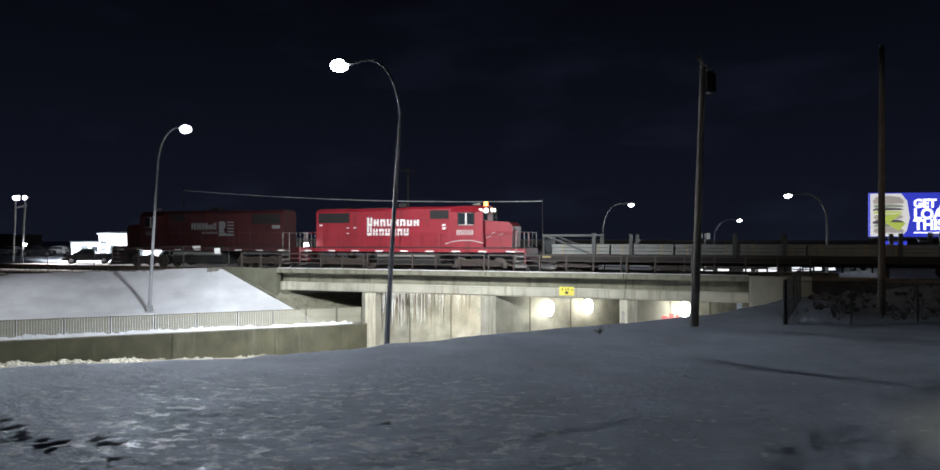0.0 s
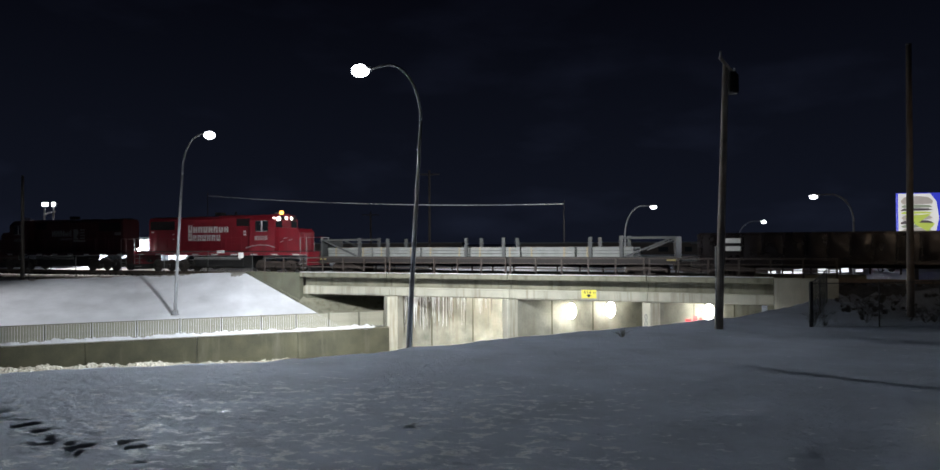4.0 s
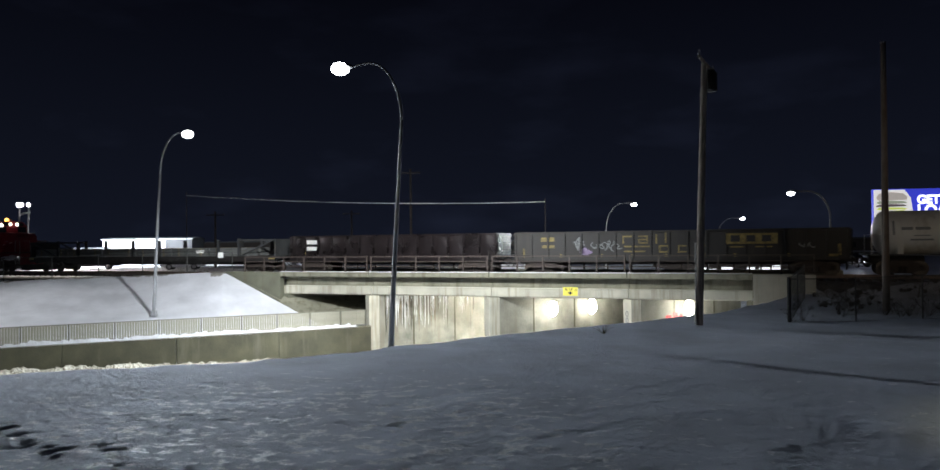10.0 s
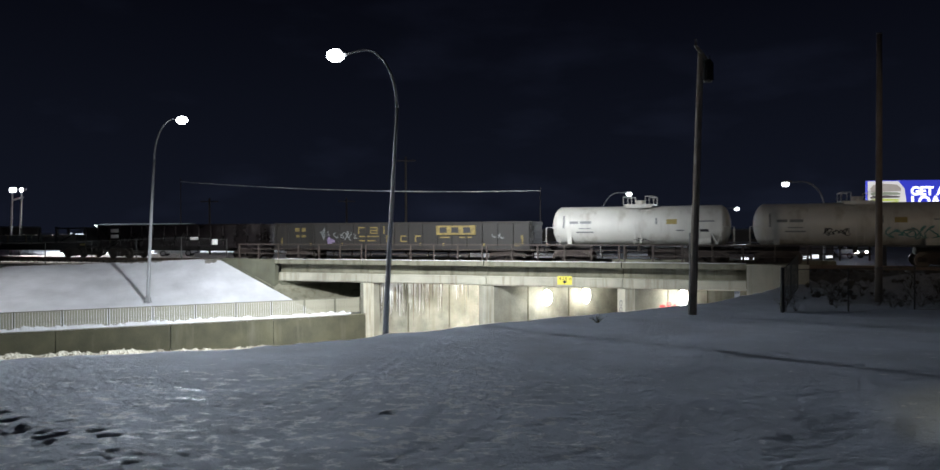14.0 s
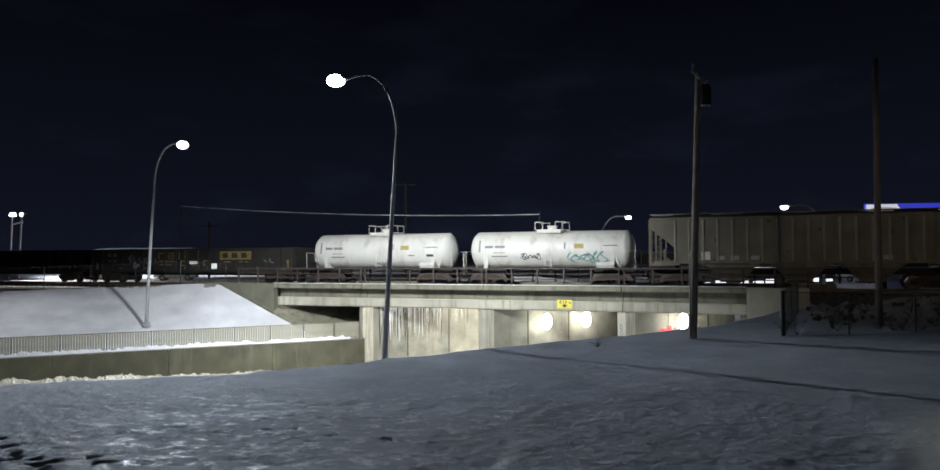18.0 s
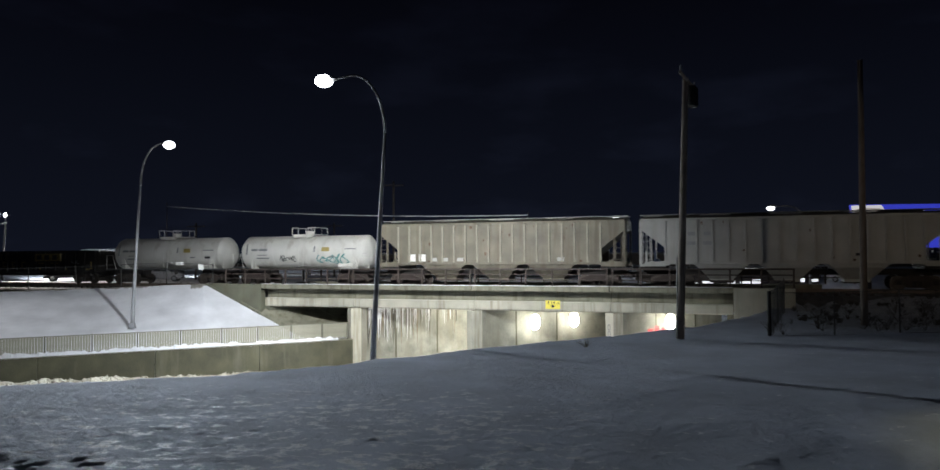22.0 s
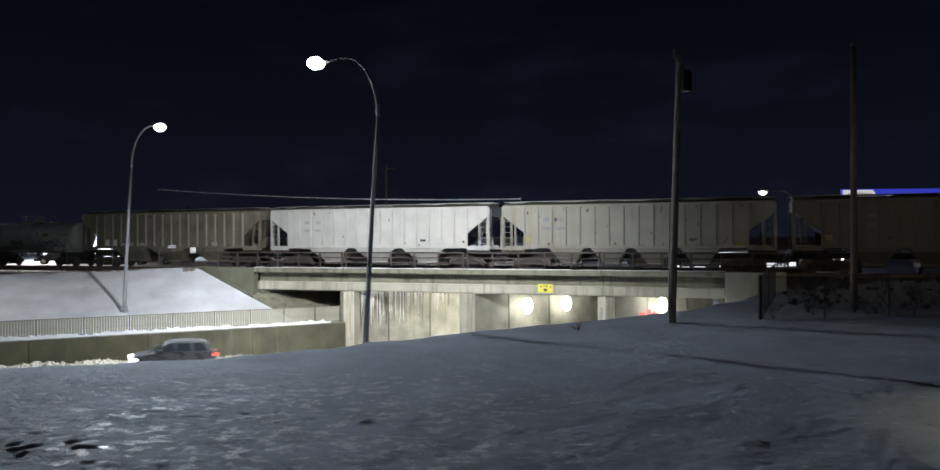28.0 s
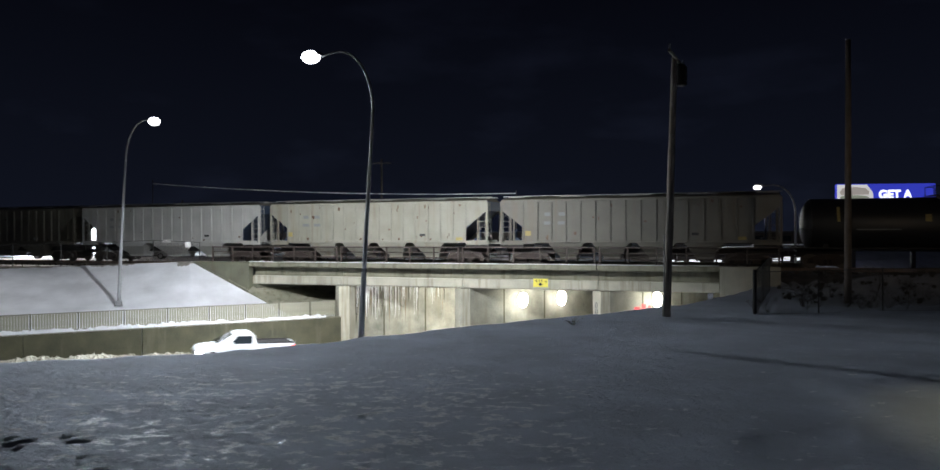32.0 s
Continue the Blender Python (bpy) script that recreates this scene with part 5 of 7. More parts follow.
def tank_car(index, label, paint, dia, mid, marks):
    car, H = rail_car("tank_car", index, label, "tank car")
    e = H - 0.54
    r = dia / 2
    zc = mid
    bm = bmesh.new()
    xs, rs = [], []
    for i in range(7):
        a = math.pi / 2 * i / 6
        xs.append(-(e - 0.7) - 0.62 * math.cos(a))
        rs.append(max(0.02, r * math.sin(a)) if i else 0.02)
    pts = [(x, 0, zc) for x in xs] + [(-e * 0.5, 0, zc), (0, 0, zc), (e * 0.5, 0, zc)] + [(-x, 0, zc) for x in reversed(xs)]
    tube(bm, pts, rs + [r, r, r] + rs[::-1], 32)
    body = part("tank", bm, paint, car, smooth=True)
    for x in (-e + 0.62, -e * 0.42, e * 0.42, e - 0.62, -0.45, 0.45):
        part("weld_band", tubes((((x - 0.03, 0, zc), (x + 0.03, 0, zc)), r + 0.008), seg=32), paint, body)
    for x0, x1 in ((-e - 0.1, -e + 2.6), (e - 2.6, e + 0.1)):
        part("stub_frame", boxes((x0, x1, -0.5, 0.5, 0.72, 1.18)), UNDER, car)
    for y0, y1 in ((-1.46, -1.1), (1.1, 1.46)):
        part("side_walkway", boxes((-e - 0.15, e + 0.15, y0, y1, 1.14, 1.22)), UNDER if paint is TANK_BLACK else FLAT_GREY, car)
    for w in (-1, 1):
        x = w * (e - 1.35)
        part("saddle", prism_of([(-1.05, 1.15), (1.05, 1.15), (1.2, zc - 0.25), (0.85, zc - r * 0.72), (0, zc - r + 0.02), (-0.85, zc - r * 0.72), (-1.2, zc - 0.25)], x - 0.14, x + 0.14, "x"), paint, car)
        for y in (-1.4, 1.4):
            part("end_rail", tubes((((w * (e + 0.1), y, 1.2), (w * (e + 0.1), y, 2.3), (w * (e - 0.5), y, 2.3), (w * (e - 0.85), y, 1.2)), 0.025)), paint, car)
        part("end_platform", boxes((min(w * (e - 0.2), w * (e + 0.3)), max(w * (e - 0.2), w * (e + 0.3)), -1.45, 1.45, 1.1, 1.2)), UNDER, car)
        bogie(car, w * (e - 1.45))
        coupler(car, w * (H - 0.02), w)
    part("brake_gear", tubes((((e - 2.3, -1.2, 1.42), (e - 1.2, -1.2, 1.42)), 0.2), (((e - 0.9, -1.15, 1.3), (e - 1.1, -1.15, 1.9)), 0.06)), paint, car)
    dome = part("manway", tubes((((0.1, 0, zc + r - 0.05), (0.1, 0, zc + r + 0.28)), 0.3), (((0.1, 0, zc + r + 0.28), (0.1, 0, zc + r + 0.36)), 0.35), seg=14), paint, car)
    part("platform", boxes((-0.85, 1.05, -0.95, 0.95, zc + r + 0.05, zc + r + 0.1)), paint, dome)
    part("platform_apron", boxes((-0.7, 0.9, -0.97, -0.93, zc + r - 0.12, zc + r + 0.05)), paint, dome)
    runs = []
    for x in (-0.82, -0.32, 0.52, 1.02):
        for y in (-0.92, 0.92):
            runs.append((((x, y, zc + r + 0.08), (x, y, zc + r + 0.58)), 0.022))
    for x0, x1 in ((-0.82, -0.32), (0.52, 1.02)):
        for y in (-0.92, 0.92):
            runs.append((((x0, y, zc + r + 0.58), (x1, y, zc + r + 0.58)), 0.022))
    for x in (-0.82, 1.02):
        runs.append((((x, -0.92, zc + r + 0.58), (x, 0.92, zc + r + 0.58)), 0.022))
    part("platform_rail", tubes(*runs, seg=6), paint, dome)
    bm = bmesh.new()
    for d in (-0.2, 0.2):
        tube(bm, [(0.1 + d, -1.28, 1.2), (0.1 + d, -1.28, zc), (0.1 + d, -1.0, zc + r * 0.7), (0.1 + d, -0.9, zc + r + 0.08)], 0.022, 5)
    for i in range(7):
        z = 1.4 + i * 0.34
        y = -1.28 if z < zc else -1.28 + 0.4 * (z - zc) / r
        tube(bm, [(-0.1, y, z), (0.3, y, z)], 0.014, 5)
    part("ladder", bm, paint, car)
    part("bottom_outlet", tubes((((0, 0, zc - r), (0, 0, 0.75)), 0.12)), UNDER, car)

    def plate(x, z, w, h, material, name="marking"):
        y = -math.sqrt(max(0.05, r * r - (z + h / 2 - zc) ** 2)) - 0.016
        tilt = math.asin(max(-0.95, min(0.95, (z + h / 2 - zc) / r)))
        part(name, boxes((-w / 2, w / 2, -0.012, 0.012, -h / 2, h / 2)), material, body, m=Matrix.Translation((x, y, z + h / 2)) @ Matrix.Rotation(-tilt, 4, "X"))
    for x, z, w, h, mm in marks:
        plate(x, z, w, h, mm)
    return car, e, r, zc


def scribble(parent, x0, x1, z0, z1, y_of, material, seed, turns=5, thick=0.035):
    """Sprayed lettering that nobody can read: one winding band that follows the surface."""
    rng = random.Random(seed)
    pts = []
    n = turns * 10
    ph = rng.random() * 6
    for i in range(n + 1):
        s = i / n
        x = x0 + (x1 - x0) * (s + 0.07 * math.sin(s * turns * 6.28 * 2 + ph))
        z = (z0 + z1) / 2 + (z1 - z0) / 2 * math.sin(s * turns * 6.28 + 1.3 * math.sin(s * 9 + ph)) * (0.65 + 0.35 * math.cos(s * 7 + ph))
        pts.append((x, y_of(z) - 0.008, z))
    bm = bmesh.new()
    for a, b in zip(pts, pts[1:]):
        d = Vector((b[0] - a[0], 0, b[2] - a[2]))
        if d.length < 1e-5:
            continue
        nrm = Vector((-d.z, 0, d.x)).normalized() * thick
        vs = [bm.verts.new(Vector(p) + q) for p, q in ((a, nrm), (a, -nrm), (b, -nrm), (b, nrm))]
        bm.faces.new(vs)
    tagged(part("spray_mark", bm, material, parent, "sprayed scrawl"), kind="stuff")


def hopper(index, label, paint, nribs, seed, bays, end_paint, flat=True):
    """A covered hopper: ribbed sides cut back at the ends, slope sheets, chutes below, running boards on the roof."""
    car, H = rail_car("covered_hopper", index, label, "hopper car")
    e = H - 0.5
    z0, z1 = 1.62, 4.16
    dz = z1 - z0
    cut = 1.45
    for y in (-1.52, 1.52):
        outline = [(-e, z1), (e, z1), (e, z0 + 0.77 * dz), (e - cut, z0 + 0.34 * dz), (e - cut, z0), (-e + cut, z0), (-e + cut, z0 + 0.34 * dz), (-e, z0 + 0.77 * dz)]
        side = part("side", prism_of(outline, y - 0.02, y + 0.02), paint, car)
        part("top_chord", boxes((-e, e, y - 0.07, y + 0.07, z1 - 0.05, z1 + 0.1), bevel=0.015), paint, side)
        part("side_sill", boxes((-e + 0.2, e - 0.2, y - 0.06, y + 0.06, z0 - 0.12, z0 + 0.04), bevel=0.01), paint, side)
        rib = None
        for i in range(nribs + 1):
            x = -e + cut + (2 * e - 2 * cut) * i / nribs
            m = Matrix.Translation((x, y + (0.045 if y > 0 else -0.045), 0))
            if rib is None:
                rib = part("rib", boxes((-0.055, 0.055, -0.065, 0.065, z0 + 0.02, z1 - 0.06), bevel=0.015), HOP_RIB if paint is HOP_BEIGE else paint, side, m=m)
            else:
                share("rib", rib, side, m)
        for w in (-1, 1):
            part("corner_post", boxes((w * e - 0.06, w * e + 0.06, y - 0.05, y + 0.05, z0 - 0.25, z1), bevel=0.01), paint, side)
            part("end_sill", boxes((min(w * e, w * (e - cut)), max(w * e, w * (e - cut)), y - 0.05, y + 0.05, z0 - 0.25, z0 - 0.1)), paint, side)
            part("brace_post", boxes((w * (e - 0.62) - 0.035, w * (e - 0.62) + 0.035, y - 0.04, y + 0.04, z0 - 0.2, z0 + 0.62 * dz)), paint, side)
    part("roof", prism_of([(-1.5, z1 + 0.06), (1.5, z1 + 0.06), (0.8, z1 + 0.24), (0, z1 + 0.28), (-0.8, z1 + 0.24)], -e, e, "x"), HOP_ROOF, car)
    for y in (-0.62, 0.62):
        part("running_board", boxes((-e - 0.1, e + 0.1, y - 0.16, y + 0.16, z1 + 0.33, z1 + 0.37)), GALV_DULL, car)
    for i in range(4):
        x = -e * 0.72 + i * e * 0.48
        part("hatch", boxes((x - 1.1, x + 1.1, -0.28, 0.28, z1 + 0.26, z1 + 0.36), bevel=0.03), HOP_ROOF, car)
    for w in (-1, 1):
        outline = [(w * (e - 0.06), z0 + 0.80 * dz), (w * (e - 0.06), z0 + 0.84 * dz), (w * (e - cut - 0.9), z0 + 0.05), (w * (e - cut - 0.9), z0 - 0.02)]
        part("slope_sheet", prism_of(outline, -1.48, 1.48), end_paint, car, "steep slope sheet under the end")
        part("end_wall", boxes((w * e - 0.03, w * e + 0.03, -1.48, 1.48, z0 + 0.78 * dz, z1 + 0.06)), end_paint, car)
        part("end_platform", boxes((min(w * (e - cut), w * (e + 0.12)), max(w * (e - cut), w * (e + 0.12)), -1.45, 1.45, z0 - 0.42, z0 - 0.25)), UNDER, car)
        ladder(car, w * (e - 0.32), -1.5, z0 - 0.3, z1 - 0.75, 0.4, paint)
        ladder(car, w * (e + 0.08), -1.25, z0 - 0.3, z1, 0.4, paint, "y")
        part("brake_rig", tubes((((w * (e - 0.75), -0.6, z0 - 0.25), (w * (e - 0.75), -0.6, z0 + 0.75)), 0.07), (((w * (e - 0.9), -1.0, z0 + 0.05), (w * (e - 0.9), -0.3, z0 + 0.05)), 0.16), seg=8), end_paint, car)
        bogie(car, w * (e - 1.75))
        coupler(car, w * (H - 0.02), w)
    part("centre_sill", boxes((-e, e, -0.34, 0.34, 0.85, 1.2)), UNDER, car)
    span = 2 * (e - cut - 1.35)
    for i in range(bays):
        c = -span / 2 + span * (i + 0.5) / bays
        w = span / bays / 2 - 0.08
        bm = bmesh.new()
        rings = [[bm.verts.new((c + sx * wx, sy * yy, z)) for sx, sy in ((-1, -1), (1, -1), (1, 1), (-1, 1))] for z, wx, yy in ((z0 - 0.02, w, 1.5), (z0 - 0.34, w * 0.74, 1.42), (0.62, w * 0.4, 0.75), (0.45, w * 0.38, 0.7))]
        for r0, r1 in zip(rings, rings[1:]):
            for q in range(4):
                bm.faces.new((r0[q], r0[(q + 1) % 4], r1[(q + 1) % 4], r1[q]))
        bm.faces.new(rings[-1])
        part("chute", bm, paint, car)
        part("outlet_gate", boxes((c - w * 0.4, c + w * 0.4, -0.7, 0.7, 0.38, 0.46)), UNDER, car)
    return car, e, z0, z1


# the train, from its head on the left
loco_a = locomotive(0, LOCO_DIM, -1, "red diesel locomotive, darkened as if unlit, with a greyed white emblem on its hood", False)
loco_b = locomotive(1, LOCO_RED, 1, "bright red diesel locomotive with white lettering and a lit amber beacon", True)
flat = flatcar(2, "grey bulkhead flatcar with steel stakes, loaded with bundles of pale timber")
he = (TRAIN_S[3] - TRAIN_S[2]) / 2 - 0.75
rngb = random.Random(7)
xb = -he + 0.6
while xb < he - 3.6:
    ln = 3.6 + rngb.random() * 0.5
    for j, y in enumerate((-0.72, 0.72)):
        for zi in range(3):
            b = part("timber_pack", boxes((xb, min(he - 0.4, xb + ln - 0.1), y - 0.62 + rngb.uniform(-0.03, 0.03), y + 0.62, 1.29 + zi * 0.215, 1.485 + zi * 0.215), bevel=0.02), LUMBER, flat, "pale bundle of timber")
            for bx in (xb + 0.7, min(he - 0.9, xb + ln - 0.8)):
                part("batten", boxes((bx - 0.05, bx + 0.05, y - 0.665, y + 0.635, 1.29 + zi * 0.215, 1.5 + zi * 0.215)), BATTEN, b)
    xb += ln
gon_a, ge = gondola(3, "dented dark maroon gondola with vertical ribs and worn shiny panels", GON_BROWN, 2.66, 14, 0.07)
bars(gon_a, "reporting_mark", MARK_WHITE, -ge + 1.45, 2.12, 0.95, 0.28, -1.54, 1)
bars(gon_a, "reporting_mark", MARK_WHITE, -ge + 1.45, 1.66, 0.95, 0.28, -1.54, 1)
bars(gon_a, "corner_mark", MARK_YELLOW, -ge + 1.15, 1.35, 0.14, 0.3, -1.475, 1)
gon_b, ge = gondola(4, "faded black gondola with yellow markings and sprayed scrawls", GON_BLACK, 2.66, 18)


def stroke_letter(car, x, z, w, h, strokes, material):
    """A stencilled letter shape: strokes across a box w by h, each with its two ends in parts of the box."""
    bm = bmesh.new()
    for a, b, c, d in strokes:
        x0, x1, z0, z1 = x + min(a, c) * w - 0.045, x + max(a, c) * w + 0.045, z + min(b, d) * h - 0.045, z + max(b, d) * h + 0.045
        box_into(bm, x0, x1, -1.482, -1.464, z0, z1)
    part("letter_shape", bm, material, car, "faded yellow letter shape")


def box_into(bm, x0, x1, y0, y1, z0, z1):
    v = [bm.verts.new((x, y, z)) for x in (x0, x1) for y in (y0, y1) for z in (z0, z1)]
    for f in ((0, 1, 3, 2), (4, 6, 7, 5), (0, 4, 5, 1), (2, 3, 7, 6), (0, 2, 6, 4), (1, 5, 7, 3)):
        bm.faces.new([v[i] for i in f])


STEM, ROOF_BAR, FOOT_BAR, MID_BAR, RIGHT_STEM = (0, 0, 0, 1), (0, 1, 1, 1), (0, 0, 1, 0), (0, 0.5, 1, 0.5), (1, 0, 1, 1)
for x, z, w, h, strokes in ((7.0, 1.98, 0.5, 0.4, (STEM, ROOF_BAR)), (7.95, 1.98, 0.5, 0.4, (ROOF_BAR, MID_BAR, FOOT_BAR, RIGHT_STEM, (0, 0, 0, 0.5))), (9.0, 1.98, 0.1, 0.45, (STEM,)), (9.55, 1.98, 0.1, 0.6, (STEM,)),
                            (9.2, 1.42, 0.5, 0.36, (STEM, ROOF_BAR, FOOT_BAR, RIGHT_STEM)), (10.3, 1.42, 0.5, 0.36, (STEM, ROOF_BAR, FOOT_BAR, RIGHT_STEM)), (11.4, 1.42, 0.5, 0.36, (STEM, ROOF_BAR, RIGHT_STEM)),
                            (7.1, 1.66, 1.5, 0.1, ((0, 1, 1, 1),)), (7.1, 1.36, 1.5, 0.1, ((0, 1, 0.8, 1),))):
    stroke_letter(gon_b, -ge + x, z, w, h, strokes, GON_YELLOW)
part("emblem_panel", boxes((-ge + 13.0, -ge + 15.8, -1.60, -1.464, 1.86, 2.48)), GON_YELLOW, gon_b, "yellow panel with black blocks")
for i in range(3):
    part("emblem_block", boxes((-ge + 13.25 + i * 0.85, -ge + 13.75 + i * 0.85, -1.61, -1.58, 1.99, 2.36)), MARK_BLACK, gon_b)
for x, z, w, h in ((1.75, 2.42, 0.9, 0.26), (1.85, 2.0, 0.8, 0.18), (0.55, 1.35, 0.12, 0.62), (3.0, 1.3, 0.14, 0.3), (5.6, 1.3, 0.14, 0.3), (7.5, 1.3, 0.14, 0.3), (9.5, 1.3, 0.14, 0.3), (11.7, 1.3, 0.14, 0.3), (13.4, 1.3, 0.14, 0.3), (16.3, 1.3, 0.14, 0.3), (18.9, 1.5, 0.16, 0.62), (18.3, 1.42, 0.6, 0.14), (13.2, 1.95, 0.9, 0.08), (14.6, 1.95, 0.9, 0.08), (0.7, 1.22, 0.7, 0.1)):
    part("yellow_mark", boxes((-ge + x, -ge + x + w, -1.482, -1.464, z - 0.3, z - 0.3 + h)), GON_YELLOW, gon_b)
scribble(gon_b, -ge + 5.0, -ge + 6.8, 1.45, 2.15, lambda z: -1.47, MARK_GREY, 3, 5, 0.03)
scribble(gon_b, -ge + 3.9, -ge + 4.6, 1.5, 2.4, lambda z: -1.47, MARK_GREY, 9, 4, 0.03)
scribble(gon_b, -ge + 4.4, -ge + 5.0, 1.2, 1.7, lambda z: -1.47, PURPLE, 5, 3, 0.09)
scribble(gon_b, -ge + 16.9, -ge + 17.7, 1.55, 1.95, lambda z: -1.47, MARK_GREY, 8, 3, 0.03)
TM = [(x, z - 0.25, w, h, m) for x, z, w, h, m in [(-3.9, 2.78, 0.55, 0.16, MARK_GREY), (-3.15, 2.78, 0.7, 0.16, MARK_GREY), (-3.2, 2.2, 1.1, 0.09, MARK_GREY), (-3.2, 2.45, 0.8, 0.05, MARK_GREY), (2.1, 2.72, 0.62, 0.3, MARK_YELLOW), (2.6, 2.3, 0.45, 0.08, MARK_GREY), (4.0, 2.25, 0.5, 0.16, MARK_BLACK), (4.1, 2.85, 0.9, 0.07, MARK_GREY), (1.2, 2.7, 0.1, 0.4, MARK_GREY), (-4.55, 2.5, 0.1, 0.8, MARK_GREY)]]
tank_a, te, tr, tz = tank_car(5, "white tank car with a railed platform on top", TANK_WHITE, 2.46, 2.39, TM)
scribble(tank_a, -0.2, 0.7, 1.35, 1.65, lambda z: -math.sqrt(tr * tr - (z - tz) ** 2), MARK_BLACK, 12, 3, 0.025)
tank_b, te, tr, tz = tank_car(6, "white tank car with teal and black scrawls on its flank", TANK_WHITE, 2.46, 2.39, TM[:6] + TM[7:])
scribble(tank_b, 1.4, 3.9, 1.5, 2.3, lambda z: -math.sqrt(tr * tr - (z - tz) ** 2), TEAL, 21, 6, 0.04)
scribble(tank_b, -1.7, -0.4, 1.75, 2.2, lambda z: -math.sqrt(tr * tr - (z - tz) ** 2), MARK_BLACK, 22, 5, 0.028)
hop_a, hx, hz0, hz1 = hopper(7, "grimy beige covered hopper with rust-streaked ribbed sides", HOP_BEIGE, 17, 1, 3, HOP_BEIGE)
for x in (-hx + 2.2, -hx + 2.95):
    part("paper_patch", boxes((x, x + 0.5, -1.552, -1.542, 1.72, 2.2)), MARK_WHITE, hop_a, "pale patch")
for x in (-hx + 3.8, -hx + 4.6, -hx + 5.7, hx - 4.2):
    part("paper_patch", boxes((x, x + 0.45, -1.552, -1.542, 1.72, 1.95)), HOP_WHITE, hop_a)
hop_b, hx, hz0, hz1 = hopper(8, "pale grey covered hopper, the brightest of the hoppers", HOP_WHITE, 15, 2, 3, BLUE_DARK)
hop_c, hx, hz0, hz1 = hopper(9, "cream covered hopper with rust spots and small dark markings", HOP_CREAM, 15, 3, 4, BLUE_DARK)
hop_d, hx, hz0, hz1 = hopper(10, "weathered grey covered hopper with faint dark markings", HOP_GREY, 15, 4, 4, BLUE_DARK)
RUST_SPOT = mat("flaking_rust", (0.13, 0.078, 0.05), 0.9, var=0.5, scale=6, fine=40, bump=0.2)
rngr = random.Random(23)
for car, count in ((hop_c, 26), (hop_d, 12), (hop_b, 8), (hop_a, 18)):
    for i in range(count):
        x, z = rngr.uniform(-hx + 1.8, hx - 1.8), 4.3 - abs(rngr.gauss(0, 1.1)) if i % 3 else 1.7 + abs(rngr.gauss(0, 0.2))
        z = min(4.0, max(1.72, z))
        w, h = rngr.uniform(0.03, 0.12), rngr.uniform(0.05, 0.3)
        outline = [(x + w * math.cos(a) * rngr.uniform(0.6, 1.1), z + (h if a > 3.3 else 0.06) * math.sin(a) * rngr.uniform(0.6, 1.1)) for a in (0.2, 1.1, 2.0, 2.9, 3.7, 4.5, 5.4)]
        part("rust_spot", prism_of([(a, max(1.66, b)) for a, b in outline], -1.545, -1.541), RUST_SPOT, car)
for car, mm in ((hop_b, MARK_FAINT), (hop_c, MARK_GREY), (hop_d, MARK_GREY)):
    for x, z, w, h in ((2.85, 3.2, 0.42, 0.22), (3.75, 3.2, 0.42, 0.22), (2.8, 2.65, 0.55, 0.2), (3.7, 2.65, 0.55, 0.2)):
        part("reporting_mark", boxes((-hx + x, -hx + x + w, -1.552, -1.542, z, z + h)), mm, car)
    part("data_mark", boxes((hx - 4.9, hx - 4.5, -1.552, -1.542, 1.95, 2.1)), MARK_BLACK, car)
    if car is hop_b:
        continue
    part("yellow_mark", boxes((hx - 2.3, hx - 1.85, -1.60, -1.542, 1.66, 1.86)), MARK_YELLOW, car)
    part("yellow_mark", boxes((-hx + 1.6, -hx + 1.95, -1.60, -1.542, 1.95, 2.25)), MARK_YELLOW, car)
tank_c, te, tr, tz = tank_car(11, "glossy black tank car with pale reflective patches", TANK_BLACK, 3.05, 2.5, [(-5.6, 2.65, 0.14, 0.9, MARK_YELLOW), (-1.2, 2.65, 0.3, 0.4, MARK_YELLOW), (2.6, 2.65, 0.3, 0.4, MARK_YELLOW), (-3.6, 2.2, 2.2, 0.06, MARK_GREY)])
CARS = list(zip((loco_a, loco_b, flat, gon_a, gon_b, tank_a, tank_b, hop_a, hop_b, hop_c, hop_d, tank_c), [(a + b) / 2 for a, b in zip(TRAIN_S, TRAIN_S[1:])], (-1,) + (1,) * 11))
# ---------------------------------------------------------------- rails, pier lights, snow banks
track = root("railway_track", frame_at(trk(0, 0, RAIL), TU), "railway track on ballast", "railway track", kind="structure")
for y in (-0.75, 0.75):
    part("rail", prism_of([(y - 0.07, -0.17), (y + 0.07, -0.17), (y + 0.02, -0.14), (y + 0.035, 0.0), (y - 0.035, 0.0), (y - 0.02, -0.14)], -160, 190, "x"), RAIL_STEEL, track)
tie = None
for i in range(230):
    m = Matrix.Translation((-70 + i * 0.61, 0, -0.17))
    if tie is None:
        tie = part("tie", boxes((-0.11, 0.11, -1.3, 1.3, -0.16, 0.0)), TIE, track, m=m)
    else:
        share("tie", tie, track, m)

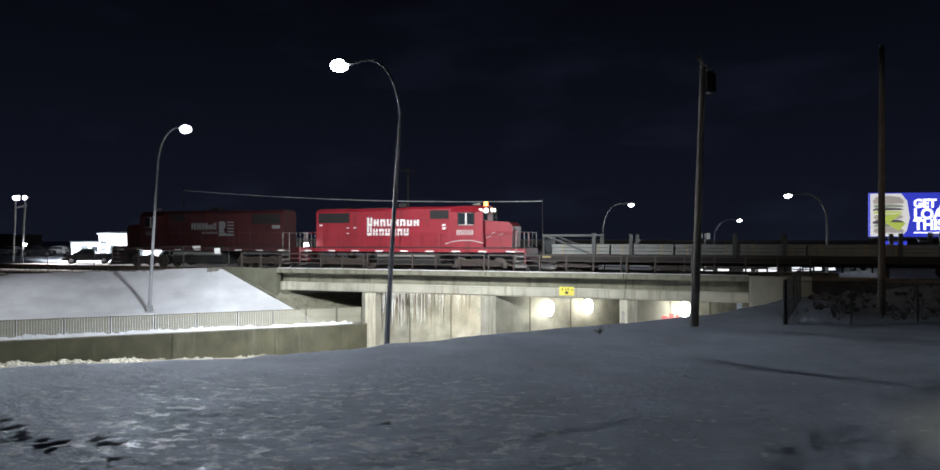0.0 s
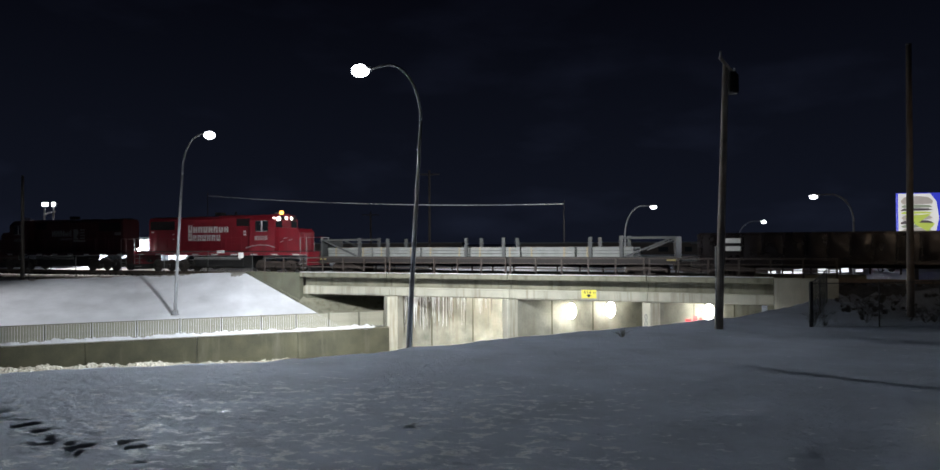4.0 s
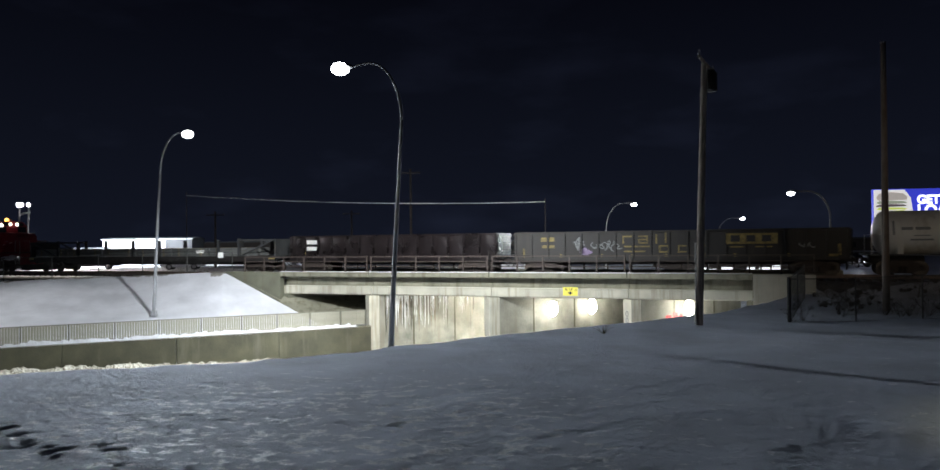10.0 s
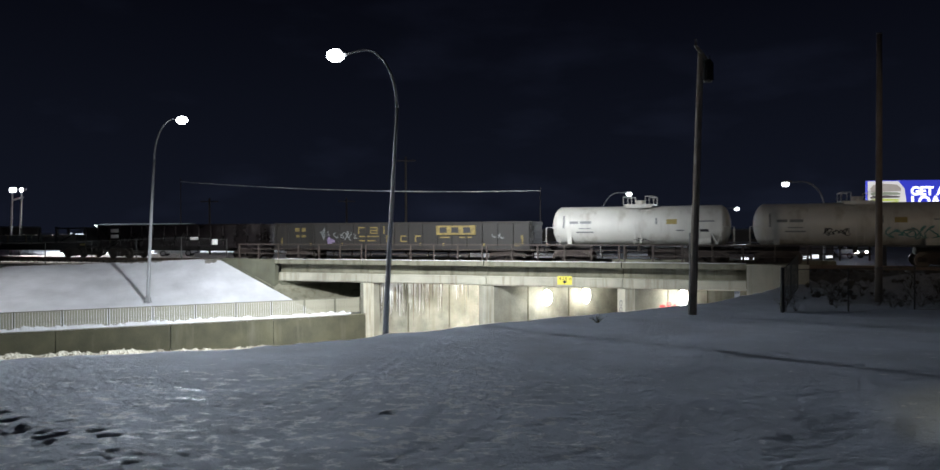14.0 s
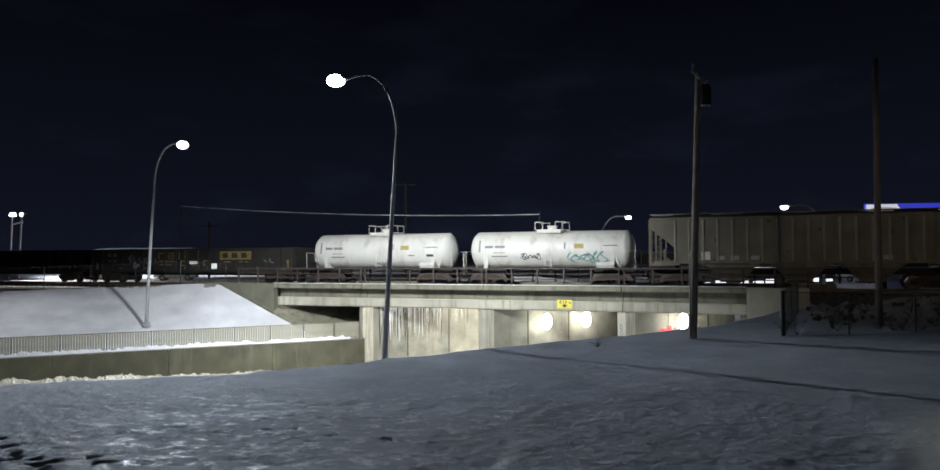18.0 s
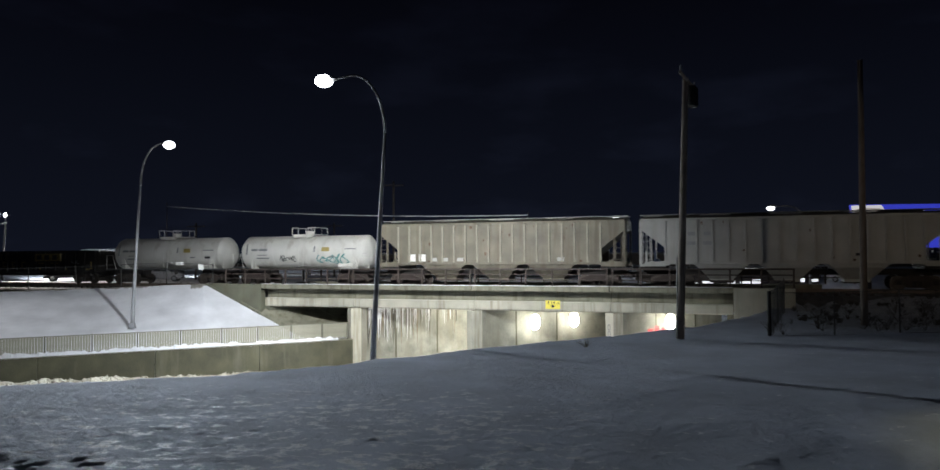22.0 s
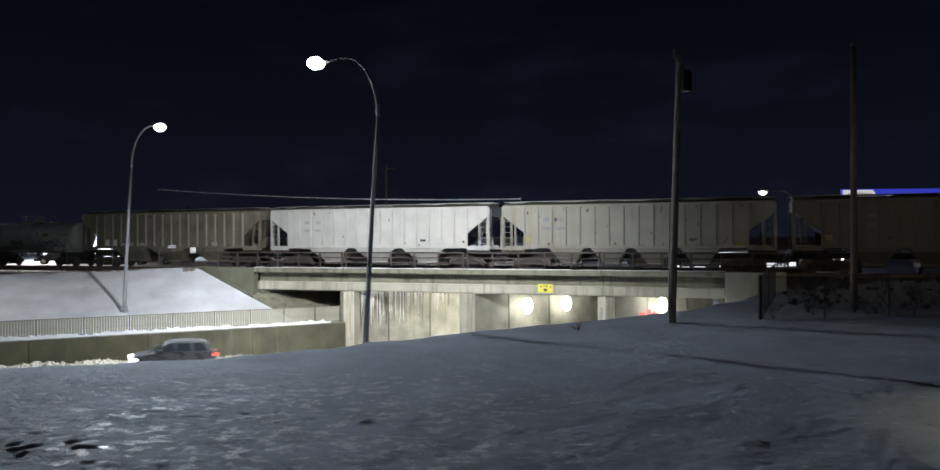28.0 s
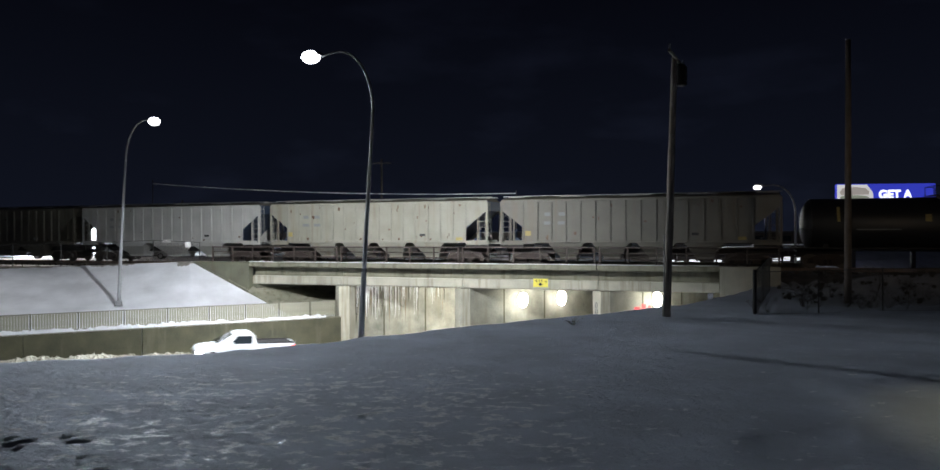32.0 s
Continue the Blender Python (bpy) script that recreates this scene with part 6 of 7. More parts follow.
# the two with w below zero are unseen, added for the first pier
for k, p, z, w in PIER_LIGHTS:
    fx = root("pier_lamp", frame_at(road(k, p, EYE + z), RK), "bright wall lamp on the concrete pier", "wall lamp", "pier lamps")
    s = -w
    part("back_plate", boxes((-0.2, 0.2, min(0, s * 0.03), max(0, s * 0.03), -0.28, 0.28), bevel=0.008), GALV_DULL, fx)
    bm = bmesh.new()
    bmesh.ops.create_uvsphere(bm, u_segments=20, v_segments=12, radius=1.0)
    # lens scaled up, so that its shape takes in the glare
    bmesh.ops.scale(bm, vec=(0.37, 0.1, 0.5), verts=bm.verts)
    gl = part("lens", bm, PIER_GLASS, fx, "glowing lens, drawn nearly as large as its glare", smooth=True, m=Matrix.Translation((0, s * 0.13, -0.06)))
    gl.visible_shadow = False
    part("hood", boxes((-0.26, 0.26, min(0, s * 0.18), max(0, s * 0.18), 0.37, 0.41), bevel=0.008), GALV_DULL, fx)


def snow_ridge(name, k0, k1, p0, p1, height, base, material, seed, label, lumps=1.0):
    """A heap of broken, ploughed snow along the road: a lumpy strip."""
    nk, npp = int((k1 - k0) / 0.07), int((p1 - p0) / 0.07) + 3
    ks, ps = np.linspace(k0, k1, nk), np.linspace(p0, p1, npp)
    K, P = np.meshgrid(ks, ps, indexing="ij")
    t = (P - p0) / (p1 - p0)
    prof = np.clip(np.sin(np.pi * t), 0, 1) ** 0.7
    n = value_noise(K * 0.9, P * 1.3, seed) * 0.35 + value_noise(K * 4.3, P * 4.7, seed + 3) * 0.28 * lumps + np.abs(value_noise(K * 9.5, P * 9.9, seed + 7)) * 0.3 * lumps
    Z = base(K) + height * prof * np.clip(0.75 + n, 0.1, 2.2) - 0.03
    X, Y = W1.x + K * RK.x + P * RP.x, W1.y + K * RK.y + P * RP.y
    verts = np.stack([X, Y, Z], -1).reshape(-1, 3)
    a = (np.arange(nk - 1)[:, None] * npp + np.arange(npp - 1)[None, :]).ravel()
    data = bpy.data.meshes.new(name)
    data.from_pydata(verts.tolist(), [], np.stack([a, a + npp, a + npp + 1, a + 1], -1).tolist())
    data.materials.append(material)
    return tagged(new(name, data), label, "snow bank", kind="stuff")


snow_ridge("snow_windrow", -46, -5.5, 0.10, 1.9, 0.31, road_level, SNOW_DIRTY, 3, "dirty ploughed snow heaped along the foot of the retaining wall", 1.5)
snow_ridge("snow_windrow", -34.0, -0.9, -0.3, 0.36, 0.25, lambda k: k * 0 + WALL_TOP + 0.03, SNOW_FRESH, 13, "white snow heaped along the foot of the walkway fence", 1.3)

# concrete paving of the slope under the bridge
def slope_point(p, n):
    # where the road-side line p crosses the track-side line n
    base = W1 + p * RP
    k = (n - (base.x * TN.x + (base.y - TY) * TN.y)) / (RK.x * TN.x + RK.y * TN.y)
    return road(k, p, float(slope_level(k, p)) + 0.05)


paving = root("slope_paving", Matrix.Translation((0, 0, 0)), "tan concrete slope paving under the bridge", "slope paving", kind="structure")
bm = bmesh.new()
rows_p = [-2.3 - 0.55 * i for i in range(8)]
for pa, pb in zip(rows_p, rows_p[1:]):
    for na, nb in ((3.42, 0.2), (0.2, -2.6), (-2.6, -5.4), (-5.4, -8.2)):
        quad = [slope_point(pa, na - 0.015), slope_point(pa, nb + 0.015), slope_point(pb + 0.02, nb + 0.015), slope_point(pb + 0.02, na - 0.015)]
        lo = [bm.verts.new(v - Vector((0, 0, 0.2))) for v in quad]
        hi = [bm.verts.new(v) for v in quad]
        for i in range(4):
            bm.faces.new((lo[i], lo[(i + 1) % 4], hi[(i + 1) % 4], hi[i]))
        bm.faces.new(hi)
part("slabs", bm, CONCRETE, paving)

# sprayed figures on the third pier's end and red patches on its flank
end = trk(10.95, 2.75, 0)
spray = root("spray_paint", frame_at(Vector((end.x, end.y, EYE - 5.0)), RK), "grey and red spray paint on the concrete pier", "graffiti")
for z in (0.55, 0.15):
    bm = bmesh.new()
    for i in range(12):
        a0, a1 = 6.28 * i / 12, 6.28 * (i + 1) / 12
        tube(bm, [(-0.125, 0.12 * math.sin(a0), z + 0.16 * math.cos(a0)), (-0.125, 0.12 * math.sin(a1), z + 0.16 * math.cos(a1))], 0.03, 5)
    part("loop", bm, MARK_GREY, spray)
RED_SPRAY = mat("red_spray", (0.55, 0.03, 0.03), 0.6, var=0.3, scale=4, bump=0.0)
for x, w, h, z in ((2.45, 0.42, 0.75, -0.1), (3.0, 0.34, 0.95, -0.15), (3.5, 0.2, 0.6, 0.1)):
    part("red_patch", boxes((x, x + w, -0.375, -0.365, z - 0.3, z - 0.3 + h)), RED_SPRAY, spray)

# icicles and lime runs on the first pier: pale and dark streaks
first = trk(-6.62, 2.75, 0)
streaks = root("lime_runs", frame_at(Vector((first.x, first.y, SOFFIT)), RK), "icicles and white lime runs down the stained pier", "icicles")
ICE = mat("ice_and_lime", (0.72, 0.72, 0.70), 0.3, var=0.15, scale=6, bump=0.1)
SEEP = mat("damp_rust_stain", (0.20, 0.165, 0.11), 0.8, var=0.5, scale=3, bump=0.05)
RUST = mat("dark_seep_stain", (0.085, 0.078, 0.058), 0.8, var=0.5, scale=3, bump=0.05)
rng = random.Random(31)
clumps = [(1.3 + rng.random() * 6.2, 0.12 + rng.random() * 0.45) for i in range(13)]
for i in range(170):
    c, spread = clumps[rng.randrange(13)]
    x = min(7.8, max(0.75, rng.gauss(c, spread)))
    ln = 0.15 + rng.random() ** 2.6 * 2.3
    w = 0.010 + rng.random() ** 2 * 0.036
    y = -0.385
    part("icicle", tubes((((x, y, -0.02), (x + rng.uniform(-0.02, 0.02), y, -ln * 0.5), (x + rng.uniform(-0.06, 0.06), y, -ln)), [w, w * 0.7, 0.005]), seg=5), ICE, streaks)
for i in range(120):
    c, spread = clumps[rng.randrange(13)]
    x = min(8.4, max(0.7, rng.gauss(c, spread * 1.5)))
    ln = 0.25 + rng.random() ** 2.4 * 2.9
    w = 0.014 + rng.random() ** 3 * 0.12
    part("seep_stain", prism_of([(x - w, -0.02), (x + w, -0.02), (x + w * 0.7 + rng.uniform(-0.05, 0.05), -ln * 0.6), (x + rng.uniform(-0.05, 0.05), -ln), (x - w * 0.8, -ln * 0.5)], -0.366 - 0.00003 * i, -0.362), (RUST, SEEP)[i % 3 == 0], streaks)


# ---------------------------------------------------------------- road vehicles
CAR_WHITE = mat("white_car_paint", (0.72, 0.73, 0.74), 0.25, var=0.06, scale=2, bump=0.0, dirt=(0.4, 0.37, 0.33), dirt_amount=0.15)
CAR_GREY = mat("dark_grey_car_paint", (0.045, 0.047, 0.052), 0.25, 0.3, var=0.08, scale=2, bump=0.0)
CAR_SILVER = mat("slate_grey_car_paint", (0.055, 0.057, 0.062), 0.3, 0.3, var=0.08, scale=2, bump=0.0)
TYRE = mat("tyre_rubber", (0.02, 0.02, 0.02), 0.85, var=0.3)
RIM = mat("alloy_rim", (0.5, 0.5, 0.52), 0.3, 0.9, var=0.1)
CAR_HEAD = glow("car_headlamp", (1.0, 0.97, 0.92), 25.0)
CAR_TAIL = glow("car_tail_lamp", (1.0, 0.05, 0.03), 7.0)
CAR_LAMP_OFF = mat("unlit_car_lamp", (0.55, 0.56, 0.58), 0.2, var=0.05, bump=0.0)
CAR_TAIL_OFF = mat("unlit_tail_lamp", (0.25, 0.01, 0.01), 0.25, var=0.05, bump=0.0)
CAR_WHEELS = []


def road_vehicle(kind, name, paint, label, lit=True, group="vehicles on the road"):
    """A car with its nose along +x: body, glazed cabin, lamps and wheels."""
    car = root(name, Matrix.Identity(4), label, "car" if kind != "pickup" else "pickup truck", group)
    if kind == "pickup":
        low = [(-2.8, 0.5), (-2.8, 1.12), (0.15, 1.12), (1.25, 1.14), (2.55, 1.02), (2.78, 0.85), (2.78, 0.45), (2.3, 0.38), (-2.6, 0.38)]
        cab = [(-0.62, 1.10), (-0.5, 1.62), (-0.3, 1.80), (0.4, 1.80), (0.62, 1.73), (1.72, 1.12)]
        wheels, r = (1.85, -1.65), 0.38
    else:
        low = [(-2.25, 0.55), (-2.25, 1.02), (-2.05, 1.08), (1.05, 1.05), (1.95, 0.93), (2.22, 0.75), (2.25, 0.42), (1.9, 0.32), (-1.9, 0.32)]
        cab = [(-2.1, 1.06), (-1.85, 1.5), (-1.6, 1.66), (-0.4, 1.70), (0.25, 1.62), (1.1, 1.05)]
        wheels, r = (1.38, -1.35), 0.34
    bm = prism_of(low, -0.9, 0.9)
    bmesh.ops.bevel(bm, geom=[e for e in bm.edges], offset=0.06, segments=2, affect="EDGES", clamp_overlap=True)
    part("body", bm, paint, car, smooth=False)
    bm = bmesh.new()
    mid = sum(p[0] for p in cab) / len(cab)
    rings = []
    for y, k in ((-0.86, 1.0), (0.86, 1.0)):
        rings.append([bm.verts.new((p[0], y * (1.0 - 0.2 * (p[1] - 1.05) / 0.7), p[1])) for p in cab])
    n = len(cab)
    for i in range(n):
        bm.faces.new((rings[0][i], rings[0][(i + 1) % n], rings[1][(i + 1) % n], rings[1][i]))
    bm.faces.new(rings[0][::-1])
    bm.faces.new(rings[1])
    bmesh.ops.bevel(bm, geom=[e for e in bm.edges], offset=0.05, segments=2, affect="EDGES", clamp_overlap=True)
    cabin = part("cabin", bm, paint, car)

    def pane(name, quad, off):
        b = bmesh.new()
        lo = [b.verts.new(Vector(q)) for q in quad]
        hi = [b.verts.new(Vector(q) + Vector(off)) for q in quad]
        for i in range(4):
            b.faces.new((lo[i], lo[(i + 1) % 4], hi[(i + 1) % 4], hi[i]))
        b.faces.new(lo[::-1])
        b.faces.new(hi)
        part(name, b, CAB_GLASS, cabin, "dark glass")

    def side_y(z):
        return 0.86 * (1.0 - 0.2 * (z - 1.05) / 0.7)
    spans = ((-0.35, 0.9),) if kind == "pickup" else ((-1.75, -0.95), (-0.85, -0.05), (0.02, 0.75))
    for s in (-1, 1):
        for a, b in spans:
            z0, z1 = 1.14, 1.58
            tb = b - (0.42 if b > 0.6 else 0.0)
            ta = a + (0.28 if a < -1.5 else 0.0)
            pane("side_window", [(a, s * side_y(z0), z0), (b, s * side_y(z0), z0), (tb, s * side_y(z1), z1), (ta, s * side_y(z1), z1)], (0, s * 0.012, 0))
    f0, f1 = cab[-1], cab[-2]
    pane("windscreen", [(f0[0] - 0.06, -0.72, f0[1] + 0.06), (f0[0] - 0.06, 0.72, f0[1] + 0.06), (f1[0] + 0.1, 0.6, f1[1] - 0.07), (f1[0] + 0.1, -0.6, f1[1] - 0.07)], (0.02, 0, 0.02))
    if kind == "pickup":
        part("bed_rim", boxes((-2.78, -0.66, -0.9, -0.8, 1.12, 1.2), (-2.78, -0.66, 0.8, 0.9, 1.12, 1.2), bevel=0.02), BLACK, car)
        part("tailgate", boxes((-2.82, -2.76, -0.8, 0.8, 0.7, 1.18), bevel=0.02), paint, car)
        part("bed_floor", boxes((-2.74, -0.7, -0.78, 0.78, 1.125, 1.13)), BLACK, car)
    nose, tail = low[5][0] if kind != "pickup" else 2.72, low[0][0]
    for s in (-1, 1):
        part("headlamp", boxes((nose - 0.3, nose + 0.05, s * 0.76 - 0.2, s * 0.76 + 0.16, 0.64, 0.80), bevel=0.03), CAR_HEAD if lit else CAR_LAMP_OFF, car, "lit headlamp" if lit else "")
        part("tail_lamp", boxes((tail - 0.03, tail + 0.22, s * 0.74 - 0.13, s * 0.74 + 0.17, 0.84, 0.98), bevel=0.02), CAR_TAIL if lit else CAR_TAIL_OFF, car, "glowing red tail lamp" if lit else "")
        part("mirror", boxes((0.72, 0.9, s * 0.98 - 0.1, s * 0.98 + 0.1, 1.1, 1.26), bevel=0.03), paint, car)
    part("grille", boxes((nose - 0.02, nose + 0.075, -0.42, 0.42, 0.52, 0.72), bevel=0.01), BLACK, car)
    part("bumper", boxes((nose - 0.1, nose + 0.1, -0.85, 0.85, 0.34, 0.5), (tail - 0.08, tail + 0.1, -0.85, 0.85, 0.4, 0.58), bevel=0.03), BLACK, car)
    for x in wheels:
        for s in (-1, 1):
            bm = tube(bmesh.new(), [(0, -0.11, 0), (0, -0.09, 0), (0, 0.09, 0), (0, 0.11, 0)], [r * 0.93, r, r, r * 0.93], 20)
            tyre = part("wheel", bm, TYRE, car, m=Matrix.Translation((x, s * 0.8, r)))
            bm = tube(bmesh.new(), [(0, s * 0.1, 0), (0, s * 0.122, 0)], r * 0.2, 10)
            for i in range(5):
                a = 6.283 * i / 5
                tube(bm, [(0, s * 0.115, 0), (r * 0.62 * math.cos(a), s * 0.115, r * 0.62 * math.sin(a))], 0.03, 5)
            tube(bm, [(0, s * 0.10, 0), (0, s * 0.118, 0)], r * 0.64, 16)
            part("rim", bm, RIM, tyre)
            if lit:
                CAR_WHEELS.append((car, tyre, x, s * 0.8, r))
    return car


suv_white = road_vehicle("suv", "suv", CAR_WHITE, "white car with glowing tail lamps on the sunken road")
suv_dark = road_vehicle("suv", "suv", CAR_SILVER, "dark grey car with lit headlamps on the sunken road")
pickup = road_vehicle("pickup", "pickup_truck", CAR_WHITE, "white pickup truck with an open bed on the sunken road", True)
# seconds at which each passes the bridge's edge, and metres a second
suv_last = road_vehicle("suv", "suv", CAR_GREY, "dark car coming along the road beyond the bridge")
# seconds and metres before the bridge's edge; they gather speed after the crossing
DRIVES = ((suv_white, ((0, 47), (8, 44), (11, 29.4), (14.4, 6.4), (16.5, -20.2), (18.5, -48), (32, -250))),
          (suv_dark, ((0, 60), (22, 55), (25, 32), (27.5, -3.0), (28.2, -14.05), (30, -43), (32, -75))),
          (pickup, ((0, 75), (20, 62), (24, 48), (27.5, 29.3), (31.2, 3.3), (32, -6.7))),
          (suv_last, ((0, 92), (24, 75), (27.5, 52), (30, 33.0), (32, 21.0))))


def along(knots, t):
    """Smooth way through the knots, with no overshoot."""
    ts, ks = [a for a, b in knots], [b for a, b in knots]
    n = len(ts)
    d = [(ks[i + 1] - ks[i]) / (ts[i + 1] - ts[i]) for i in range(n - 1)]
    m = [d[0]] + [2 * d[i - 1] * d[i] / (d[i - 1] + d[i]) if d[i - 1] * d[i] > 0 else 0.0 for i in range(1, n - 1)] + [d[-1]]
    i = max(0, min(n - 2, sum(1 for v in ts if v <= t) - 1))
    h = ts[i + 1] - ts[i]
    s = (t - ts[i]) / h
    return (2 * s ** 3 - 3 * s ** 2 + 1) * ks[i] + (s ** 3 - 2 * s ** 2 + s) * h * m[i] + (-2 * s ** 3 + 3 * s ** 2) * ks[i + 1] + (s ** 3 - s ** 2) * h * m[i + 1]

# parked vehicles in the yards, far beyond the track
for kind, px, dist, turn, paint, label in (("suv", 300, 84.0, 8, CAR_WHITE, "parked white van in the lit yard"), ("suv", 92, 135.0, 185, CAR_WHITE, "parked white car in the floodlit yard"), ("suv", 14, 132.0, 170, CAR_WHITE, "parked pale car beside the floodlight poles"), ("pickup", 62, 128.0, 15, CAR_GREY, "parked dark pickup in the floodlit yard"), ("pickup", 150, 88.0, 200, CAR_GREY, "dark pickup parked before the white building"), ("suv", 1413, 82.0, -66, CAR_WHITE, "pale car with lit headlamps beyond the railway"), ("suv", 1368, 82.0, 200, CAR_WHITE, "parked car beyond the railway bank")):
    v = road_vehicle(kind, "parked_car", paint, label, "lit" in label.split("with")[-1].split()[:1], "parked vehicles")
    X = (px - 784) / 1223 * dist
    k, p = kp(X, dist)
    v.matrix_basis = Matrix.Translation((X, dist, float(ground_height(np.array([k]), np.array([p]))[0]) + 0.01)) @ Matrix.Rotation(radians(turn), 4, "Z")

# ---------------------------------------------------------------- far yard
SIDING = mat("white_metal_siding", (0.74, 0.75, 0.76), 0.5, var=0.1, scale=0.6, fine=8, bump=0.1)
ROOF_DARK = mat("dark_metal_roof", (0.08, 0.09, 0.10), 0.6, var=0.2, scale=1.0)
YARD_Z = EYE - 2.85


def place_px(px, dist, z):
    return Vector(((px - 784) / 1223 * dist, dist, z))


shed = root("white_shed", frame_at(place_px(165, 108, YARD_Z), (1.0, 0.16, 0)), "low white metal-sided shed, floodlit, with a grey end bay", "building")
# grey siding stands in for the shed's end, which gets less light
SIDING_GREY = mat("grey_metal_siding", (0.085, 0.088, 0.095), 0.5, var=0.1, scale=0.6, fine=8, bump=0.1)
part("wall", boxes((0, 8.9, 0, 9.0, 0, 3.7)), SIDING, shed)
part("grey_wall", boxes((8.9, 12.4, 0.02, 9.0, 0, 3.7)), SIDING_GREY, shed, "grey bay standing in for the shed's dim end")
part("end_wall", prism_of([(-0.05, 0), (9.05, 0), (9.05, 3.7), (4.5, 3.92), (-0.05, 3.7)], 12.4, 12.6, "x"), SIDING_GREY, shed)
part("roof", prism_of([(-0.25, 3.7), (4.5, 3.95), (9.25, 3.7), (9.25, 3.8), (4.5, 4.07), (-0.25, 3.8)], -0.2, 12.8, "x"), ROOF_DARK, shed)
part("eave_trim", boxes((-0.2, 12.8, -0.29, -0.25, 3.68, 3.8)), SIDING, shed)
for i in range(1, 12):
    part("siding_rib", boxes((i * 0.74, i * 0.74 + 0.05, -0.03, 0.0, 0.05, 3.65)), SIDING, shed)
for x in (0.4, 8.85, 12.2):
    part("post", boxes((x, x + 0.14, -0.08, 0.0, 0, 3.68), bevel=0.01), ROOF_DARK, shed)
for x in (1.5, 5.2):
    part("door", boxes((x, x + 0.95, -0.06, 0.0, 0, 2.1), bevel=0.01), ROOF_DARK, shed)
    part("overhead_door", boxes((x + 1.2, x + 3.4, -0.05, 0.0, 0, 2.8), bevel=0.01), SIDING, shed)
annex = root("white_annex", frame_at(place_px(119, 106, YARD_Z), (1.0, 0.05, 0)), "low white floodlit annex beside the shed", "building")
part("wall", boxes((0, 4.1, 0, 5, 0, 2.45)), SIDING, annex)
part("roof", boxes((-0.15, 4.2, -0.2, 5.2, 2.45, 2.6)), ROOF_DARK, annex)
part("door", boxes((1.4, 2.4, -0.05, 0, 0, 2.05)), ROOF_DARK, annex)
part("window", boxes((2.9, 3.7, -0.04, 0, 1.0, 1.9)), CAB_GLASS, annex)
FLOOD = glow("floodlight_lens", (0.97, 0.98, 1.0), 40.0)
for px, lean in ((25, 0.35), (40, 0.4)):
    fl = root("floodlight_pole", Matrix.Translation(place_px(px - 3, 90, YARD_Z)), "tall steel floodlight pole in the yard, lit", "floodlight", "floodlight poles")
    part("pole", tubes((((0, 0, 0), (lean, 0, 8.3)), [0.13, 0.09]), seg=10), GALV, fl)
    part("lamp_bar", boxes((lean - 0.5, lean + 0.5, -0.06, 0.06, 8.0, 8.12)), GALV, fl)
    for x in ((-0.1, 0.3) if lean < 0.38 else (0.0,)):
        hd = part("lamp_head", boxes((lean + x - 0.2, lean + x + 0.2, -0.14, 0.14, 7.75, 8.25), bevel=0.03), GALV, fl)
        part("lens", boxes((lean + x - 0.16, lean + x + 0.16, -0.17, -0.145, 7.8, 8.2)), FLOOD, hd, "glaring white lens").visible_shadow = False
part("yard_lamp", boxes((0.3, 0.6, -0.2, -0.05, 2.1, 2.4)), FLOOD, fl)
link = root("cross_beam", Matrix.Translation(place_px(24, 90, YARD_Z + 6.75)), "steel beam between two floodlight poles", "beam")
part("beam", tubes((((0.1, 0, 0), (1.5, 0, 0.35)), 0.1), seg=8), GALV, link)
# dark low buildings that close the view
DARK_WALL = mat("dark_brick_wall", (0.06, 0.05, 0.045), 0.85, var=0.3, scale=0.6)
for px, dist, w, h, d in ((-150, 150, 40, 4.5, 12), (330, 190, 36, 4.0, 14), (560, 210, 60, 3.6, 16), (1010, 170, 50, 3.4, 14), (1330, 150, 46, 3.2, 12), (1700, 130, 40, 4.0, 12)):
    far = root("far_building", frame_at(place_px(px, dist, EYE - 3.3), (1, 0, 0)), "low dark building far beyond the railway", "building", "far buildings")
    part("wall", boxes((-w / 2, w / 2, 0, d, 0, h - 0.3)), DARK_WALL, far)
    part("roof", boxes((-w / 2 - 0.2, w / 2 + 0.2, -0.2, d + 0.2, h - 0.3, h)), ROOF_DARK, far)
    for i in range(int(w / 6)):
        part("window", boxes((-w / 2 + 2 + i * 6, -w / 2 + 4.2 + i * 6, -0.03, 0.0, 1.1, 2.2)), CAB_GLASS, far)
# lit shop front beyond the track, seen under the passing cars
SHOP = glow("lit_window", (0.92, 0.95, 1.0), 1.1)
shop = root("lit_shop_front", frame_at(place_px(1285, 75, EYE - 3.7), RK), "low shop with a row of lit windows beyond the railway", "building")
part("wall", boxes((-10.5, 9.5, 0.02, 6, -1.2, 1.75)), DARK_WALL, shop)
part("roof", boxes((-10.7, 9.7, -0.3, 6.2, 1.75, 1.9)), ROOF_DARK, shop)
for i in range(12):
    if i in (3, 7):
        continue
    part("window", boxes((-10.2 + i * 1.65, -8.85 + i * 1.65 - 0.4 * (i % 3 == 1), -0.02, 0.02, 0.45, 0.85 - 0.14 * (i % 2))), SHOP, shop, "lit window")

# ---------------------------------------------------------------- billboard
BB = 62.0
bb_w = 162 / 1223 * BB
bb = root("billboard", frame_at(place_px(1451, BB, EYE + 0.25), (1.0, -0.10, 0)), "lit blue billboard with white words and a stacked sandwich picture", "billboard")


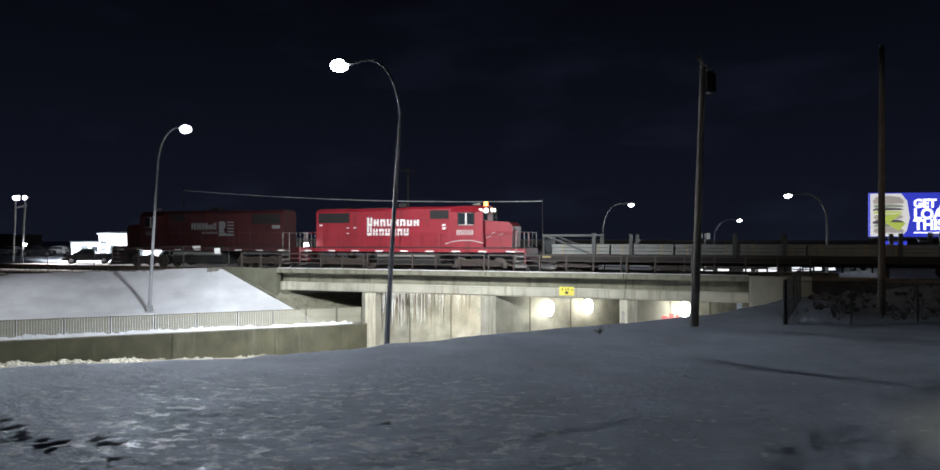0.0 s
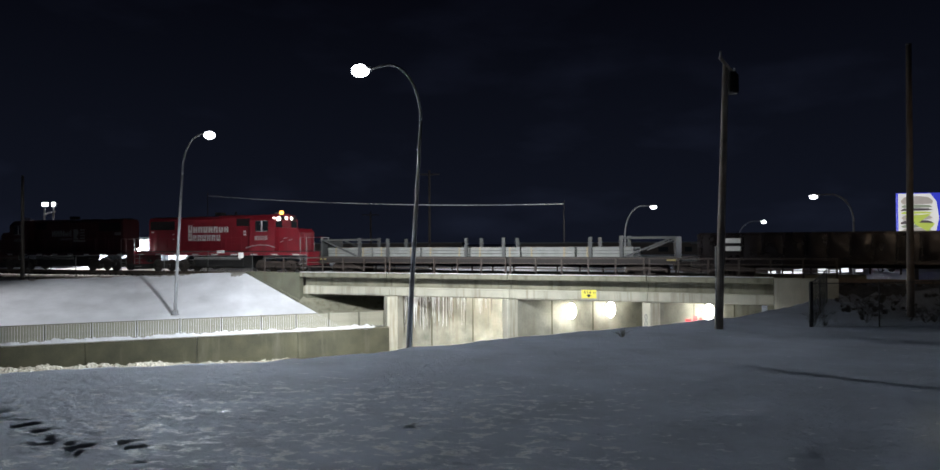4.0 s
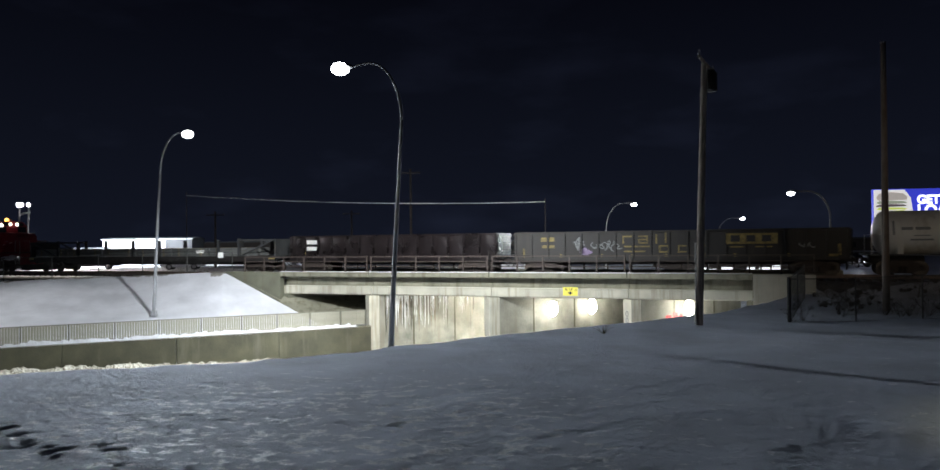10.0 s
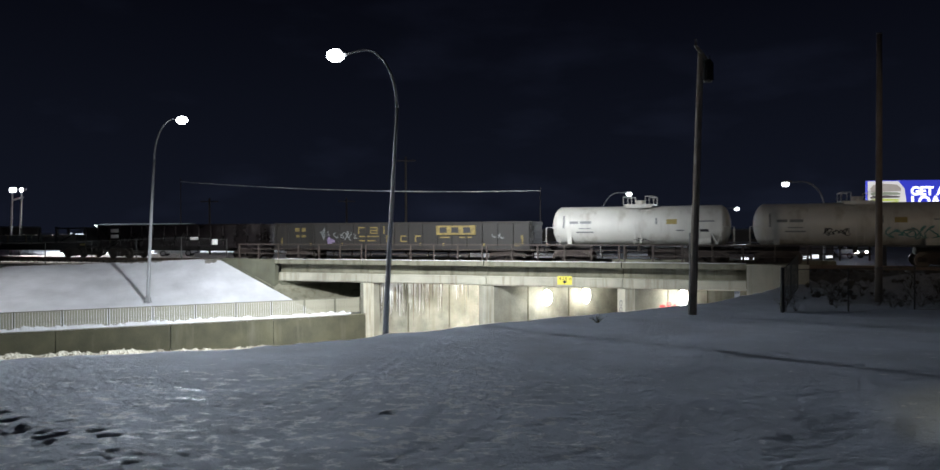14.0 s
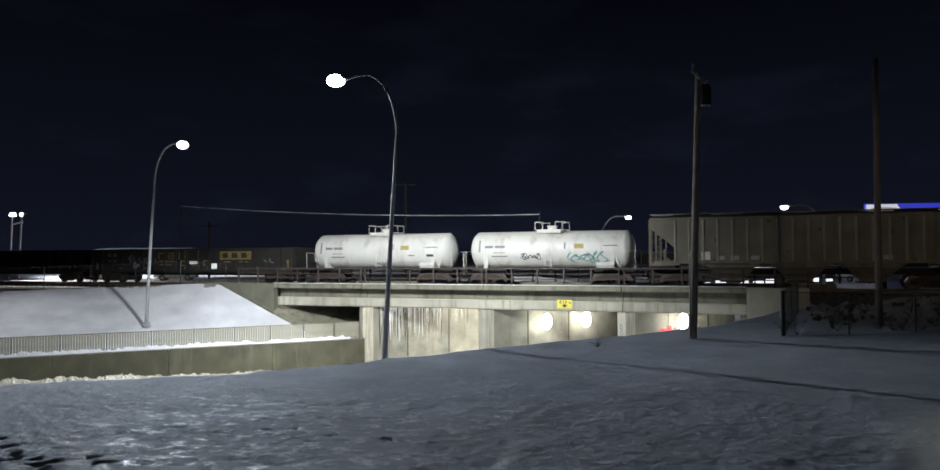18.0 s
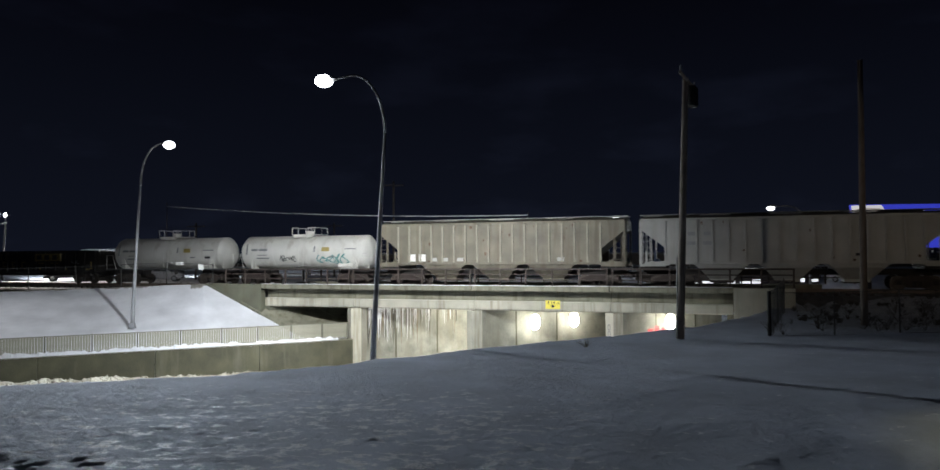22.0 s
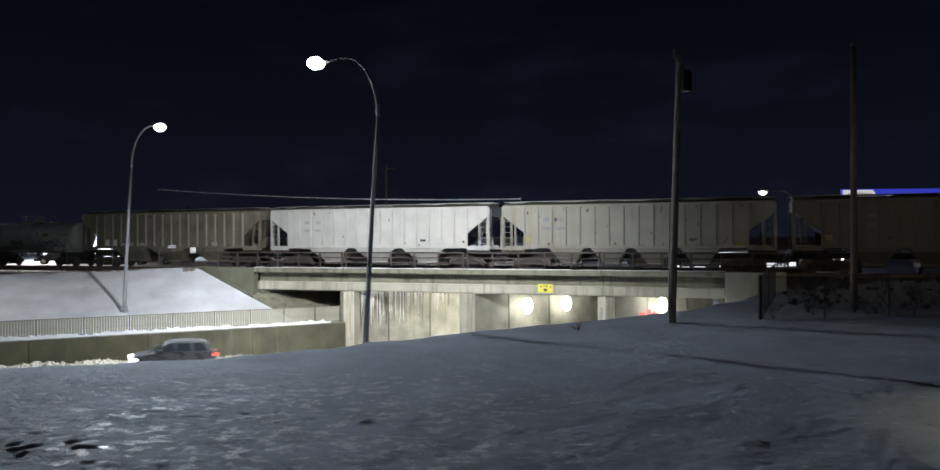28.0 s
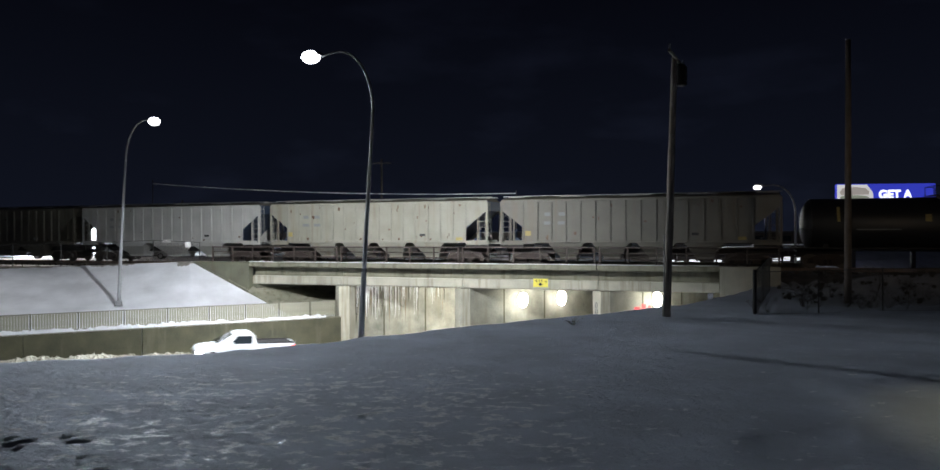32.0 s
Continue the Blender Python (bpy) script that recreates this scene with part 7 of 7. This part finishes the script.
# poster colours glow by themselves, in place of light from the lamp boxes
def poster(name, colour, strength=0.75):
    m = mat(name, colour, 0.5, var=0.12, scale=2.0, fine=20, bump=0.0, emit=colour, watts=strength)
    return m


P_BLUE, P_WHITE, P_CREAM, P_BUN, P_MEAT, P_GREEN, P_CHEESE = poster("poster_blue", (0.045, 0.06, 0.62)), poster("poster_white", (0.85, 0.88, 0.95), 1.7), poster("poster_cream", (0.66, 0.65, 0.64), 0.95), poster("poster_bun", (0.48, 0.44, 0.41), 0.6), poster("poster_meat", (0.13, 0.11, 0.12), 0.5), poster("poster_lettuce", (0.34, 0.38, 0.30), 0.55), poster("poster_cheese", (0.50, 0.60, 0.12), 0.7)
part("panel", boxes((0, bb_w, 0, 0.35, 0, 3.72), bevel=0.02), P_BLUE, bb)
part("picture", boxes((0.05, 2.55, -0.02, 0.0, 0.05, 3.65)), P_CREAM, bb)
part("picture_edge", prism_of([(2.55, 0.05), (2.95, 0.5), (3.2, 1.6), (3.0, 3.0), (2.55, 3.6)], -0.02, 0.0), P_CREAM, bb)
for i, (z, h, mm) in enumerate(((2.75, 0.62, P_BUN), (2.45, 0.26, P_GREEN), (2.2, 0.22, P_MEAT), (1.95, 0.2, P_CHEESE), (1.45, 0.42, P_BUN), (1.1, 0.32, P_MEAT), (0.82, 0.24, P_GREEN), (0.3, 0.46, P_BUN))):
    out = [(0.35 + 0.12 * math.sin(i * 2.1), z), (2.5 + 0.2 * math.cos(i), z + 0.05), (2.75, z + h * 0.5), (2.4, z + h), (1.5, z + h * 1.15), (0.5, z + h), (0.2, z + h * 0.45)]
    part("picture_layer", prism_of(out, -0.03 - 0.002 * i, -0.018), mm, bb)
part("cheese_corner", prism_of([(0.5, 1.75), (2.6, 2.0), (1.5, 1.15)], -0.05, -0.02), P_CHEESE, bb)
part("cheese_corner", prism_of([(1.1, 1.25), (2.9, 1.2), (2.3, 0.5)], -0.054, -0.024), P_CHEESE, bb)
for text, z, size in (("GET A", 2.48, 0.98), ("LOAD OF", 1.52, 1.2), ("THIS", 0.62, 1.2)):
    letters("letter", text, size, P_WHITE, bb, Matrix.Translation((3.5, -0.03, z)) @ FACE, bold=0.045)
part("underline", boxes((3.5, 6.0, -0.035, -0.01, 0.3, 0.4)), P_WHITE, bb)
part("lower_strip", boxes((1.2, 3.0, 0.05, 0.3, -0.85, -0.35)), P_BLUE, bb)
for x0 in (1.4, 3.6, 6.2):
    part("lamp_arm", tubes((((x0, -0.02, -0.1), (x0, -1.2, -0.35)), 0.04)), GALV, bb)
    part("lamp_box", boxes((x0 - 0.3, x0 + 0.3, -1.35, -1.1, -0.45, -0.28), bevel=0.03), GALV, bb)
part("walkway", boxes((0, bb_w, -0.7, 0.0, -0.14, -0.06)), GALV_DULL, bb)
for x in (1.6, bb_w - 1.6):
    part("post", boxes((x - 0.16, x + 0.16, 0.4, 0.72, -4.0, 3.4)), UNDER, bb)
# small signs on a post beyond the bridge
sg = root("road_sign", Matrix.Translation(place_px(1176, 60, EYE - 5.0)), "two small sign plates on a steel post, seen from behind", "road sign")
part("post", tubes((((0, 0, 0), (0, 0, 5.5)), 0.04)), GALV, sg)
part("plate", boxes((0.1, 0.42, -0.02, 0.0, 5.05, 5.55)), GALV, sg)
part("plate", boxes((-0.42, -0.22, -0.02, 0.0, 5.1, 5.5)), GALV_DULL, sg)

# ---------------------------------------------------------------- scrub
TWIG = mat("bare_twig", (0.055, 0.045, 0.036), 0.9, var=0.4, scale=3)
DRY_GRASS = mat("dry_grass", (0.11, 0.09, 0.055), 0.9, var=0.4, scale=3)


def shrub(place, size, seed, label):
    """A leafless shrub: many forked twigs from one foot."""
    rng = random.Random(seed)
    sh = root("shrub", Matrix.Translation(place), label, "shrub", "scrub")
    bm = bmesh.new()
    for i in range(9):
        a, lean = rng.random() * 6.28, 0.25 + rng.random() * 0.7
        tip = Vector((math.cos(a) * lean, math.sin(a) * lean, 0.55 + rng.random() * 0.6)) * size
        midp = tip * 0.5 + Vector((rng.uniform(-0.1, 0.1), rng.uniform(-0.1, 0.1), 0.08)) * size
        tube(bm, [(0, 0, -0.05), midp, tip], [0.016 * size, 0.011 * size, 0.004 * size], 4)
        for j in range(6):
            s = 0.35 + rng.random() * 0.6
            p0 = midp.lerp(tip, s)
            p1 = p0 + Vector((rng.uniform(-1, 1), rng.uniform(-1, 1), rng.uniform(0.1, 0.9))).normalized() * 0.32 * size
            tube(bm, [p0, p1], [0.008 * size, 0.003 * size], 3)
            tube(bm, [p0.lerp(p1, 0.5), p0.lerp(p1, 0.5) + Vector((rng.uniform(-1, 1), rng.uniform(-1, 1), rng.uniform(0, 1))).normalized() * 0.16 * size], [0.005 * size, 0.002 * size], 3)
    tagged(part("twig_mass", bm, TWIG, sh), kind="stuff")
    bm = bmesh.new()
    for i in range(8):
        a, d = rng.random() * 6.28, rng.random() ** 0.6 * 0.8 * size
        c = Vector((math.cos(a) * d, math.sin(a) * d, (0.25 + rng.random() * 0.75) * size))
        w = Vector((rng.uniform(-1, 1), rng.uniform(-1, 1), rng.uniform(-1, 1))).normalized() * 0.09 * size
        u = w.cross(Vector((rng.uniform(-1, 1), rng.uniform(-1, 1), 1))).normalized() * 0.06 * size
        bm.faces.new([bm.verts.new(c + w), bm.verts.new(c + u), bm.verts.new(c - w), bm.verts.new(c - u)])
    tagged(part("leaf_litter", bm, TWIG, sh), kind="stuff")
    return sh


rng = random.Random(11)
for i in range(62):
    u, n = 20.8 + rng.random() * 11.5, 3.6 + rng.random() * 9.0
    g = trk(u, n, 0)
    if g.y < 30.0:
        continue
    k, p = kp(g.x, g.y)
    shrub(on_ground(k, p), 0.22 + rng.random() ** 1.6 * 0.5, 100 + i, "dark leafless shrub poking out of the snow")
for i, (x, y, s) in enumerate(((12.9, 29.75, 0.5), (13.4, 29.9, 0.6), (15.2, 30.2, 0.55), (17.4, 30.0, 0.6), (19.3, 29.9, 0.5), (20.8, 29.6, 0.6))):
    shrub(on_ground(*kp(x, y)), s, 300 + i, "dark leafless shrub against the wire fence")


def tussock(place, size, seed):
    """A bent clump of dead grass: many broad blades that fall outwards from one foot."""
    rng = random.Random(seed)
    tu = root("grass_tussock", Matrix.Translation(place), "dark dead grass tussock on the snow-dusted mound", "grass", "tussocks")
    bm = bmesh.new()
    for i in range(46):
        a, d = rng.random() * 6.28, 0.25 + rng.random() * 0.75
        out = Vector((math.cos(a), math.sin(a), 0))
        wide = Vector((-out.y, out.x, 0)) * size * rng.uniform(0.03, 0.07)
        foot = out * size * 0.3 * rng.random()
        bend = foot + out * size * d * 0.45 + Vector((0, 0, size * rng.uniform(0.45, 0.8)))
        tip = foot + out * size * d + Vector((0, 0, size * rng.uniform(0.1, 0.75)))
        v = [bm.verts.new(p) for p in (foot - wide - Vector((0, 0, 0.05)), foot + wide - Vector((0, 0, 0.05)), bend + wide, bend - wide, tip)]
        bm.faces.new((v[0], v[1], v[2], v[3]))
        bm.faces.new((v[3], v[2], v[4]))
    tagged(part("blade_mass", bm, DEAD_GRASS, tu), kind="stuff")


DEAD_GRASS = mat("dark_dead_grass", (0.085, 0.075, 0.058), 0.9, var=0.5, scale=4)
rng = random.Random(57)
for i in range(70):
    g = trk(20.6 + rng.random() * 12.5, 3.4 + rng.random() * 7.6, 0)
    if g.y > 30.6:
        tussock(on_ground(*kp(g.x, g.y)), 0.12 + 0.24 * rng.random() ** 1.6, 500 + i)


def weed(place, size, seed, label="tuft of dry weeds sticking out of the snow", count=14):
    rng = random.Random(seed)
    w = root("weed_tuft", Matrix.Translation(place), label, "weeds", "weeds")
    for i in range(count):
        a, lean = rng.random() * 6.28, 0.2 + rng.random() * 0.9
        tip = Vector((math.cos(a) * lean, math.sin(a) * lean, 0.35 + rng.random() * 0.5)) * size
        part("stalk", tubes((((0, 0, -0.03), tip * 0.55 + Vector((0, 0, 0.1 * size)), tip), [0.008, 0.006, 0.003]), seg=3), DRY_GRASS, w)


weed(on_ground(*kp(4.62, 26.2)), 0.42, 1, count=22)
rng = random.Random(19)
for i in range(26):
    k = -9 - rng.random() * 24
    weed(on_ground(k, -0.2 - float(slope_crest(k)) + rng.uniform(-0.5, 0.4)), 0.3 + rng.random() * 0.3, 40 + i, "dry weeds at the foot of the wire fence", 9)
# low kerb between the snow slope and the wing wall
kerb = root("edge_kerb", Matrix.Translation((0, 0, 0)), "thin weathered concrete kerb at the edge of the snowy slope", "kerb", kind="structure")
line = []
for i in range(14):
    g = trk(-18.1 + 0.36 * i, 3.36, 0)
    line.append(on_ground(*kp(g.x, g.y), 0.03 - 0.006 * max(0, i - 10)))
for a, b in zip(line, line[1:]):
    part("kerb_stone", tubes(((a, a.lerp(b, 0.97)), 0.10), seg=4), CONCRETE_WING, kerb)


# ---------------------------------------------------------------- what moves
def motions():
    rows = [i * 1.0 for i in range(33)]
    for car, s, way in CARS:
        walk(car, [(t, frame_at(trk(-31.37 + s - train_shift(t), 0, RAIL), TU * way)) for t in rows])
    turns = [i * 0.13 for i in range(247)]
    for ws, r, way, wx in WHEELS:
        walk(ws, [(min(32.0, t), Matrix.Translation((wx, 0, r)) @ Matrix.Rotation(-way * train_shift(t) / r, 4, "Y")) for t in turns])
    for car, knots in DRIVES:
        path = []
        for i in range(129):
            t = i * 0.25
            k = along(knots, t)
            z = float(road_level(np.array([k]))[0])
            dz = float(road_level(np.array([k - 1.0]))[0]) - z
            path.append((t, frame_at(road(k, 3.2, z + 0.02), -RK) @ Matrix.Rotation(-math.atan(dz), 4, "Y")))
        walk(car, path)
        for owner, tyre, x, y, r in CAR_WHEELS:
            if owner is car:
                walk(tyre, [(i / 30, Matrix.Translation((x, y, r)) @ Matrix.Rotation((along(knots, 0) - along(knots, i / 30)) / r % (2 * math.pi), 4, "Y")) for i in range(961)])


motions()
